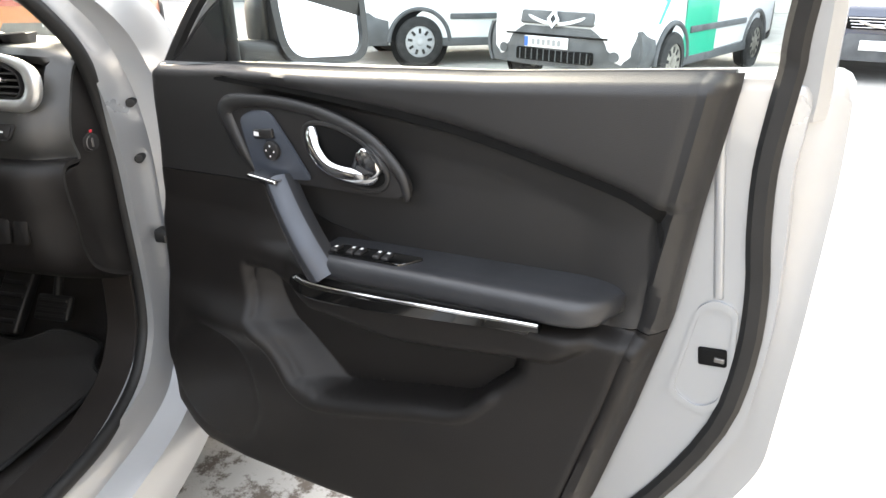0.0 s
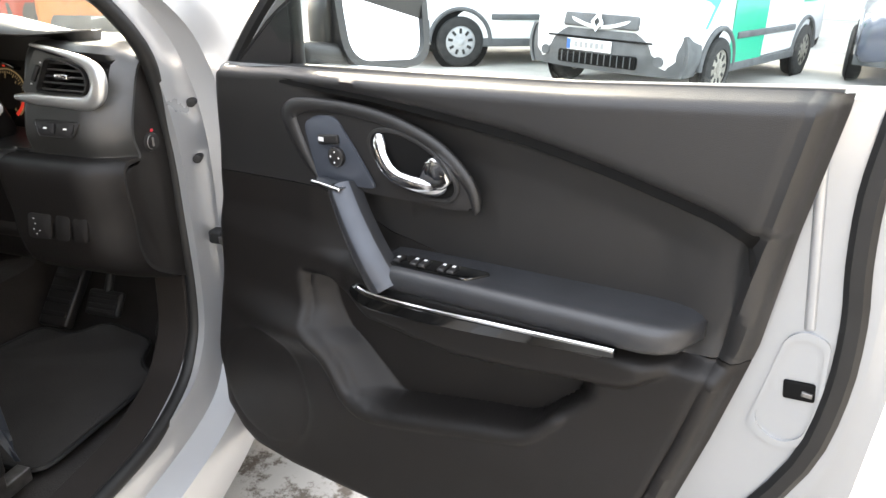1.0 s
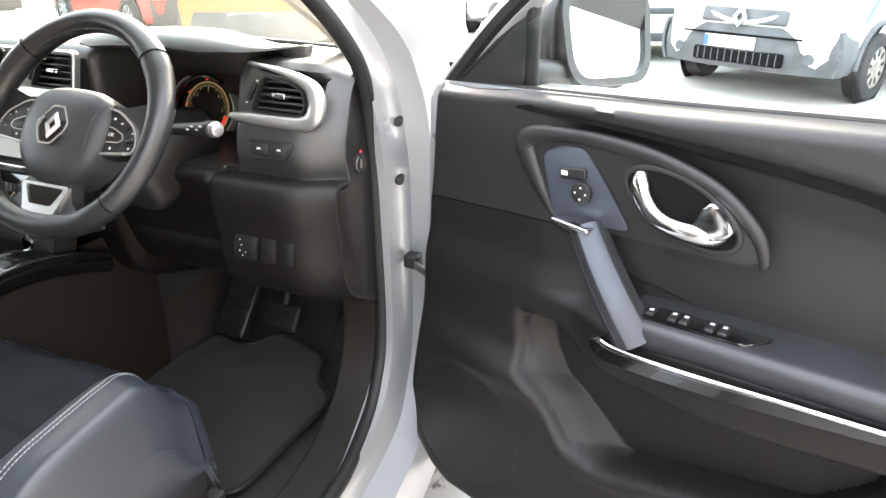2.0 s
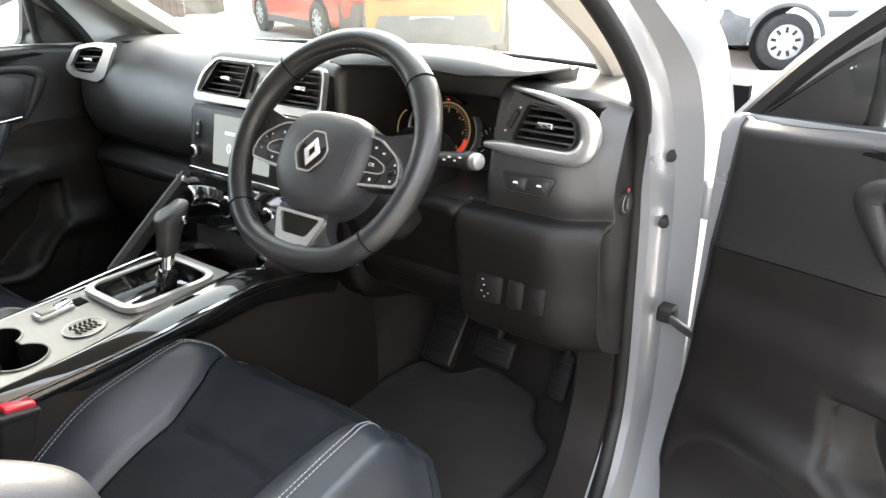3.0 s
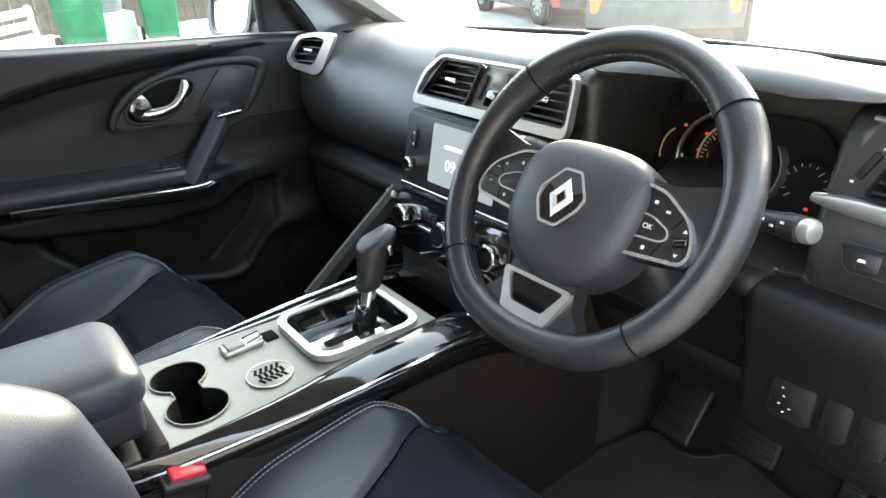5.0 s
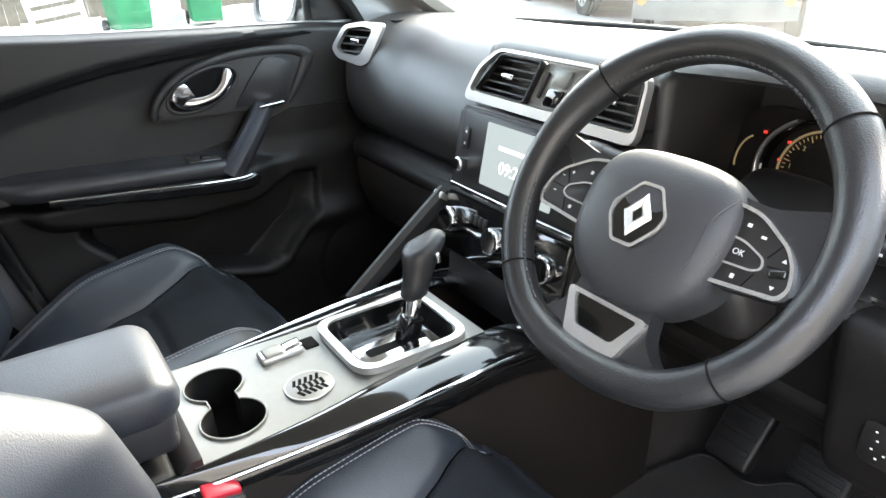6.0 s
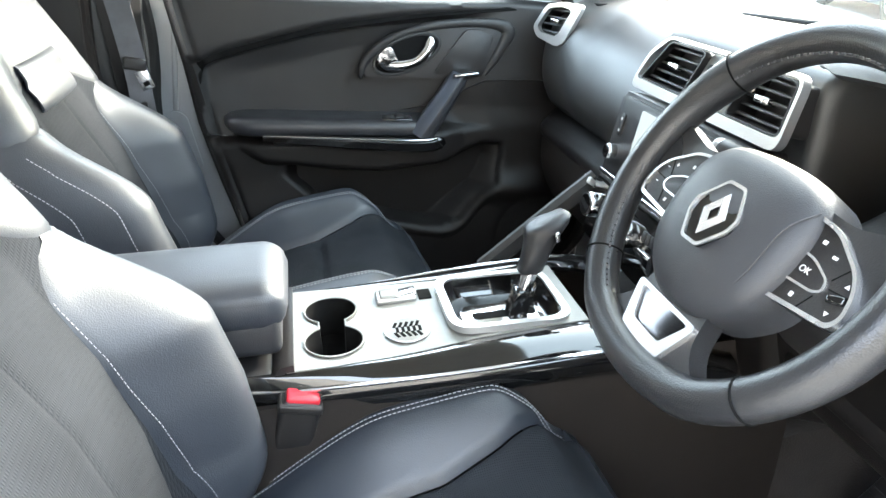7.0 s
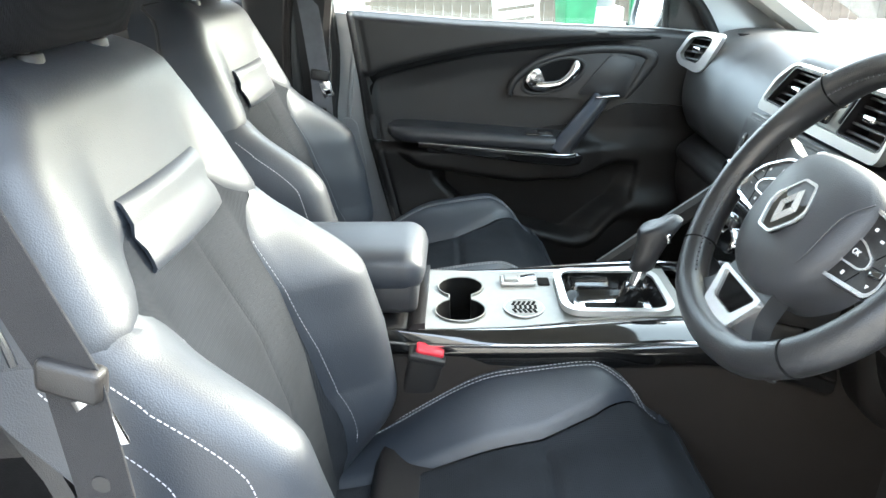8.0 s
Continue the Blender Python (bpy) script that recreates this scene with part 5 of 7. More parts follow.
for ad in (42, 138, 221, 318):
    a = radians(ad)
    c = W(1.03 * 0.1665 * math.cos(a), max(0.1665 * math.sin(a), -0.145 + (0.1665 * math.sin(a) + 0.145) * 0.72) if math.sin(a) < -0.83 else 0.1665 * math.sin(a), 0.006)
    rad = (c - WC).normalized()
    k = 1.012 + 0.14 * (math.exp(-((ad - 38) / 16) ** 2) + math.exp(-((ad - 142) / 16) ** 2))
    sweep("rim_seam", np.array([c + rad * 0.0182 * k * math.cos(t) + Vector(zup) * 0.0188 * k * math.sin(t) for t in np.linspace(0, 2 * math.pi, 20, endpoint=False)]), circle_profile(0.0010, 6), M_VOID, wheel, "seam across the rim", closed=True, up=np.array(M_W.to_3x3() @ Vector((-math.sin(a), math.cos(a), 0))))
inner = []
for ad in np.linspace(42, 138, 46):
    a = radians(ad)
    inner.append(W((1.03 * 0.1665 - 0.0172) * math.cos(a), (0.1665 - 0.0172) * math.sin(a), 0.0165))
stitches("rim_stitching", np.array(inner), wheel, 0.0066, 0.0044, 0.0013, up=zup, mat=M_THREAD_GREY)
inner = [W((1.03 * 0.1665 - 0.0165) * math.cos(radians(ad)), (0.1665 - 0.0165) * math.sin(radians(ad)), 0.0150) for ad in np.linspace(185, 240, 30)]
stitches("rim_stitching", np.array(inner), wheel, 0.0066, 0.0044, 0.0013, up=zup, mat=M_THREAD_GREY)
# airbag boss: a domed shield
bo = np.array(curve_points([(0, 0.073), (0.050, 0.068), (0.075, 0.048), (0.082, 0.012), (0.074, -0.030), (0.050, -0.058), (0.026, -0.070), (0, -0.072), (-0.026, -0.070), (-0.050, -0.058), (-0.074, -0.030), (-0.082, 0.012), (-0.075, 0.048), (-0.050, 0.068)], 5, closed=True))
rows = [[W(x * 1.05 * k, y * 1.06 * k - 0.022, z) for x, y in bo] for k, z in ((0.97, -0.040), (1.0, -0.012), (1.0, 0.000), (0.97, 0.010), (0.90, 0.0175), (0.75, 0.0235), (0.5, 0.028), (0.25, 0.0298), (0.05, 0.030))]
kk = len(bo)
mesh("airbag_cover", np.array(rows).reshape(-1, 3), grid_faces(len(rows), kk, False, True) + [tuple(range(kk)), tuple(range((len(rows) - 1) * kk, len(rows) * kk))], M_BOSS, wheel, "domed black airbag cover", sharp=60)
hexo = rounded([(0.0118, 0.0315), (0.0312, 0.005), (0.0292, -0.008), (0.0120, -0.0315), (-0.0120, -0.0315), (-0.0292, -0.008), (-0.0312, 0.005), (-0.0118, 0.0315)], 0.004, 3)
hexi = [(x * 0.90, y * 0.90) for x, y in hexo]
M_EM = M_W @ pose(0, -0.0135, 0.0285, -7, 0, 0)
em = slab("emblem_plate", hexo, M_EM, 0.0022, M_PIANO, wheel, "black emblem plate")
ring("emblem_rim", hexo, hexi, M_EM @ pose(0, 0, 0.0005), 0.0035, M_BRIGHT, em, "bright rim of the emblem")
bm = bmesh.new()
do = [(0, 0.0235), (0.0165, 0), (0, -0.0235), (-0.0165, 0)]
for k, z in ((1.0, 0.002), (0.66, 0.0062), (0.34, 0.0030)):
    for x, y in do:
        bm.verts.new((x * k, y * k, z))
bm.verts.ensure_lookup_table()
for r in range(2):
    for i in range(4):
        bm.faces.new([bm.verts[r * 4 + i], bm.verts[r * 4 + (i + 1) % 4], bm.verts[r * 4 + 4 + (i + 1) % 4], bm.verts[r * 4 + 4 + i]])
bm.transform(M_EM)
part("emblem_shape", bm, M_BRIGHT, em, "plain bright faceted diamond shape", sharp=5)
# faint panel line and pressed mark on the cover
sweep("cover_line", np.array([W(x, y, z) for x, y, z in curve_points([(0.078, 0.030, 0.0165), (0.066, 0.005, 0.0235), (0.064, -0.035, 0.0235), (0.050, -0.075, 0.0165)], 6)]), circle_profile(0.0007, 6), M_RIM, wheel, "fine line on the airbag cover")


def spoke(name, pts, z, d, mat, label, bevel=0.003):
    return slab(name, rounded(pts, 0.010, 5), M_W @ pose(0, 0, z), d, mat, wheel, label, bevel, 3)


for s in (1, -1):
    o = (lambda P: P if s > 0 else [(-x, y) for x, y in P][::-1])
    spoke("side_spoke", o([(0.055, 0.038), (0.10, 0.034), (0.168, 0.052), (0.170, -0.010), (0.135, -0.036), (0.06, -0.046)]), -0.022, 0.024, M_RIM, "black side spoke", 0.008)
    pod = spoke("button_pod", o([(0.062, 0.0285), (0.096, 0.0245), (0.1285, 0.0055), (0.1385, -0.008), (0.1425, -0.024), (0.138, -0.0325), (0.062, -0.040)]), 0.0015, 0.0055, M_PLASTIC_HARD, "black button pod", 0.002)
    oo = rounded(o([(0.062, 0.0320), (0.097, 0.0275), (0.1305, 0.0075), (0.1415, -0.007), (0.1460, -0.0245), (0.141, -0.0360), (0.062, -0.0440)]), 0.010, 5)
    ii = rounded(o([(0.062, 0.0285), (0.096, 0.0245), (0.1285, 0.0055), (0.1385, -0.008), (0.1425, -0.024), (0.138, -0.0325), (0.062, -0.0405)]), 0.010, 5)
    ring("pod_frame", oo, ii, M_W @ pose(0, 0, 0.001), 0.0085, M_BRIGHT, pod, "satin metal frame of the button pod")
    o2 = rounded(o([(0.066, 0.0035), (0.094, 0.0015), (0.1150, -0.0075), (0.1180, -0.0165), (0.110, -0.0215), (0.066, -0.0235)]), 0.007, 5)
    i2 = rounded(o([(0.066, 0.0015), (0.0935, -0.0005), (0.1130, -0.0085), (0.1155, -0.0160), (0.109, -0.0195), (0.066, -0.0215)]), 0.007, 5)
    ring("inner_button_line", o2, i2, M_W @ pose(0, 0, 0.0065), 0.0022, M_BRIGHT, pod, "thin metal line round the buttons")
    slab("ok_button", i2, M_W @ pose(0, 0, 0.0060), 0.0018, M_PLASTIC_HARD, pod, "black centre button", 0.0006)
    for a, b in (((0.119, -0.012), (0.140, -0.010)), ((0.112, -0.022), (0.106, -0.037)), ((0.116, -0.006), (0.124, 0.008))):
        rod("button_gap", M_W @ Vector((s * a[0], a[1], 0.0070)), M_W @ Vector((s * b[0], b[1], 0.0070)), 0.0006, M_VOID, pod, "gap between the buttons", n=6)
    if s > 0:
        mark("OK", M_W @ pose(0.092, -0.010, 0.0080), 0.0075, M_WHITE_MARK, pod, "button_mark")
        rbox("thumb_roller", (0.007, 0.015, 0.006), M_W @ pose(0.1305, -0.0155, 0.0075, 0, 0, -72), M_PIANO, pod, "ribbed black thumb roller", 0.002)
        for y, up in ((-0.004, 1), (-0.027, -1)):
            slab("button_mark", [(0.1305 - 0.0022, y - 0.0012 * up), (0.1305 + 0.0022, y - 0.0012 * up), (0.1305, y + 0.0022 * up)][::up], M_W @ pose(0, 0, 0.0071), 0.0004, M_WHITE_MARK, pod, "white arrow marking")
    for x, y, w, h in (((0.090, 0.0145, 0.0020, 0.0016), (0.106, 0.0085, 0.0024, 0.0012), (0.096, -0.030, 0.0018, 0.0020)) if s > 0 else
                       ((0.127, 0.000, 0.0018, 0.0005), (0.116, 0.006, 0.0018, 0.0005), (0.092, 0.012, 0.0018, 0.0018), (0.130, -0.018, 0.0018, 0.0005), (0.100, -0.029, 0.0018, 0.0018), (0.116, 0.006, 0.0005, 0.0018))):
        slab("button_mark", rounded([(s * x - w, y - h), (s * x + w, y - h), (s * x + w, y + h), (s * x - w, y + h)], 0.0004, 2), M_W @ pose(0, 0, 0.0071), 0.0004, M_WHITE_MARK, pod, "white button marking")
half_spoke = curve_points([(0.044, -0.072), (0.047, -0.096), (0.054, -0.116), (0.072, -0.131), (0.100, -0.136), (0.106, -0.146), (0.060, -0.160)], 6)
slab("lower_spoke", [tuple(p) for p in half_spoke] + [(-x, y) for x, y in half_spoke[::-1]], M_W @ pose(0, 0, -0.016), 0.022, M_RIM, wheel, "black leather lower spoke", 0.007, 3)
tri_o = rounded([(-0.050, -0.098), (0.050, -0.098), (0.030, -0.148), (-0.030, -0.148)], 0.008, 5)
tri_i = rounded([(-0.040, -0.1025), (0.040, -0.1025), (0.023, -0.131), (-0.023, -0.131)], 0.005, 5)
ring("spoke_bezel", tri_o, tri_i, M_W @ pose(0, 0, 0.004), 0.008, M_BRIGHT, wheel, "bright bezel of the lower spoke")
slab("spoke_insert", tri_i, M_W @ pose(0, 0, 0.004), 0.005, M_PIANO, wheel, "glossy black insert")
# stalks
st = thing("column_stalk", (0.52, 0.11, 1.08), "black light stalk with white markings and a pale tip", "stalk", "column stalks")
a, b = Vector((0.455, 0.125, 1.072)), Vector((0.552, 0.106, 1.085))
rod("lever", a, b, 0.0085, M_PLASTIC_HARD, st, "black stalk lever", r2=0.012, n=20)
rod("collar", b, b + (b - a).normalized() * 0.020, 0.0135, M_PLASTIC_HARD, st, "black rotating collar", n=24, bevel=0.002)
rod("tip", b + (b - a).normalized() * 0.019, b + (b - a).normalized() * 0.034, 0.0125, M_SATIN, st, "pale rounded stalk tip", n=24, bevel=0.005)
for k in range(4):
    rbox("marking", (0.0035, 0.002, 0.0022), pose(0.523 + 0.011 * k, 0.099 - 0.002 * k, 1.085 + 0.0015 * k + (0.003 if k % 2 else -0.002), -10, 0, 0), M_WHITE_MARK, st, "white marking", 0.0)
st = thing("column_stalk", (0.22, 0.11, 1.09), "black wiper stalk with white markings and a pale tip", "stalk", "column stalks")
a, b = Vector((0.30, 0.125, 1.078)), Vector((0.215, 0.105, 1.090))
rod("lever", a, b, 0.0085, M_PLASTIC_HARD, st, "black stalk lever", r2=0.014, n=20)
rod("collar", b, b + (b - a).normalized() * 0.020, 0.0145, M_PLASTIC_HARD, st, "black rotating collar", n=24, bevel=0.002)
rod("tip", b + (b - a).normalized() * 0.019, b + (b - a).normalized() * 0.030, 0.0125, M_SATIN, st, "pale rounded stalk tip", n=24, bevel=0.004)
for k in range(4):
    rbox("marking", (0.0035, 0.002, 0.0022), pose(0.215 + 0.010 * k, 0.094 + 0.003 * k, 1.095 - 0.001 * k, -20, 0, 0), M_WHITE_MARK, st, "white marking", 0.0)


# ---- centre console ----
con = thing("centre_console", (0.03, -0.2, 0.42), "centre console with pale trim plate and glossy black sides", "console")


def con_z(y):
    return 0.822 + 0.012 * float(ease(-0.30, 0.0, y))


def half_w(y):
    return float(np.interp(y, [-0.42, -0.36, -0.28, -0.22, -0.17, 0.0, 0.1], [0.104, 0.103, 0.098, 0.092, 0.086, 0.084, 0.08]))


CX = 0.032
ys = np.linspace(-0.50, 0.11, 40)
for s in (1, -1):
    P = np.array([[(CX + s * (0.128 + 0.012 * math.sin(v * math.pi) + 0.012 * v), y, con_z(y) - 0.034 - v * (con_z(y) - 0.034 - 0.42)) for v in np.linspace(0, 1, 10)] for y in np.linspace(-0.62, 0.30, 40)])
    sheet("console_side", P if s < 0 else P[:, ::-1], M_LOWER, con, "brownish black console side", 0.01)
    low = curve_points([(0.104, -0.475, 0.800), (0.118, -0.40, 0.802), (0.132, -0.26, 0.808), (0.140, -0.12, 0.815), (0.142, 0.02, 0.818), (0.150, 0.12, 0.800), (0.150, 0.19, 0.775)], 8)
    P = []
    for w, y, z in low:
        hi, top = half_w(y) - 0.004, con_z(y) - 0.002 - 0.05 * float(ease(0.0, 0.19, y))
        row = [(CX + s * (hi + (w - hi) * v), y, top + (z - top) * v + 0.007 * math.sin(math.pi * v)) for v in np.linspace(0, 1, 8)]
        row += [(CX + s * (w + 0.004), y, z - 0.010), (CX + s * (w + 0.002), y, z - 0.030), (CX + s * (w - 0.012), y, z - 0.048)]
        P.append(row)
    P = np.array(P)
    sheet("gloss_rail", P if s < 0 else P[:, ::-1], M_PIANO, con, "glossy black console rail", 0.006, 60)
    sweep("bright_rail_line", np.array([(CX + s * (w + 0.001), y, z + 0.001) for w, y, z in low[:42]]), rect_profile(0.0055, 0.005, 0.3), M_CHROME, con, "bright metal line along the console")

# top plate with two cup holes, cut as a mesh
CUPS = ((CX - 0.036, -0.352, 0.034), (CX + 0.046, -0.352, 0.036))
bm = bmesh.new()
outer = [(CX - half_w(y), y) for y in np.linspace(-0.415, -0.005, 22)] + [(CX + half_w(y), y) for y in np.linspace(-0.005, -0.415, 22)]
loops = [outer]


def cup_outline(inset):
    """Two round cup holes joined by a short neck."""
    (xa, ya, ra), (xb, yb, rb) = CUPS
    h = 0.017 - inset * 0.4
    pa, pb = math.asin(h / (ra - inset)), math.asin(h / (rb - inset))
    left = [(xa + (ra - inset) * math.cos(t), ya + (ra - inset) * 1.04 * math.sin(t)) for t in np.linspace(pa, 2 * math.pi - pa, 26)]
    return left + [(xb + (rb - inset) * math.cos(t), yb + (rb - inset) * 1.04 * math.sin(t)) for t in np.linspace(math.pi + pb, 3 * math.pi - pb, 26)]


loops.append(cup_outline(0.0))
# shared neck between the two holes
loops.append(rounded([(CX - 0.075, -0.19), (CX + 0.075, -0.19), (CX + 0.078, -0.03), (CX - 0.070, -0.03)], 0.035, 6))
edges = []
for lp in loops:
    vs = [bm.verts.new((x, y, con_z(y))) for x, y in lp]
    edges += [bm.edges.new((vs[i], vs[(i + 1) % len(vs)])) for i in range(len(vs))]
bmesh.ops.triangle_fill(bm, use_beauty=True, use_dissolve=False, edges=edges)
ret = bmesh.ops.extrude_face_region(bm, geom=bm.faces[:])
for v in [g for g in ret["geom"] if isinstance(g, bmesh.types.BMVert)]:
    v.co.z -= 0.008
part("top_plate", bm, M_PLATE, con, "pale champagne trim plate with two cup holes", sharp=30)
rows = [[(x, y, con_z(-0.35) + z) for x, y in cup_outline(i)] for i, z in ((-0.003, 0.0012), (0.0, 0.002), (0.001, -0.003), (0.004, -0.058), (0.012, -0.062))]
k = len(rows[0])
mesh("cup_holder", np.array(rows).reshape(-1, 3), grid_faces(len(rows), k, False, True) + [tuple(range((len(rows) - 1) * k, len(rows) * k))], M_VOID, con, "deep black double cup holder")
for cx, cy, r in CUPS:
    rbox("cup_grip", (0.018, 0.022, 0.030), pose(cx + 0.010, cy - r * 0.82, con_z(cy) - 0.030, 12, 0, 0), M_PIANO, con, "glossy cup grip", 0.004)
rim_line = [(x, y, con_z(-0.35) + 0.002) for x, y in cup_outline(-0.002)]
sweep("cup_rim", np.array(rim_line), circle_profile(0.0014, 6), M_PLATE, con, "raised rim of the cup holes", closed=True)
# switches and round plaque
pb = rbox("brake_switch", (0.030, 0.060, 0.010), pose(CX - 0.050, -0.255, con_z(-0.25) + 0.004), M_SATIN, con, "parking brake switch", 0.004)
rbox("switch_key", (0.024, 0.026, 0.006), pose(CX - 0.050, -0.266, con_z(-0.25) + 0.009), M_PLATE, con, "pale switch key", 0.003)
rbox("switch_key", (0.024, 0.026, 0.006), pose(CX - 0.050, -0.238, con_z(-0.25) + 0.009, 8, 0, 0), M_CHROME, con, "bright switch key", 0.003)
rbox("switch_well", (0.028, 0.020, 0.004), pose(CX - 0.050, -0.212, con_z(-0.21) + 0.001), M_VOID, con, "dark switch recess", 0.002)
pc = Vector((CX + 0.042, -0.252, con_z(-0.25)))
rod("round_plaque", pc + Vector((0, 0, 0.0005)), pc + Vector((0, 0, 0.003)), 0.031, M_PLATE, con, "round plaque with a tread pattern", n=36, bevel=0.001)
sweep("plaque_ring", np.array([pc + Vector((0.031 * math.cos(t), 0.031 * math.sin(t), 0.0025)) for t in np.linspace(0, 2 * math.pi, 40, endpoint=False)]), circle_profile(0.001, 6), M_SATIN, con, "ring of the plaque", closed=True)
for i in range(5):
    for j in (-1, 0, 1):
        rbox("plaque_mark", (0.0125, 0.0042, 0.0012), pose(pc.x + j * 0.0125, pc.y + (i - 2) * 0.0078 + (0.002 if j == 0 else 0), pc.z + 0.0034, 0, 0, 22 * j), M_VOID, con, "dark tread mark", 0.0004)
# gear selector: frame, well, gate, lever
go = rounded([(CX - 0.078, -0.196), (CX + 0.078, -0.196), (CX + 0.082, -0.022), (CX - 0.074, -0.022)], 0.036, 6)
gi = rounded([(CX - 0.068, -0.184), (CX + 0.068, -0.184), (CX + 0.071, -0.032), (CX - 0.064, -0.032)], 0.030, 6)
sel = thing("gear_selector", (CX, -0.10, 0.80), "automatic gear selector with a black leather grip", "gear lever")
ring("selector_frame", go, gi, Matrix.Translation((0, 0, con_z(-0.1) - 0.002)), 0.010, M_SATIN, sel, "satin metal selector frame")
n = len(gi)
c0 = np.array([CX, -0.108])
rows = []
for k, z in ((1.0, 0.004), (0.97, -0.010), (0.86, -0.024), (0.70, -0.028), (0.02, -0.028)):
    rows.append([(*(c0 + (np.array(p) - c0) * k), con_z(-0.1) + z) for p in gi])
mesh("selector_well", np.array(rows).reshape(-1, 3), grid_faces(len(rows), n, False, True), M_PIANO, sel, "glossy black selector well", fix=False)
gate = rounded([(CX - 0.030, -0.165), (CX + 0.036, -0.165), (CX + 0.036, -0.045), (CX - 0.030, -0.045)], 0.02)
slab("gate_plate", gate, Matrix.Translation((0, 0, con_z(-0.1) - 0.026)), 0.004, M_CHROME, sel, "bright gate plate", 0.001)
slab("gate_slot", rounded([(CX - 0.006, -0.150), (CX + 0.012, -0.150), (CX + 0.012, -0.055), (CX - 0.006, -0.055)], 0.006), Matrix.Translation((0, 0, con_z(-0.1) - 0.0235)), 0.0022, M_VOID, sel, "dark gate slot")
rod("lever_stem", (CX + 0.002, -0.085, 0.80), (CX - 0.006, -0.058, 0.885), 0.010, M_CHROME, sel, "bright lever stem", r2=0.011, n=18)
rbox("stem_shroud", (0.026, 0.030, 0.05), pose(CX + 0.002, -0.080, 0.822, -18, 0, 0), M_PIANO, sel, "black stem shroud", 0.006)
secs = []
for t, w, d in ((0.0, 0.012, 0.014), (0.06, 0.016, 0.019), (0.35, 0.0175, 0.021), (0.65, 0.0205, 0.026), (0.85, 0.0235, 0.032), (0.95, 0.022, 0.031), (1.0, 0.014, 0.020)):
    c = Vector((CX - 0.007, -0.060, 0.868)).lerp(Vector((CX - 0.016, -0.030, 0.948)), t)
    secs.append([(c.x + w * math.copysign(abs(math.cos(a)) ** 0.75, math.cos(a)), c.y + d * math.copysign(abs(math.sin(a)) ** 0.75, math.sin(a)) - 0.004, c.z + 0.010 * math.sin(a) * t) for a in np.linspace(0, 2 * math.pi, 20, endpoint=False)])
secs = np.array(secs)
mesh("grip", secs.reshape(-1, 3), grid_faces(len(secs), 20, False, True) + [tuple(range(20)), tuple(range(6 * 20, 7 * 20))], M_LEATHER_B, sel, "black leather selector grip", sharp=60)
rbox("grip_button", (0.012, 0.008, 0.016), pose(CX + 0.008, -0.030, 0.928, 10, 0, 0), M_CHROME, sel, "bright lock button", 0.003)
# rear block under the armrest
rbox("console_rear", (0.20, 0.26, 0.36), pose(CX, -0.56, 0.640), M_PLASTIC_HARD, con, "black rear console block", 0.012)
P = np.array([[(CX + u * 0.105, y, 0.822 - 0.05 * float(ease(-0.415, -0.45, y))) for y in np.linspace(-0.405, -0.46, 6)] for u in np.linspace(-1, 1, 6)])
sheet("console_step", P, M_PLASTIC_HARD, con, "black step behind the cup holders", 0.01)
arm = thing("armrest", (CX, -0.55, 0.80), "padded leather centre armrest", "armrest")
AR = []
for t in np.concatenate([np.linspace(0, 0.12, 10), np.linspace(0.2, 1, 6)]):
    y = -0.405 - t * 0.34
    e = 1.0 if 0.1 < t < 0.95 else (math.sqrt(max(0, 1 - (1 - t / 0.1) ** 2)) if t <= 0.1 else 0.9)
    w, h = 0.084 * (0.72 + 0.28 * e), 0.036 * (0.12 + 0.88 * e)
    AR.append([(CX + w * math.copysign(abs(math.cos(a)) ** 0.45, math.cos(a)), y, 0.897 + h * math.copysign(abs(math.sin(a)) ** 0.6, math.sin(a))) for a in np.linspace(0, 2 * math.pi, 28, endpoint=False)])
AR = np.array(AR)
mesh("pad", AR.reshape(-1, 3), grid_faces(16, 28, False, True) + [tuple(range(28)), tuple(range(15 * 28, 16 * 28))], M_LEATHER, arm, "grey leather armrest pad", sharp=70)
rbox("lid_base", (0.162, 0.33, 0.060), pose(CX, -0.582, 0.862), M_LEATHER_B, arm, "dark armrest base", 0.012)
rbox("lid_catch", (0.030, 0.012, 0.030), pose(CX + 0.03, -0.427, 0.850), M_SATIN, arm, "armrest catch", 0.003)


# ---- seats ----
def seat_back_line(z):
    """The middle of the backrest's front face: how far back it lies at a height."""
    return np.interp(z, [0.62, 0.72, 0.85, 0.94, 1.02, 1.10, 1.20, 1.25, 1.32], [-0.545, -0.556, -0.574, -0.598, -0.636, -0.672, -0.698, -0.712, -0.730])


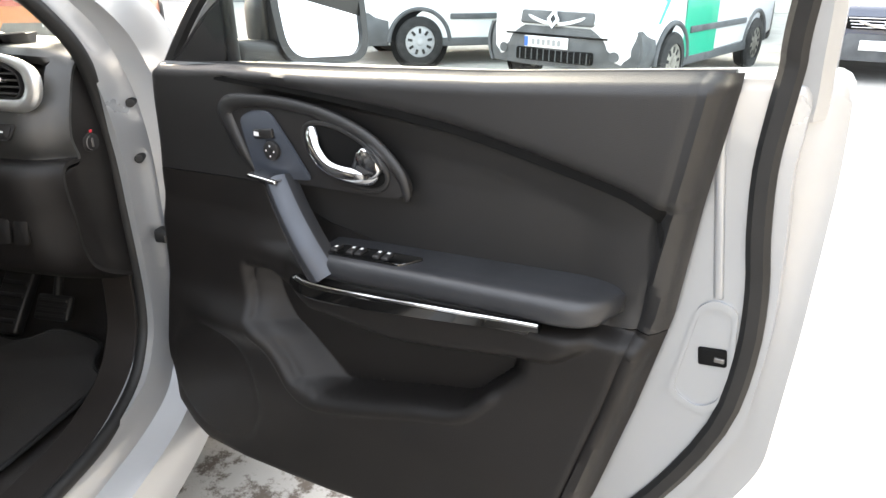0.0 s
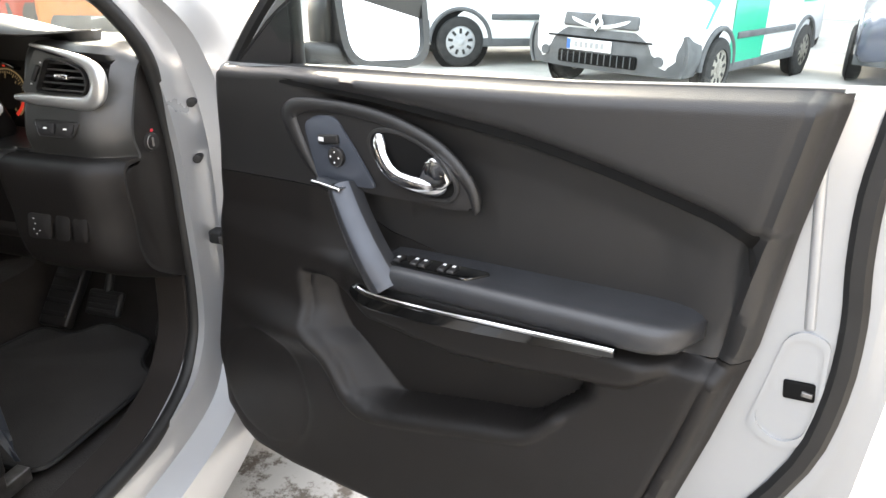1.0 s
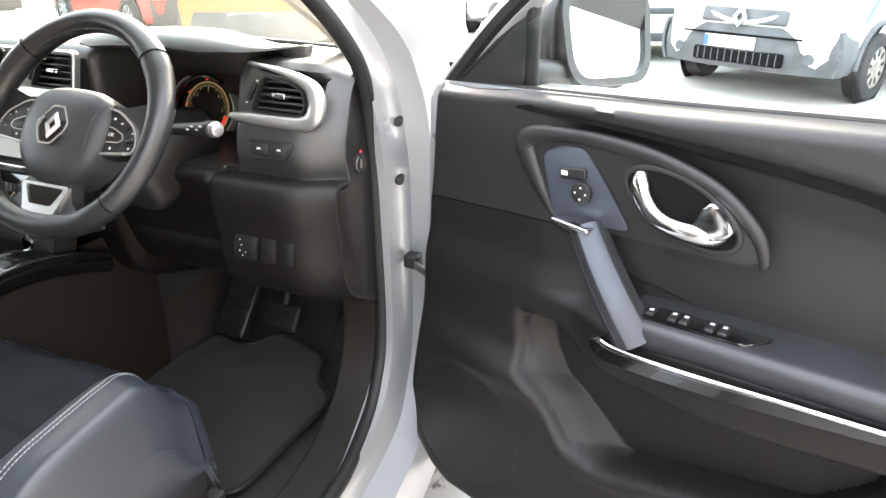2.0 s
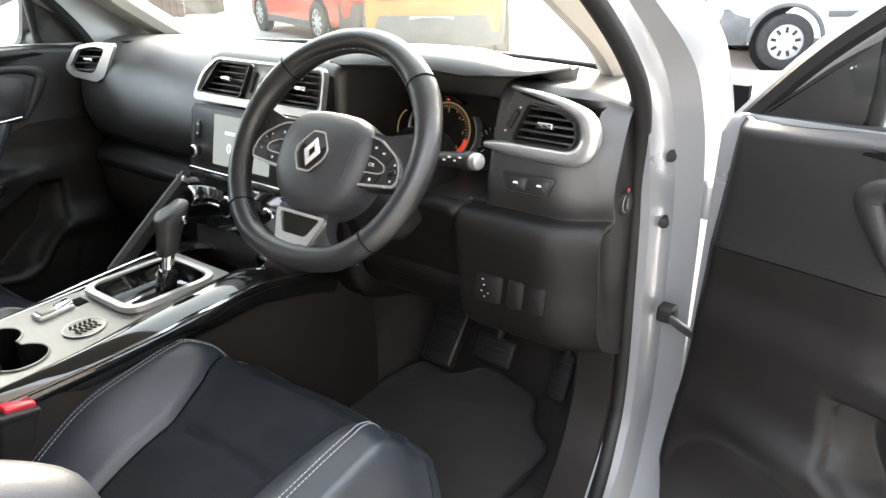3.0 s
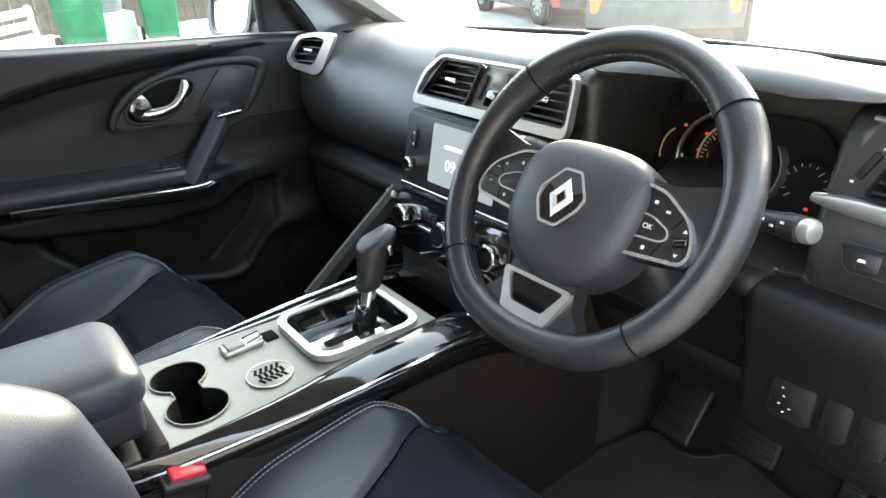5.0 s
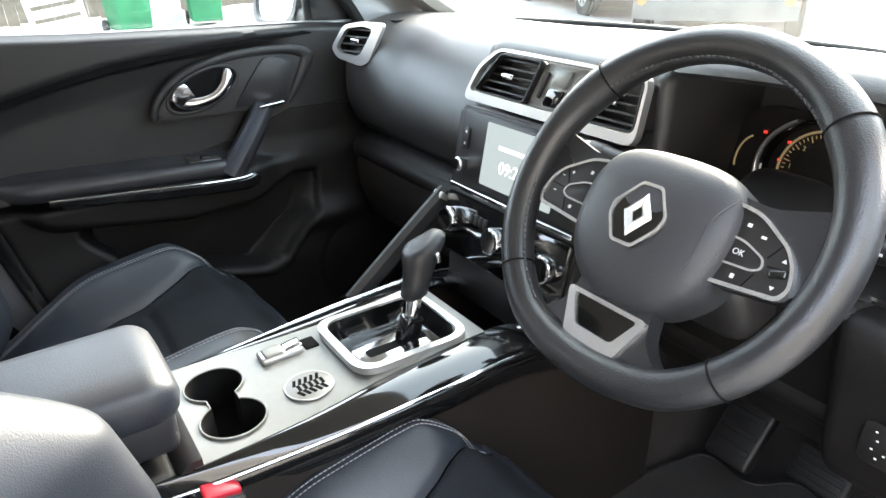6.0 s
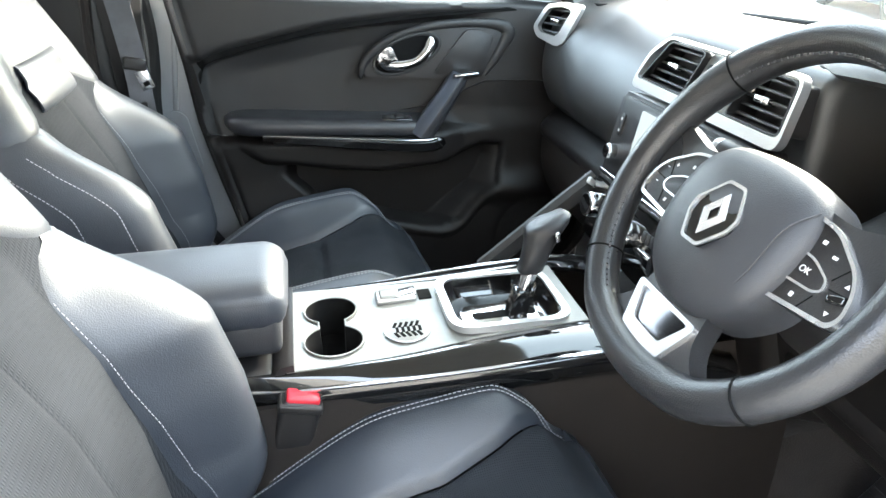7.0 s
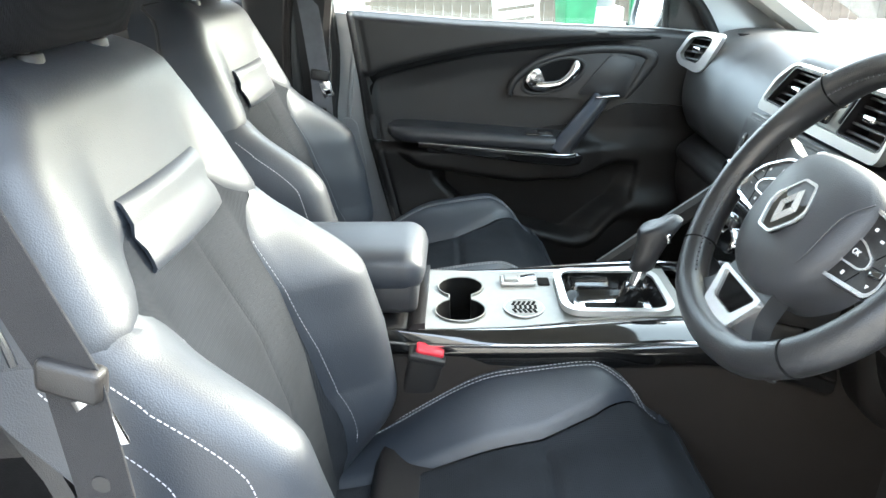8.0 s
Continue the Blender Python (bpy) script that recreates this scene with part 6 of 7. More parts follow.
def build_seat():
    S = thing("front_seat", (0.37, -0.25, 0.42), "front seat in blue-grey leather and charcoal cloth with pale stitching", "seat", "front seats")
    X = 0.37

    def seam(y):
        """Half width of the cloth between the cushion bolsters."""
        return float(np.interp(y, [-0.60, -0.40, -0.24, -0.16, -0.09, 0.0], [0.110, 0.104, 0.112, 0.134, 0.162, 0.195]))

    def cush(x, y):
        """Height of the cushion's top."""
        u = abs(x)
        z = 0.702 + 0.012 * math.cos((y + 0.22) * 5) - 0.045 * float(ease(-0.10, -0.02, y)) ** 1.0
        z += 0.028 * float(ease(-0.40, -0.12, y)) - 0.016
        z += 0.062 * float(ease(0.085, 0.195, u)) * (1 - 0.65 * float(ease(-0.15, -0.04, y))) * float(ease(-0.56, -0.30, y))
        z -= 0.050 * float(ease(-0.28, -0.55, y))
        z -= 0.10 * float(ease(0.225, 0.268, u)) ** 2
        z -= 0.010 * math.exp(-((y + 0.232 + 0.35 * x * x) / 0.008) ** 2) * (1 - float(ease(0.09, 0.11, u)))
        z -= 0.010 * math.exp(-((u - seam(y)) / 0.006) ** 2)
        return z

    def strip(name, x0, x1, y0, y1, mat, label, nx=24, ny=60):
        P = []
        for v in np.linspace(0, 1, ny):
            row = []
            for u in np.linspace(0, 1, nx):
                y = y0 + (y1 - y0) * v
                a, b = (f(y) if callable(f) else f for f in (x0, x1))
                x = a + (b - a) * u
                yy = y - 0.05 * (abs(x) / 0.26) ** 2 * float(ease(-0.25, -0.02, y))
                row.append((X + x, yy, cush(x, y)))
            P.append(row)
        return sheet(name, np.array(P)[:, ::-1] , mat, S, label, 0.03, 60)

    strip("cushion_centre", lambda y: -seam(y) + 0.001, lambda y: seam(y) - 0.001, -0.60, -0.022, M_CLOTH, "charcoal cloth cushion centre", 36, 90)
    for s in (1, -1):
        o = (lambda a, b: (a, b)) if s > 0 else (lambda a, b: (b, a))
        f1, f2 = (lambda y: s * (seam(y) + 0.001)), (lambda y: s * 0.265)
        strip("cushion_bolster", *((f1, f2) if s > 0 else (f2, f1)), -0.58, -0.030, M_LEATHER, "blue-grey leather cushion bolster", 30, 70)
        for off in (0.0, 0.008):
            pts = []
            for y in np.linspace(-0.50, -0.045, 80):
                x = s * (0.190 + off - 0.022 * float(ease(-0.16, -0.06, y)))
                yy = y - 0.05 * (abs(x) / 0.26) ** 2 * float(ease(-0.25, -0.02, y))
                pts.append((X + x, yy, cush(x, y) + 0.0024))
            stitches("cushion_stitching", np.array(pts), S, 0.0062, 0.0042, 0.0008)
    for s in (1, -1):
        P = []
        for y in np.linspace(-0.58, -0.030, 40):
            yy = y - 0.05 * (0.265 / 0.26) ** 2 * float(ease(-0.25, -0.02, y))
            z = cush(0.265, y)
            P.append([(X + s * (0.265 + 0.006 * math.sin(math.pi * v)), yy, z + (0.590 - z) * v) for v in np.linspace(0, 1, 7)])
        P = np.array(P)
        sheet("cushion_side", P if s < 0 else P[:, ::-1], M_LEATHER, S, "blue-grey leather cushion side", 0.012, 60)
    # front drop of the cushion
    P = []
    for u in np.linspace(-1, 1, 40):
        x = u * 0.262
        yy = -0.022 - 0.05 * (abs(x) / 0.26) ** 2
        z = cush(x, -0.022)
        P.append([(X + x, yy - 0.002, z), (X + x * 1.0, yy + 0.012, z - 0.012), (X + x, yy + 0.016, z - 0.035), (X + x, yy + 0.010, z - 0.075), (X + x * 0.98, yy - 0.01, 0.60)])
    sheet("cushion_front", np.array(P), M_LEATHER, S, "blue-grey leather cushion front", 0.012, 60)
    rbox("seat_base", (0.48, 0.42, 0.17), pose(X, -0.27, 0.585), M_PLASTIC_HARD, S, "black seat base", 0.03)
    for s in (1, -1):
        rbox("side_valance", (0.022, 0.44, 0.08), pose(X + s * 0.252, -0.30, 0.560), M_PLASTIC, S, "black seat side valance", 0.008)
        rbox("seat_rail", (0.03, 0.5, 0.03), pose(X + s * 0.2, -0.25, 0.445), M_STEEL, S, "steel seat rail", 0.004)
        rbox("rail_foot", (0.03, 0.06, 0.07), pose(X + s * 0.2, -0.08, 0.48), M_STEEL, S, "steel seat foot", 0.004)

    # backrest
    def half(z):
        return np.interp(z, [0.68, 0.78, 0.90, 1.00, 1.06, 1.12, 1.18, 1.225, 1.25], [0.205, 0.226, 0.230, 0.226, 0.216, 0.204, 0.184, 0.150, 0.105])

    def neck(z):
        return np.interp(z, [0.68, 0.80, 0.95, 1.00, 1.020, 1.040, 1.054, 1.066, 1.085, 1.118], [0.145, 0.140, 0.130, 0.130, 0.140, 0.158, 0.172, 0.172, 0.172, 0.172])

    def shoulder(x):
        """The lower edge of the upper leather: high at the neck, drooping to the shoulders."""
        return float(np.interp(abs(x), [0.0, 0.080, 0.095, 0.165, 0.185, 0.23], [1.112, 1.112, 1.106, 1.056, 1.046, 1.040]))

    def back(x, z):
        h = half(z)
        u = abs(x) / h
        y = seat_back_line(z)
        y += (0.082 * float(ease(1.05, 0.93, z)) + 0.022 * float(ease(1.22, 1.08, z))) * float(ease(0.50, 0.84, u)) * float(ease(0.60, 0.76, z))
        y -= (0.10 + 0.05 * float(ease(1.06, 0.94, z))) * float(ease(0.85, 1.0, u)) ** 1.5
        y += 0.012 * math.cos(x * 9) - 0.012
        y -= 0.045 * float(ease(1.205, 1.25, z)) ** 2
        y -= 0.006 * math.exp(-((abs(x) - neck(z)) / 0.005) ** 2) * float(ease(1.05, 1.02, z))
        y -= 0.005 * math.exp(-(x / 0.004) ** 2) * float(ease(1.09, 1.05, z))
        y -= 0.006 * math.exp(-((z - shoulder(x)) / 0.005) ** 2)
        return (X + x, y, z)

    def proud(x, z, d):
        """A point that stands d in front of the backrest's skin."""
        p, q, r = (Vector(back(*k)) for k in ((x, z), (x + 0.001, z), (x, z + 0.001)))
        return tuple(p - (q - p).cross(r - p).normalized() * -d if (q - p).cross(r - p).y > 0 else p - (q - p).cross(r - p).normalized() * d)

    P = []
    for u in np.linspace(-1, 1, 81):
        low = shoulder(u * 0.215) + 0.001
        P.append([back(u * half(z) * 0.999, z) for z in low + (1.25 - low) * np.linspace(0, 1, 44)])
    sheet("backrest_top", np.array(P), M_LEATHER, S, "grey leather upper backrest", 0.025, 60)
    P = []
    for w in np.linspace(-1, 1, 61):
        top = shoulder(w * 0.172) - 0.001
        P.append([back(w * (neck(z) - 0.001), z) for z in 0.62 + (top - 0.62) * np.linspace(0, 1, 80)])
    sheet("backrest_centre", np.array(P), M_CLOTH, S, "charcoal cloth backrest centre", 0.023, 60)
    # dark piping along the edge of the upper leather
    edge = [(-0.94 * half(z), z) for z in np.linspace(1.05, 1.236, 14)]
    edge += [(x, 1.240) for x in np.linspace(-0.10, 0.10, 8)] + [(-x, z) for x, z in reversed(edge)]
    sweep("piping", curve_points([proud(x, z, 0.0255) for x, z in edge], 3), circle_profile(0.0032, 8), M_LEATHER_B, S, "dark piping round the upper backrest", up=(0, 1, 0.2))
    for s in (1, -1):
        P = []
        for w in np.linspace(0, 1, 34):
            top = shoulder(0.174 + (0.215 - 0.174) * w) - 0.001
            P.append([back(s * (neck(z) + 0.001 + (half(z) - neck(z) - 0.001) * w), z) for z in 0.64 + (top - 0.64) * np.linspace(0, 1, 70)])
        P = np.array(P)
        sheet("backrest_bolster", P if s > 0 else P[::-1], M_LEATHER, S, "blue-grey leather backrest bolster", 0.025, 60)
        stitches("seam_stitching", np.array([proud(s * (neck(z) + 0.007), z, 0.0256) for z in np.linspace(0.70, 1.0, 60)]), S, 0.0062, 0.0040, 0.0004, up=(0, 1, 0))
        for off in (0.0, 0.009):
            pts = []
            for z in np.linspace(0.72, 1.025, 70):
                pts.append(proud(s * (half(z) * 0.90 + off), z, 0.0256))
            stitches("backrest_stitching", np.array(pts), S, 0.0062, 0.0042, 0.0007, up=(0, 1, 0))
    # leather tab at the neck of the cloth
    tab = []
    for u in np.linspace(-1, 1, 18):
        row = []
        for a in np.linspace(0, math.pi, 9):
            x = u * (0.100 - 0.006 * abs(u))
            _, yb, zb = back(x, 1.103 + 0.033 * math.cos(a))
            row.append((X + x, yb + 0.024 + 0.009 * math.sin(a) ** 0.6 * (1 - 0.3 * abs(u) ** 4), zb))
        tab.append(row)
    sheet("leather_tab", np.array(tab)[:, ::-1], M_LEATHER, S, "grey leather tab at the backrest's neck", 0.004, 60)
    # back shell and sides
    P = np.array([[(X + half(z) * u * 0.97, seat_back_line(z) - 0.085 - 0.035 * (1 - u * u), z) for z in np.linspace(0.62, 1.235, 20)] for u in np.linspace(1, -1, 20)])
    sheet("backrest_shell", P, M_LEATHER_B, S, "black backrest shell", 0.015, 60)
    # headrest
    H = []
    for t in np.linspace(0, 1, 11):
        z = 1.267 + 0.17 * t
        w = 0.146 * math.sin(math.pi * (0.18 + 0.64 * t)) ** 0.4
        d = 0.052 * math.sin(math.pi * (0.14 + 0.72 * t)) ** 0.5
        yc = -0.735 - 0.02 * t
        H.append([(X + w * math.copysign(abs(math.cos(a)) ** 0.5, math.cos(a)), yc + d * math.copysign(abs(math.sin(a)) ** 0.7, math.sin(a)), z) for a in np.linspace(0, 2 * math.pi, 30, endpoint=False)])
    H = np.array(H)
    hr = mesh("headrest", H.reshape(-1, 3), grid_faces(11, 30, False, True) + [tuple(range(30)), tuple(range(10 * 30, 11 * 30))], M_HEAD_CLOTH, S, "black woven headrest", sharp=70)
    for s in (1, -1):
        rod("headrest_post", (X + s * 0.06, -0.73, 1.21), (X + s * 0.06, -0.728, 1.32), 0.006, M_CHROME, hr, "bright headrest post")
        rod("post_sleeve", (X + s * 0.06, -0.73, 1.235), (X + s * 0.06, -0.73, 1.263), 0.015, M_PLASTIC_HARD, hr, "black post sleeve", bevel=0.003)
    return S


seat = build_seat()
seat2 = copy_thing(seat, Matrix.Translation((-0.375, -0.37, 0.42)))

# ---- belts ----
bk = thing("belt_buckle", (0.155, -0.43, 0.60), "seat belt buckle with a red button", "buckle")
MB = pose(0.153, -0.415, 0.735, -14, 4, 0)
rbox("buckle_body", (0.030, 0.052, 0.13), MB, M_PLASTIC_HARD, bk, "black buckle body", 0.008)
rbox("red_button", (0.022, 0.042, 0.014), MB @ pose(0, 0.002, 0.064), M_RED, bk, "red release button", 0.004)
rbox("buckle_rim", (0.033, 0.055, 0.012), MB @ pose(0, 0, 0.056), M_PLASTIC, bk, "black buckle rim", 0.003)
rbox("buckle_stalk", (0.02, 0.035, 0.14), MB @ pose(0, 0, -0.12), M_BELT, bk, "black buckle stalk", 0.004)


def belt_run(s, top, mid, low, mat, label):
    B = thing("seat_belt", (s * 0.68, -0.74, 0.5), label, "seat belt", "front seat belts")
    for a, b, nm in ((top, mid, "upper_webbing"), (mid, low, "lower_webbing")):
        sweep(nm, curve_points([a, tuple((np.array(a) + np.array(b)) / 2 + np.array([0, 0.006, 0])), b], 6), rect_profile(0.0022, 0.046, 0.2), mat, B, "woven belt webbing", up=(0.15 * s, 1, 0.25))
    m = Matrix.Translation(mid) @ Euler((radians(-12), 0, radians(-8 * s))).to_matrix().to_4x4()
    rbox("tongue_cover", (0.018, 0.046, 0.026), m, M_PLASTIC_HARD, B, "black tongue cover", 0.006)
    rbox("tongue", (0.003, 0.026, 0.040), m @ pose(0, 0.020, -0.030, 30, 0, 0), M_CHROME, B, "steel belt tongue", 0.001)
    rbox("tongue_slot", (0.0036, 0.013, 0.010), m @ pose(0, 0.024, -0.037, 30, 0, 0), M_VOID, B, "slot in the tongue", 0.001)
    rod("belt_stop", (mid[0] - 0.004, mid[1] + 0.004, mid[2] - 0.085), (mid[0] + 0.004, mid[1] + 0.004, mid[2] - 0.085), 0.007, M_PLASTIC_HARD, B, "belt stop button")
    return B


belt_run(-1, (-0.655, -0.735, 1.42), (-0.66, -0.690, 1.070), (-0.675, -0.70, 0.60), M_BELT_GREY, "grey seat belt with a steel tongue at the passenger pillar")
belt_run(1, (0.655, -0.735, 1.42), (0.664, -0.606, 1.086), (0.675, -0.60, 0.60), M_BELT, "dark seat belt with a steel tongue beside the driver seat")

# ---- footwell ----
mat_ = thing("floor_mat", (0.36, 0.25, 0.43), "black carpet floor mat with bound edges", "floor mat")
mo = rounded([(0.17, 0.02), (0.58, 0.02), (0.60, 0.33), (0.53, 0.37), (0.50, 0.46), (0.34, 0.50), (0.30, 0.42), (0.20, 0.44), (0.165, 0.30)], 0.04, 5)
slab("carpet", mo, pose(0, 0, 0.418, 3, 0, 0), 0.010, M_MAT, mat_, "black carpet", 0.003)
sweep("binding", np.array([(x, y, 0.425 + y * 0.052) for x, y in mo]), circle_profile(0.006, 6), M_RUBBER, mat_, "bound edge", closed=True)
rbox("crumb", (0.010, 0.007, 0.004), pose(0.30, 0.10, 0.437, 0, 0, 20), M_WHITE_MARK, thing("crumb", (0.30, 0.10, 0.43), "small pale crumb lying on the floor mat", "crumb"), "", 0.002)
for nm, x, y, z, w, h in (("brake_pedal", 0.40, 0.44, 0.545, 0.095, 0.062), ("accelerator_pedal", 0.555, 0.46, 0.525, 0.045, 0.105)):
    P_ = thing(nm, (x, y, z), "black rubber-faced " + nm.replace("_", " ") + " above the carpet", "pedal", "pedals")
    rbox("pad", (w, 0.018, h), pose(x, y, z, -32, 0, 0), M_RUBBER, P_, "ribbed rubber pad", 0.008)
    for k in range(4):
        rbox("pad_rib", (w * 0.8, 0.004, 0.006), pose(x, y, z, -32, 0, 0) @ pose(0, -0.010, (k - 1.5) * h * 0.2), M_PLASTIC_HARD, P_, "raised rib", 0.001)
    rod("pedal_arm", (x, y + 0.01, z + 0.01), (x - 0.01, y + 0.14, z + 0.27), 0.010, M_RUBBER, P_, "dark pedal arm")
foot = thing("foot_rest", (0.235, 0.47, 0.50), "ribbed black foot rest", "foot rest")
rbox("rest_plate", (0.085, 0.03, 0.22), pose(0.245, 0.50, 0.545, -40, 0, 0), M_PLASTIC_HARD, foot, "black plate", 0.008)
for k in range(6):
    rbox("rest_rib", (0.070, 0.006, 0.012), pose(0.245, 0.50, 0.545, -40, 0, 0) @ pose(0, -0.017, (k - 2.5) * 0.032), M_RUBBER, foot, "rubber rib", 0.002)


# ---- the yard ----
M_VAN_WHITE = material("white_van_paint", (0.78, 0.79, 0.80), 0.3, coat=0.6, stain=0.08, stain_scale=3)
M_VAN_GREEN = material("green_van_livery", (0.02, 0.42, 0.26), 0.4, coat=0.4, stain=0.1, stain_scale=5)
M_BUMPER = material("grey_bumper_plastic", (0.10, 0.105, 0.11), 0.7, grain=0.3, stain=0.35, stain_scale=6)
M_TYRE = material("tyre_rubber", (0.025, 0.025, 0.025), 0.85, stain=0.4, stain_scale=20)
M_HUB = material("wheel_cover", (0.42, 0.43, 0.44), 0.45, 0.3, stain=0.2, stain_scale=12)
M_HUB_DIRTY = material("dirty_steel_wheel", (0.30, 0.28, 0.24), 0.7, 0.1, stain=0.45, stain_scale=14)
M_LAMP = material("lamp_lens", (0.72, 0.74, 0.75), 0.12, coat=1.0, stain=0.1, stain_scale=20)
M_DARKGLASS = material("dark_window", (0.03, 0.035, 0.04), 0.06, coat=1.0)
M_NUMBER = material("number_plate_white", (0.78, 0.78, 0.76), 0.5, stain=0.1, stain_scale=20)
M_PLATE_BLUE = material("plate_blue_band", (0.03, 0.12, 0.45), 0.5)
M_ORANGE = material("orange_car_paint", (0.75, 0.20, 0.03), 0.3, coat=0.7, stain=0.08, stain_scale=3)
M_REDCAR = material("red_car_paint", (0.62, 0.07, 0.04), 0.3, coat=0.7, stain=0.08, stain_scale=3)
M_DARKCAR = material("dark_blue_car_paint", (0.05, 0.06, 0.09), 0.25, coat=0.8, stain=0.1, stain_scale=3)
M_TAIL = material("tail_lamp", (0.5, 0.03, 0.02), 0.2, coat=0.8)
M_BIN = material("green_bin_plastic", (0.014, 0.14, 0.055), 0.55, grain=0.3, stain=0.25, stain_scale=4)
M_FENCE = material("weathered_fence_board", (0.14, 0.115, 0.085), 0.85, grain=0.5, grain_scale=60, stain=0.35, stain_scale=3)
M_WALLPAINT = material("pale_render", (0.62, 0.60, 0.55), 0.9, grain=0.4, grain_scale=120, stain=0.25, stain_scale=1.5)
M_SHUTTER = material("grey_shutter_metal", (0.30, 0.31, 0.32), 0.5, 0.4, stain=0.2, stain_scale=3)


def wheel_on(parent, m, r=0.32, w=0.20, hub=None):
    """A road wheel about the pose's x axis: tyre with a bulged wall, rim and cover spokes."""
    n = 40
    prof = [(0.62, -0.5), (0.80, -0.5), (0.95, -0.42), (1.0, -0.25), (1.0, 0.25), (0.95, 0.42), (0.80, 0.5), (0.62, 0.5)]
    verts = [m @ Vector((w * b, r * a * math.cos(t), r * a * math.sin(t))) for t in np.linspace(0, 2 * math.pi, n, endpoint=False) for a, b in prof]
    T = mesh("tyre", verts, grid_faces(n, len(prof), True, True), M_TYRE, parent, "black tyre")
    hubm = hub or M_HUB
    rod("rim", m @ Vector((-w * 0.42, 0, 0)), m @ Vector((w * 0.42, 0, 0)), r * 0.64, hubm, T, "wheel cover", n=36, bevel=0.01)
    for k in range(9):
        a = 2 * math.pi * k / 9
        for sd in (1, -1):
            rbox("cover_slot", (0.012, r * 0.11, r * 0.20), m @ Euler((a, 0, 0)).to_matrix().to_4x4() @ pose(sd * w * 0.42, 0, r * 0.42), M_TYRE, T, "dark slot in the wheel cover", 0.006, 2)
    rod("hub_cap", m @ Vector((-w * 0.46, 0, 0)), m @ Vector((w * 0.46, 0, 0)), r * 0.16, hubm, T, "hub cap", n=20, bevel=0.006)
    return T


def loft_body(name, secs, mat, parent, label):
    """A body shell lofted through sections along its length: each (y, half width low, half width high, z low, z shoulder, z top)."""
    rows = []
    for y, w0, w1, z0, zs, zt in secs:
        half = [(w0 * 0.92, z0), (w0, z0 + 0.10), (w0, (z0 + zs) / 2), (w0 * 0.985, zs - 0.05), (w0 * 0.95, zs), (w1 + (w0 * 0.95 - w1) * 0.3, zs + (zt - zs) * 0.65), (w1, zt - 0.04), (w1 * 0.85, zt)]
        rows.append([(x, y, z) for x, z in half] + [(-x, y, z) for x, z in reversed(half)])
    P = np.array(rows)
    P2 = np.array([curve_points(P[:, k], 4) for k in range(P.shape[1])]).transpose(1, 0, 2)
    n, k = P2.shape[:2]
    return P2, grid_faces(n, k, False, True) + [tuple(range(k)), tuple(range((n - 1) * k, n * k))]


def put(parent, name, data, m, mat, label):
    P, faces = data
    return mesh(name, [m @ Vector(v) for v in P.reshape(-1, 3)], faces, mat, parent, label, sharp=35)


VAN = [(-2.08, 0.60, 0.50, 0.42, 0.75, 0.86), (-2.02, 0.80, 0.60, 0.34, 0.82, 0.98), (-1.85, 0.89, 0.66, 0.28, 0.90, 1.06), (-1.35, 0.91, 0.70, 0.26, 1.00, 1.20), (-1.05, 0.915, 0.72, 0.26, 1.05, 1.32),
       (-0.55, 0.915, 0.70, 0.26, 1.10, 1.72), (-0.1, 0.915, 0.70, 0.26, 1.10, 1.80), (1.0, 0.915, 0.71, 0.28, 1.10, 1.82), (1.95, 0.90, 0.70, 0.32, 1.10, 1.80), (2.08, 0.86, 0.66, 0.38, 1.08, 1.74)]


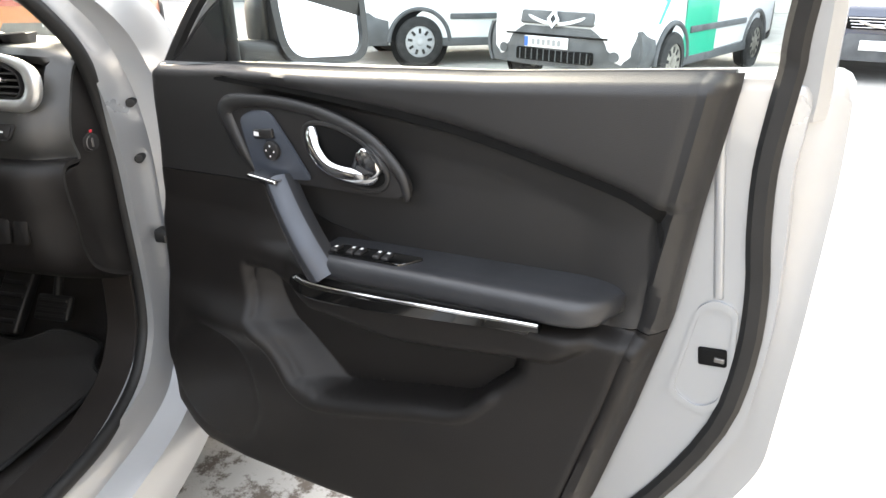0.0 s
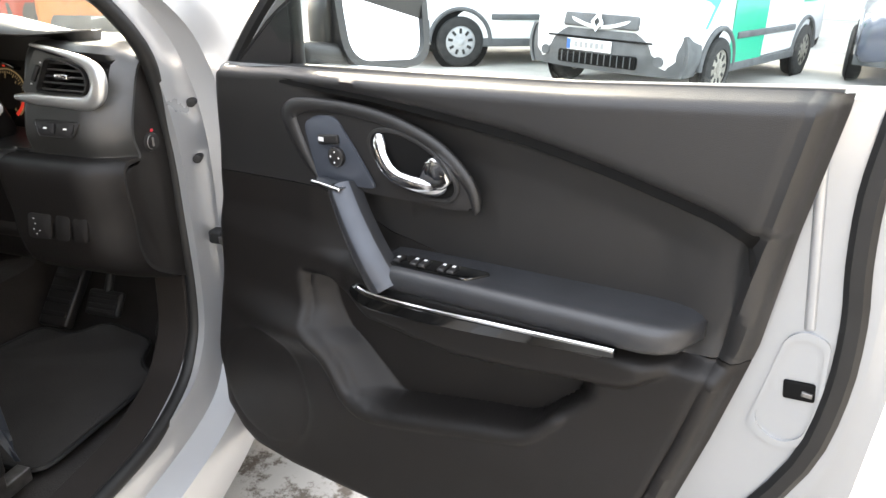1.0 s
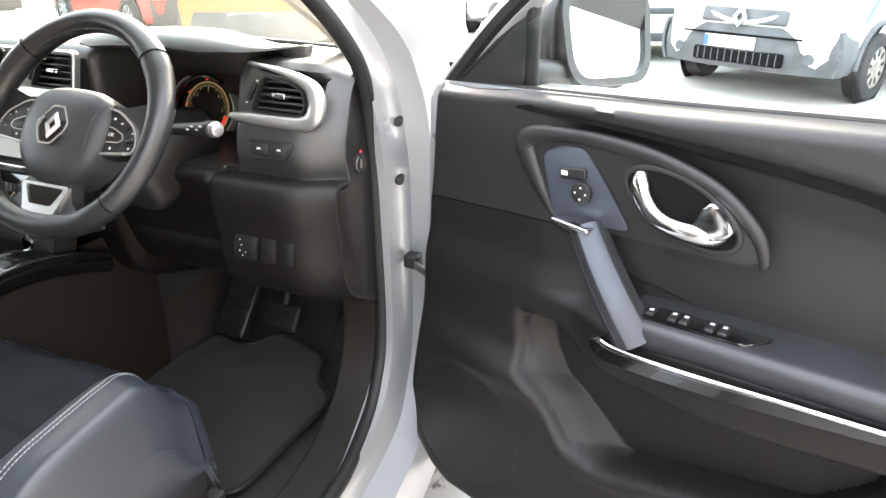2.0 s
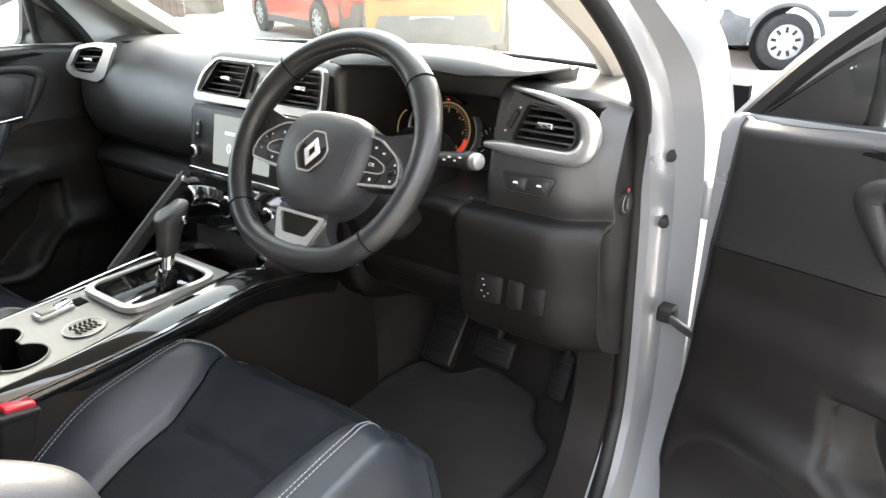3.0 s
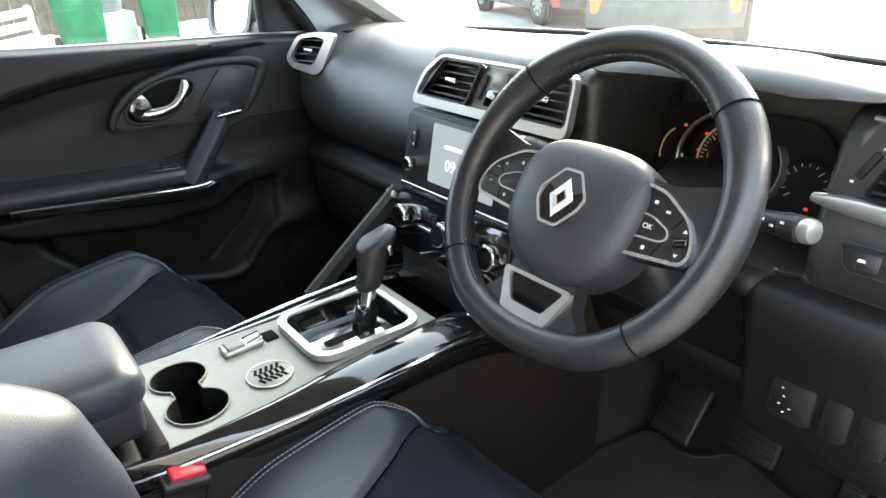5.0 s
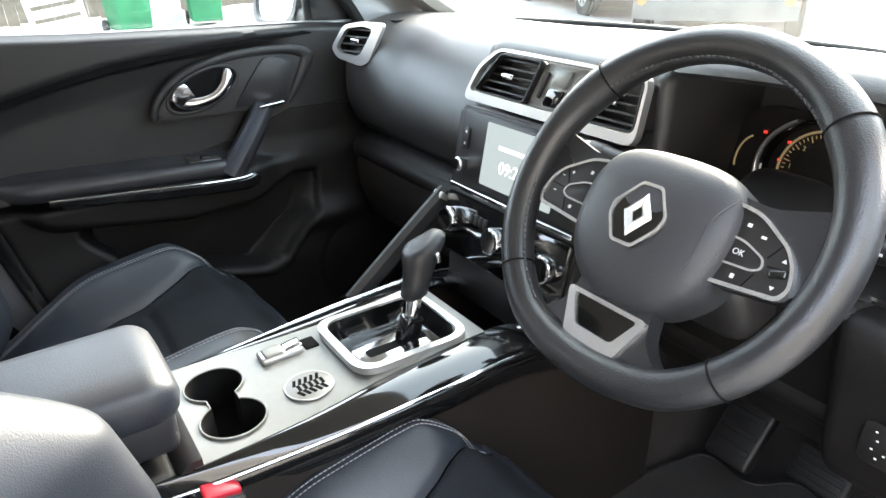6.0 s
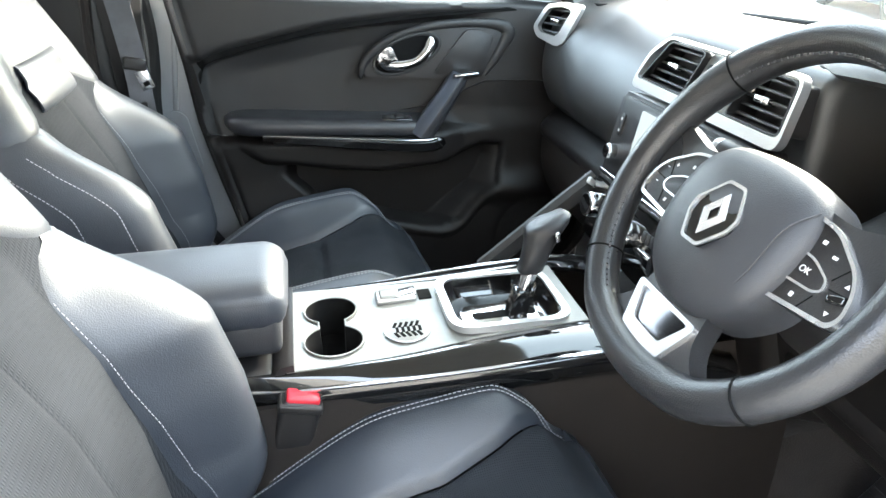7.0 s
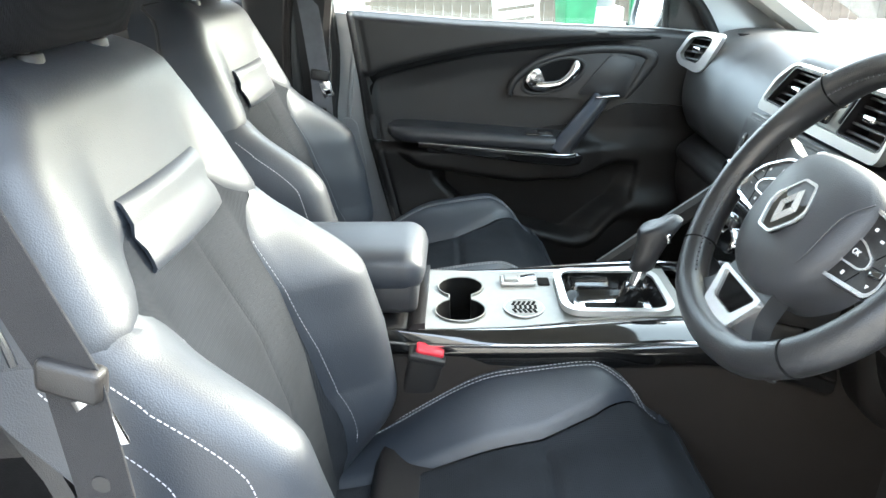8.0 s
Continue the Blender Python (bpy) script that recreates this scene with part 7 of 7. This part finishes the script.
def build_van(m, label, livery):
    V = thing("van", m.translation, label, "van", "parked vehicles")
    M = m
    put(V, "body", loft_body("body", VAN, M_VAN_WHITE, V, ""), M, M_VAN_WHITE, "white van body")
    # front bumper: full grey moulding with grille and plate
    bump = [[(x, -2.10 + 0.16 * abs(x / 0.9) ** 2.5 - 0.035 * math.sin(v * math.pi), 0.27 + 0.40 * v) for v in np.linspace(0, 1, 8)] for x in np.linspace(-0.885, 0.885, 25)]
    sheet("bumper", np.array([[M @ Vector(p) for p in r] for r in bump]), M_BUMPER, V, "grey plastic bumper", 0.06)
    for sd in (1, -1):
        P = [[(sd * (0.87 + 0.05 * math.sin(v * math.pi)), -1.98 + u * 0.30, 0.27 + 0.40 * v) for v in np.linspace(0, 1, 6)] for u in np.linspace(0, 1, 6)]
        sheet("bumper_corner", np.array([[M @ Vector(p) for p in r] for r in P]), M_BUMPER, V, "grey bumper corner", 0.03)
    gr = rbox("lower_grille", (0.92, 0.05, 0.13), M @ pose(0, -2.115, 0.385), M_VOID, V, "dark lower grille", 0.03)
    for k in range(12):
        rbox("grille_bar", (0.010, 0.055, 0.11), M @ pose(-0.40 + k * 0.073, -2.118, 0.385), M_BUMPER, gr, "grille bar", 0.003, 2)
    rbox("bumper_line", (1.20, 0.03, 0.018), M @ pose(0, -2.115, 0.585), M_VOID, V, "dark line across the bumper", 0.006)
    pl = rbox("number_plate", (0.52, 0.015, 0.11), M @ pose(-0.08, -2.145, 0.515), M_NUMBER, V, "white number plate", 0.004)
    rbox("plate_band", (0.045, 0.016, 0.10), M @ pose(-0.318, -2.146, 0.515), M_PLATE_BLUE, pl, "blue band", 0.002)
    for k in range(6):
        rbox("plate_bar", (0.04, 0.004, 0.06), M @ pose(-0.23 + k * 0.062, -2.1535, 0.515), M_SHUTTER, pl, "grey bar", 0.0)
    # upper grille with bright wings and plain emblem
    ug = rbox("upper_grille", (0.86, 0.05, 0.14), M @ pose(0, -2.085, 0.755, -14, 0, 0), M_BUMPER, V, "dark upper grille", 0.03)
    for sd in (1, -1):
        sweep("bright_wing", np.array([M @ Vector(p) for p in curve_points([(sd * 0.04, -2.13, 0.70), (sd * 0.16, -2.12, 0.715), (sd * 0.32, -2.10, 0.76), (sd * 0.44, -2.06, 0.78)], 5)]), rect_profile(0.02, 0.035), M_LAMP, ug, "bright grille wing")
        lamp = [[(sd * (0.40 + 0.42 * u), -2.075 + 0.20 * u ** 1.6 + 0.10 * v, 0.70 + 0.06 * u + 0.19 * v * (0.75 + 0.25 * u)) for v in np.linspace(0, 1, 6)] for u in np.linspace(0, 1, 10)]
        sheet("headlamp", np.array([[M @ Vector(p) for p in r] for r in lamp]), M_LAMP, V, "pale headlamp", 0.03 * -sd)
        rod("fog_lamp", M @ Vector((sd * 0.66, -2.08, 0.42)), M @ Vector((sd * 0.66, -2.035, 0.42)), 0.05, M_BUMPER, V, "round fog lamp recess", n=20)
        # wheels in arches
        for y in (-1.28, 1.32):
            wheel_on(V, M @ pose(sd * 0.855, y, 0.315), 0.315, 0.20, M_HUB_DIRTY if livery else M_HUB)
            arch = [M @ Vector((sd * 0.905, y + 0.40 * math.cos(t), 0.315 + 0.40 * math.sin(t))) for t in np.linspace(0, math.pi, 24)]
            sweep("wheel_arch", np.array(arch), rect_profile(0.05, 0.07, 0.3), M_BUMPER, V, "grey wheel arch", up=np.array(M.to_3x3() @ Vector((1, 0, 0))))
            slab("arch_well", [(0.385 * math.cos(t), 0.385 * math.sin(t)) for t in np.linspace(0, 2 * math.pi, 30, endpoint=False)], M @ frame_matrix((sd * 0.905, y, 0.315), (0, sd, 0), (0, 0, 1)), 0.006, M_VOID, V, "dark wheel well")
        rbox("rub_strip", (0.03, 1.75, 0.07), M @ pose(sd * 0.925, -0.0, 0.62), M_BUMPER, V, "dark rubbing strip", 0.012)
        rbox("sill_strip", (0.04, 2.1, 0.10), M @ pose(sd * 0.905, 0.02, 0.30), M_BUMPER, V, "dark sill strip", 0.015)
        if livery:
            for y0, y1, nm in ((-1.02, -0.10, "green_panel"), (1.05, 1.55, "green_panel")):
                P = [[(sd * (0.922 - 0.03 * float(ease(0.95, 1.08, z))), y, z) for z in np.linspace(0.34 if y0 < 0 else 0.9, 1.08, 8)] for y in np.linspace(y0, y1, 8)]
                sheet(nm, np.array([[M @ Vector(p) for p in r] for r in P]), M_VAN_GREEN, V, "green livery panel", 0.004)
            P = [[(sd * (0.80 + 0.112 * u), -1.90 + 0.28 * u + 0.25 * v, 0.72 + 0.30 * v) for v in np.linspace(0, 1, 5)] for u in np.linspace(0, 1, 5)]
            sheet("green_panel", np.array([[M @ Vector(p) for p in r] for r in P]), M_VAN_GREEN, V, "green livery panel on the wing", 0.006 * sd)
        P = [[(sd * (0.90 - 0.13 * v), y, 1.14 + 0.42 * v) for v in np.linspace(0, 1, 4)] for y in np.linspace(-0.75, 0.15, 5)]
        sheet("side_window", np.array([[M @ Vector(p) for p in r] for r in P]), M_DARKGLASS, V, "dark side window", 0.01)
    ring("emblem", [(0, 0.095), (0.07, 0), (0, -0.095), (-0.07, 0)], [(0, 0.05), (0.035, 0), (0, -0.05), (-0.035, 0)], M @ frame_matrix((0, -2.135, 0.745), (1, 0, 0), (0, 0.2, 1)), 0.03, M_CHROME, V, "plain bright diamond shape")
    P = [[(x, -1.02 + 0.45 * v, 1.30 + 0.42 * v) for v in np.linspace(0, 1, 4)] for x in np.linspace(-0.68, 0.68, 8)]
    sheet("windscreen", np.array([[M @ Vector(p) for p in r] for r in P]), M_DARKGLASS, V, "dark windscreen", 0.01)
    return V


HATCH = [(-2.03, 0.70, 0.55, 0.36, 0.66, 0.78), (-1.95, 0.82, 0.62, 0.28, 0.72, 0.84), (-1.5, 0.88, 0.66, 0.22, 0.82, 0.98), (-0.95, 0.89, 0.66, 0.20, 0.90, 1.06), (-0.35, 0.89, 0.60, 0.20, 0.95, 1.44), (0.3, 0.89, 0.58, 0.20, 0.97, 1.53), (1.2, 0.89, 0.58, 0.22, 0.99, 1.50), (1.75, 0.87, 0.60, 0.28, 0.99, 1.30), (2.0, 0.82, 0.66, 0.34, 0.95, 1.06), (2.06, 0.74, 0.60, 0.42, 0.85, 0.95)]


def build_car(m, paint, label):
    """A hatchback, nose towards -y of its pose."""
    C = thing("parked_car", m.translation, label, "car", "parked vehicles")
    M = m
    put(C, "body", loft_body("body", HATCH, paint, C, ""), M, paint, "painted car body")
    for sd in (1, -1):
        for y in (-1.25, 1.32):
            wheel_on(C, M @ pose(sd * 0.835, y, 0.33), 0.33, 0.20)
            slab("arch_well", [(0.38 * math.cos(t), 0.38 * math.sin(t)) for t in np.linspace(0, 2 * math.pi, 30, endpoint=False)], M @ frame_matrix((sd * 0.880, y, 0.33), (0, sd, 0), (0, 0, 1)), 0.008, M_VOID, C, "dark wheel well")
        P = [[(sd * (0.83 - 0.20 * v), y, 1.02 + 0.38 * v) for v in np.linspace(0, 1, 4)] for y in np.linspace(-0.35, 1.35, 8)]
        sheet("side_window", np.array([[M @ Vector(p) for p in r] for r in P]), M_DARKGLASS, C, "dark side window", 0.01)
        lamp = [[(sd * (0.44 + 0.36 * u), -2.02 + 0.18 * u ** 1.5 + 0.06 * v, 0.62 + 0.05 * u + 0.13 * v) for v in np.linspace(0, 1, 5)] for u in np.linspace(0, 1, 8)]
        sheet("headlamp", np.array([[M @ Vector(p) for p in r] for r in lamp]), M_LAMP, C, "pale headlamp", 0.03)
        tl = [[(sd * (0.42 + 0.40 * u), 2.075 - 0.14 * u ** 2, 0.80 + 0.14 * v) for v in np.linspace(0, 1, 4)] for u in np.linspace(0, 1, 8)]
        sheet("tail_lamp", np.array([[M @ Vector(p) for p in r] for r in tl]), M_TAIL, C, "red tail lamp", 0.03)
        rbox("sill_trim", (0.04, 1.9, 0.12), M @ pose(sd * 0.885, 0.05, 0.27), M_BUMPER, C, "dark sill trim", 0.02)
    rb = [[(x, 2.09 - 0.16 * abs(x / 0.85) ** 3 + 0.02 * math.sin(v * math.pi), 0.28 + 0.34 * v) for v in np.linspace(0, 1, 6)] for x in np.linspace(-0.84, 0.84, 20)]
    sheet("rear_bumper", np.array([[M @ Vector(p) for p in r] for r in rb]), M_BUMPER, C, "dark rear bumper", 0.04)
    rbox("rear_plate", (0.52, 0.015, 0.11), M @ pose(0, 2.125, 0.56), M_NUMBER, C, "white number plate", 0.004)
    fb = [[(x, -2.06 + 0.20 * abs(x / 0.85) ** 2.5 - 0.02 * math.sin(v * math.pi), 0.24 + 0.30 * v) for v in np.linspace(0, 1, 6)] for x in np.linspace(-0.84, 0.84, 20)]
    sheet("front_bumper", np.array([[M @ Vector(p) for p in r] for r in fb]), M_BUMPER, C, "dark front bumper", 0.04)
    g = rbox("grille", (0.86, 0.05, 0.14), M @ pose(0, -2.04, 0.66, -10, 0, 0), M_VOID, C, "dark grille", 0.03)
    for k in range(4):
        rbox("grille_bar", (0.84 - 0.03 * k, 0.055, 0.012), M @ pose(0, -2.046, 0.71 - k * 0.034, -10, 0, 0), M_CHROME, g, "bright grille bar", 0.004)
    for sd in (1, -1):
        sweep("bright_wing", np.array([M @ Vector(p) for p in curve_points([(sd * 0.04, -2.09, 0.62), (sd * 0.16, -2.08, 0.63), (sd * 0.32, -2.05, 0.68), (sd * 0.45, -2.00, 0.70)], 5)]), rect_profile(0.02, 0.03), M_CHROME, g, "bright grille wing")
    ring("emblem", [(0, 0.085), (0.06, 0), (0, -0.085), (-0.06, 0)], [(0, 0.045), (0.03, 0), (0, -0.045), (-0.03, 0)], M @ frame_matrix((0, -2.09, 0.67), (1, 0, 0), (0, 0.2, 1)), 0.03, M_CHROME, C, "plain bright diamond shape")
    rbox("front_plate", (0.52, 0.015, 0.11), M @ pose(0, -2.10, 0.42), M_NUMBER, C, "white number plate", 0.004)
    for y0, y1, z0, z1, nm in ((-0.98, -0.38, 1.08, 1.42, "windscreen"), (1.78, 1.40, 1.08, 1.44, "rear_window")):
        P = [[(x, y0 + (y1 - y0) * v, z0 + (z1 - z0) * v) for v in np.linspace(0, 1, 4)] for x in np.linspace(-0.60, 0.60, 8)]
        sheet(nm, np.array([[M @ Vector(p) for p in r] for r in P]), M_DARKGLASS, C, "dark glass", 0.01)
    return C


# the vans face the open door, a little turned; nose of a vehicle is at -y of its pose
build_van(pose(2.15, 8.55, 0, 0, 0, -28), "white and green van with a grey bumper parked in the yard", True)
build_van(pose(0.05, 9.60, 0, 0, 0, -62), "white van with silver wheel covers parked in the yard", False)
build_car(pose(5.35, 10.2, 0, 0, 0, -16), M_DARKCAR, "dark blue car with a bright grille parked in the yard")
build_car(pose(3.9, 14.6, 0, 0, 0, -10), M_VAN_WHITE, "white car with a bright grille parked behind the vans")
build_car(pose(-2.6, 12.2, 0, 0, 0, 12), M_VAN_WHITE, "white car with a bright grille facing the yard")
build_car(pose(-5.3, 8.0, 0, 0, 0, 212), M_ORANGE, "orange car with red tail lamps parked beyond the bonnet")
build_car(pose(-8.2, 8.6, 0, 0, 0, 250), M_REDCAR, "red car parked beside the orange car")


def build_bin(x, y, rz):
    B = thing("wheelie_bin", (x, y, 0), "green plastic wheelie bin standing by the fence", "bin", "bins")
    m = pose(x, y, 0, 0, 0, rz)
    bm = bmesh.new()
    bmesh.ops.create_cube(bm, size=1.0)
    for v in bm.verts:
        k = 0.82 if v.co.z < 0 else 1.0
        v.co = Vector((v.co.x * 0.58 * k, v.co.y * 0.66 * k, 0.55 + v.co.z * 0.96))
    bmesh.ops.bevel(bm, geom=bm.edges[:], offset=0.04, segments=3, affect="EDGES", profile=0.5)
    bm.transform(m)
    part("bin_body", bm, M_BIN, B, "green bin body")
    rbox("bin_lid", (0.60, 0.72, 0.05), m @ pose(0, 0, 1.06, 4, 0, 0), M_BIN, B, "green bin lid", 0.02)
    rod("handle_bar", m @ Vector((-0.25, 0.36, 0.98)), m @ Vector((0.25, 0.36, 0.98)), 0.016, M_BIN, B, "bin handle")
    for sx in (1, -1):
        rod("bin_wheel", m @ Vector((sx * 0.24, 0.30, 0.11)), m @ Vector((sx * 0.29, 0.30, 0.11)), 0.11, M_TYRE, B, "black bin wheel", n=20, bevel=0.01)


build_bin(-11.0, 1.55, 100)
build_bin(-11.2, 2.75, 80)
tub = thing("grey_tub", (-12.0, 2.15, 0), "grey plastic tub standing on a block by the fence", "tub")
rod("tub_body", (-12.0, 2.15, 0.45), (-12.0, 2.15, 0.85), 0.24, M_SHUTTER, tub, "grey tub", r2=0.29, n=24, bevel=0.01)
rbox("tub_block", (0.7, 0.7, 0.46), pose(-12.0, 2.15, 0.22), M_WALLPAINT, tub, "pale block under the tub", 0.03)
crate = thing("crate", (-10.4, 0.55, 0), "pale wooden crate leaning by the bins", "crate")
for k in range(4):
    rbox("crate_board", (0.03, 0.72, 0.11), pose(-10.4, 0.55, 0.12 + 0.17 * k, 6, 0, 10), M_WALLPAINT, crate, "pale board", 0.005)
for dy in (-0.33, 0.33):
    rbox("crate_post", (0.06, 0.06, 0.75), pose(-10.44, 0.55 + dy, 0.37, 6, 0, 10), M_WALLPAINT, crate, "pale post", 0.006)
fence = thing("board_fence", (-13, 4, 0), "weathered wooden board fence", "fence")
rs = random.Random(3)
base = bpy.data.meshes.new("board")
bm = bmesh.new()
bmesh.ops.create_cube(bm, size=1.0)
for v in bm.verts:
    v.co = Vector((v.co.x * 0.025, v.co.y * 0.175, v.co.z * 1.9))
bmesh.ops.bevel(bm, geom=bm.edges[:], offset=0.006, segments=1, affect="EDGES")
bm.to_mesh(base)
bm.free()
base.materials.append(M_FENCE)
for k in range(68):
    b = new("board", base)
    place(b, fence)
    b.matrix_basis = pose(-13.2 + rs.uniform(-0.01, 0.01), -2.0 + k * 0.178, 1.02 + rs.uniform(-0.02, 0.02), 0, 0, rs.uniform(-2, 2))
for z in (0.45, 1.55):
    rbox("fence_rail", (0.06, 12.2, 0.09), pose(-13.26, 3.9, z), M_FENCE, fence, "fence rail", 0.006)
# a pale building with a roller shutter behind the parked cars
wall = thing("yard_building", (-6, 17, 0), "pale rendered building with grey roller shutters", "building")
rbox("wall", (34, 0.4, 6.0), pose(-4, 20.2, 3.0), M_WALLPAINT, wall, "pale rendered wall", 0.02)
for x in (-14, -8, -2, 4):
    sh = rbox("shutter", (3.6, 0.12, 3.2), pose(x, 19.96, 1.6), M_SHUTTER, wall, "grey roller shutter", 0.01)
    for k in range(16):
        rbox("shutter_slat", (3.5, 0.05, 0.17), pose(x, 19.89, 0.12 + k * 0.195), M_SHUTTER, sh, "shutter slat", 0.02, 2)
rbox("roof_edge", (34.4, 0.9, 0.25), pose(-4, 20.2, 6.1), M_SHUTTER, wall, "grey roof edge", 0.03)

# added walls, out of view: they block low light from the open side and rear
M_BLOCK_WALL = material("grey_block_wall", (0.34, 0.335, 0.32), 0.9, grain=0.4, grain_scale=120, stain=0.3, stain_scale=1.5)
light_block_wall = thing("light_block_wall", (7.0, -4.0, 0), "plain grey wall, added out of view to block low light", "wall", kind="structure")
rbox("wall_panel", (0.3, 13.0, 4.4), pose(4.6, -5.9, 2.2), M_BLOCK_WALL, light_block_wall, "added grey wall panel that blocks light", 0.02)
rbox("wall_panel", (30.0, 0.3, 4.4), pose(-10.5, -12.5, 2.2), M_BLOCK_WALL, light_block_wall, "added grey wall panel that blocks light", 0.02)
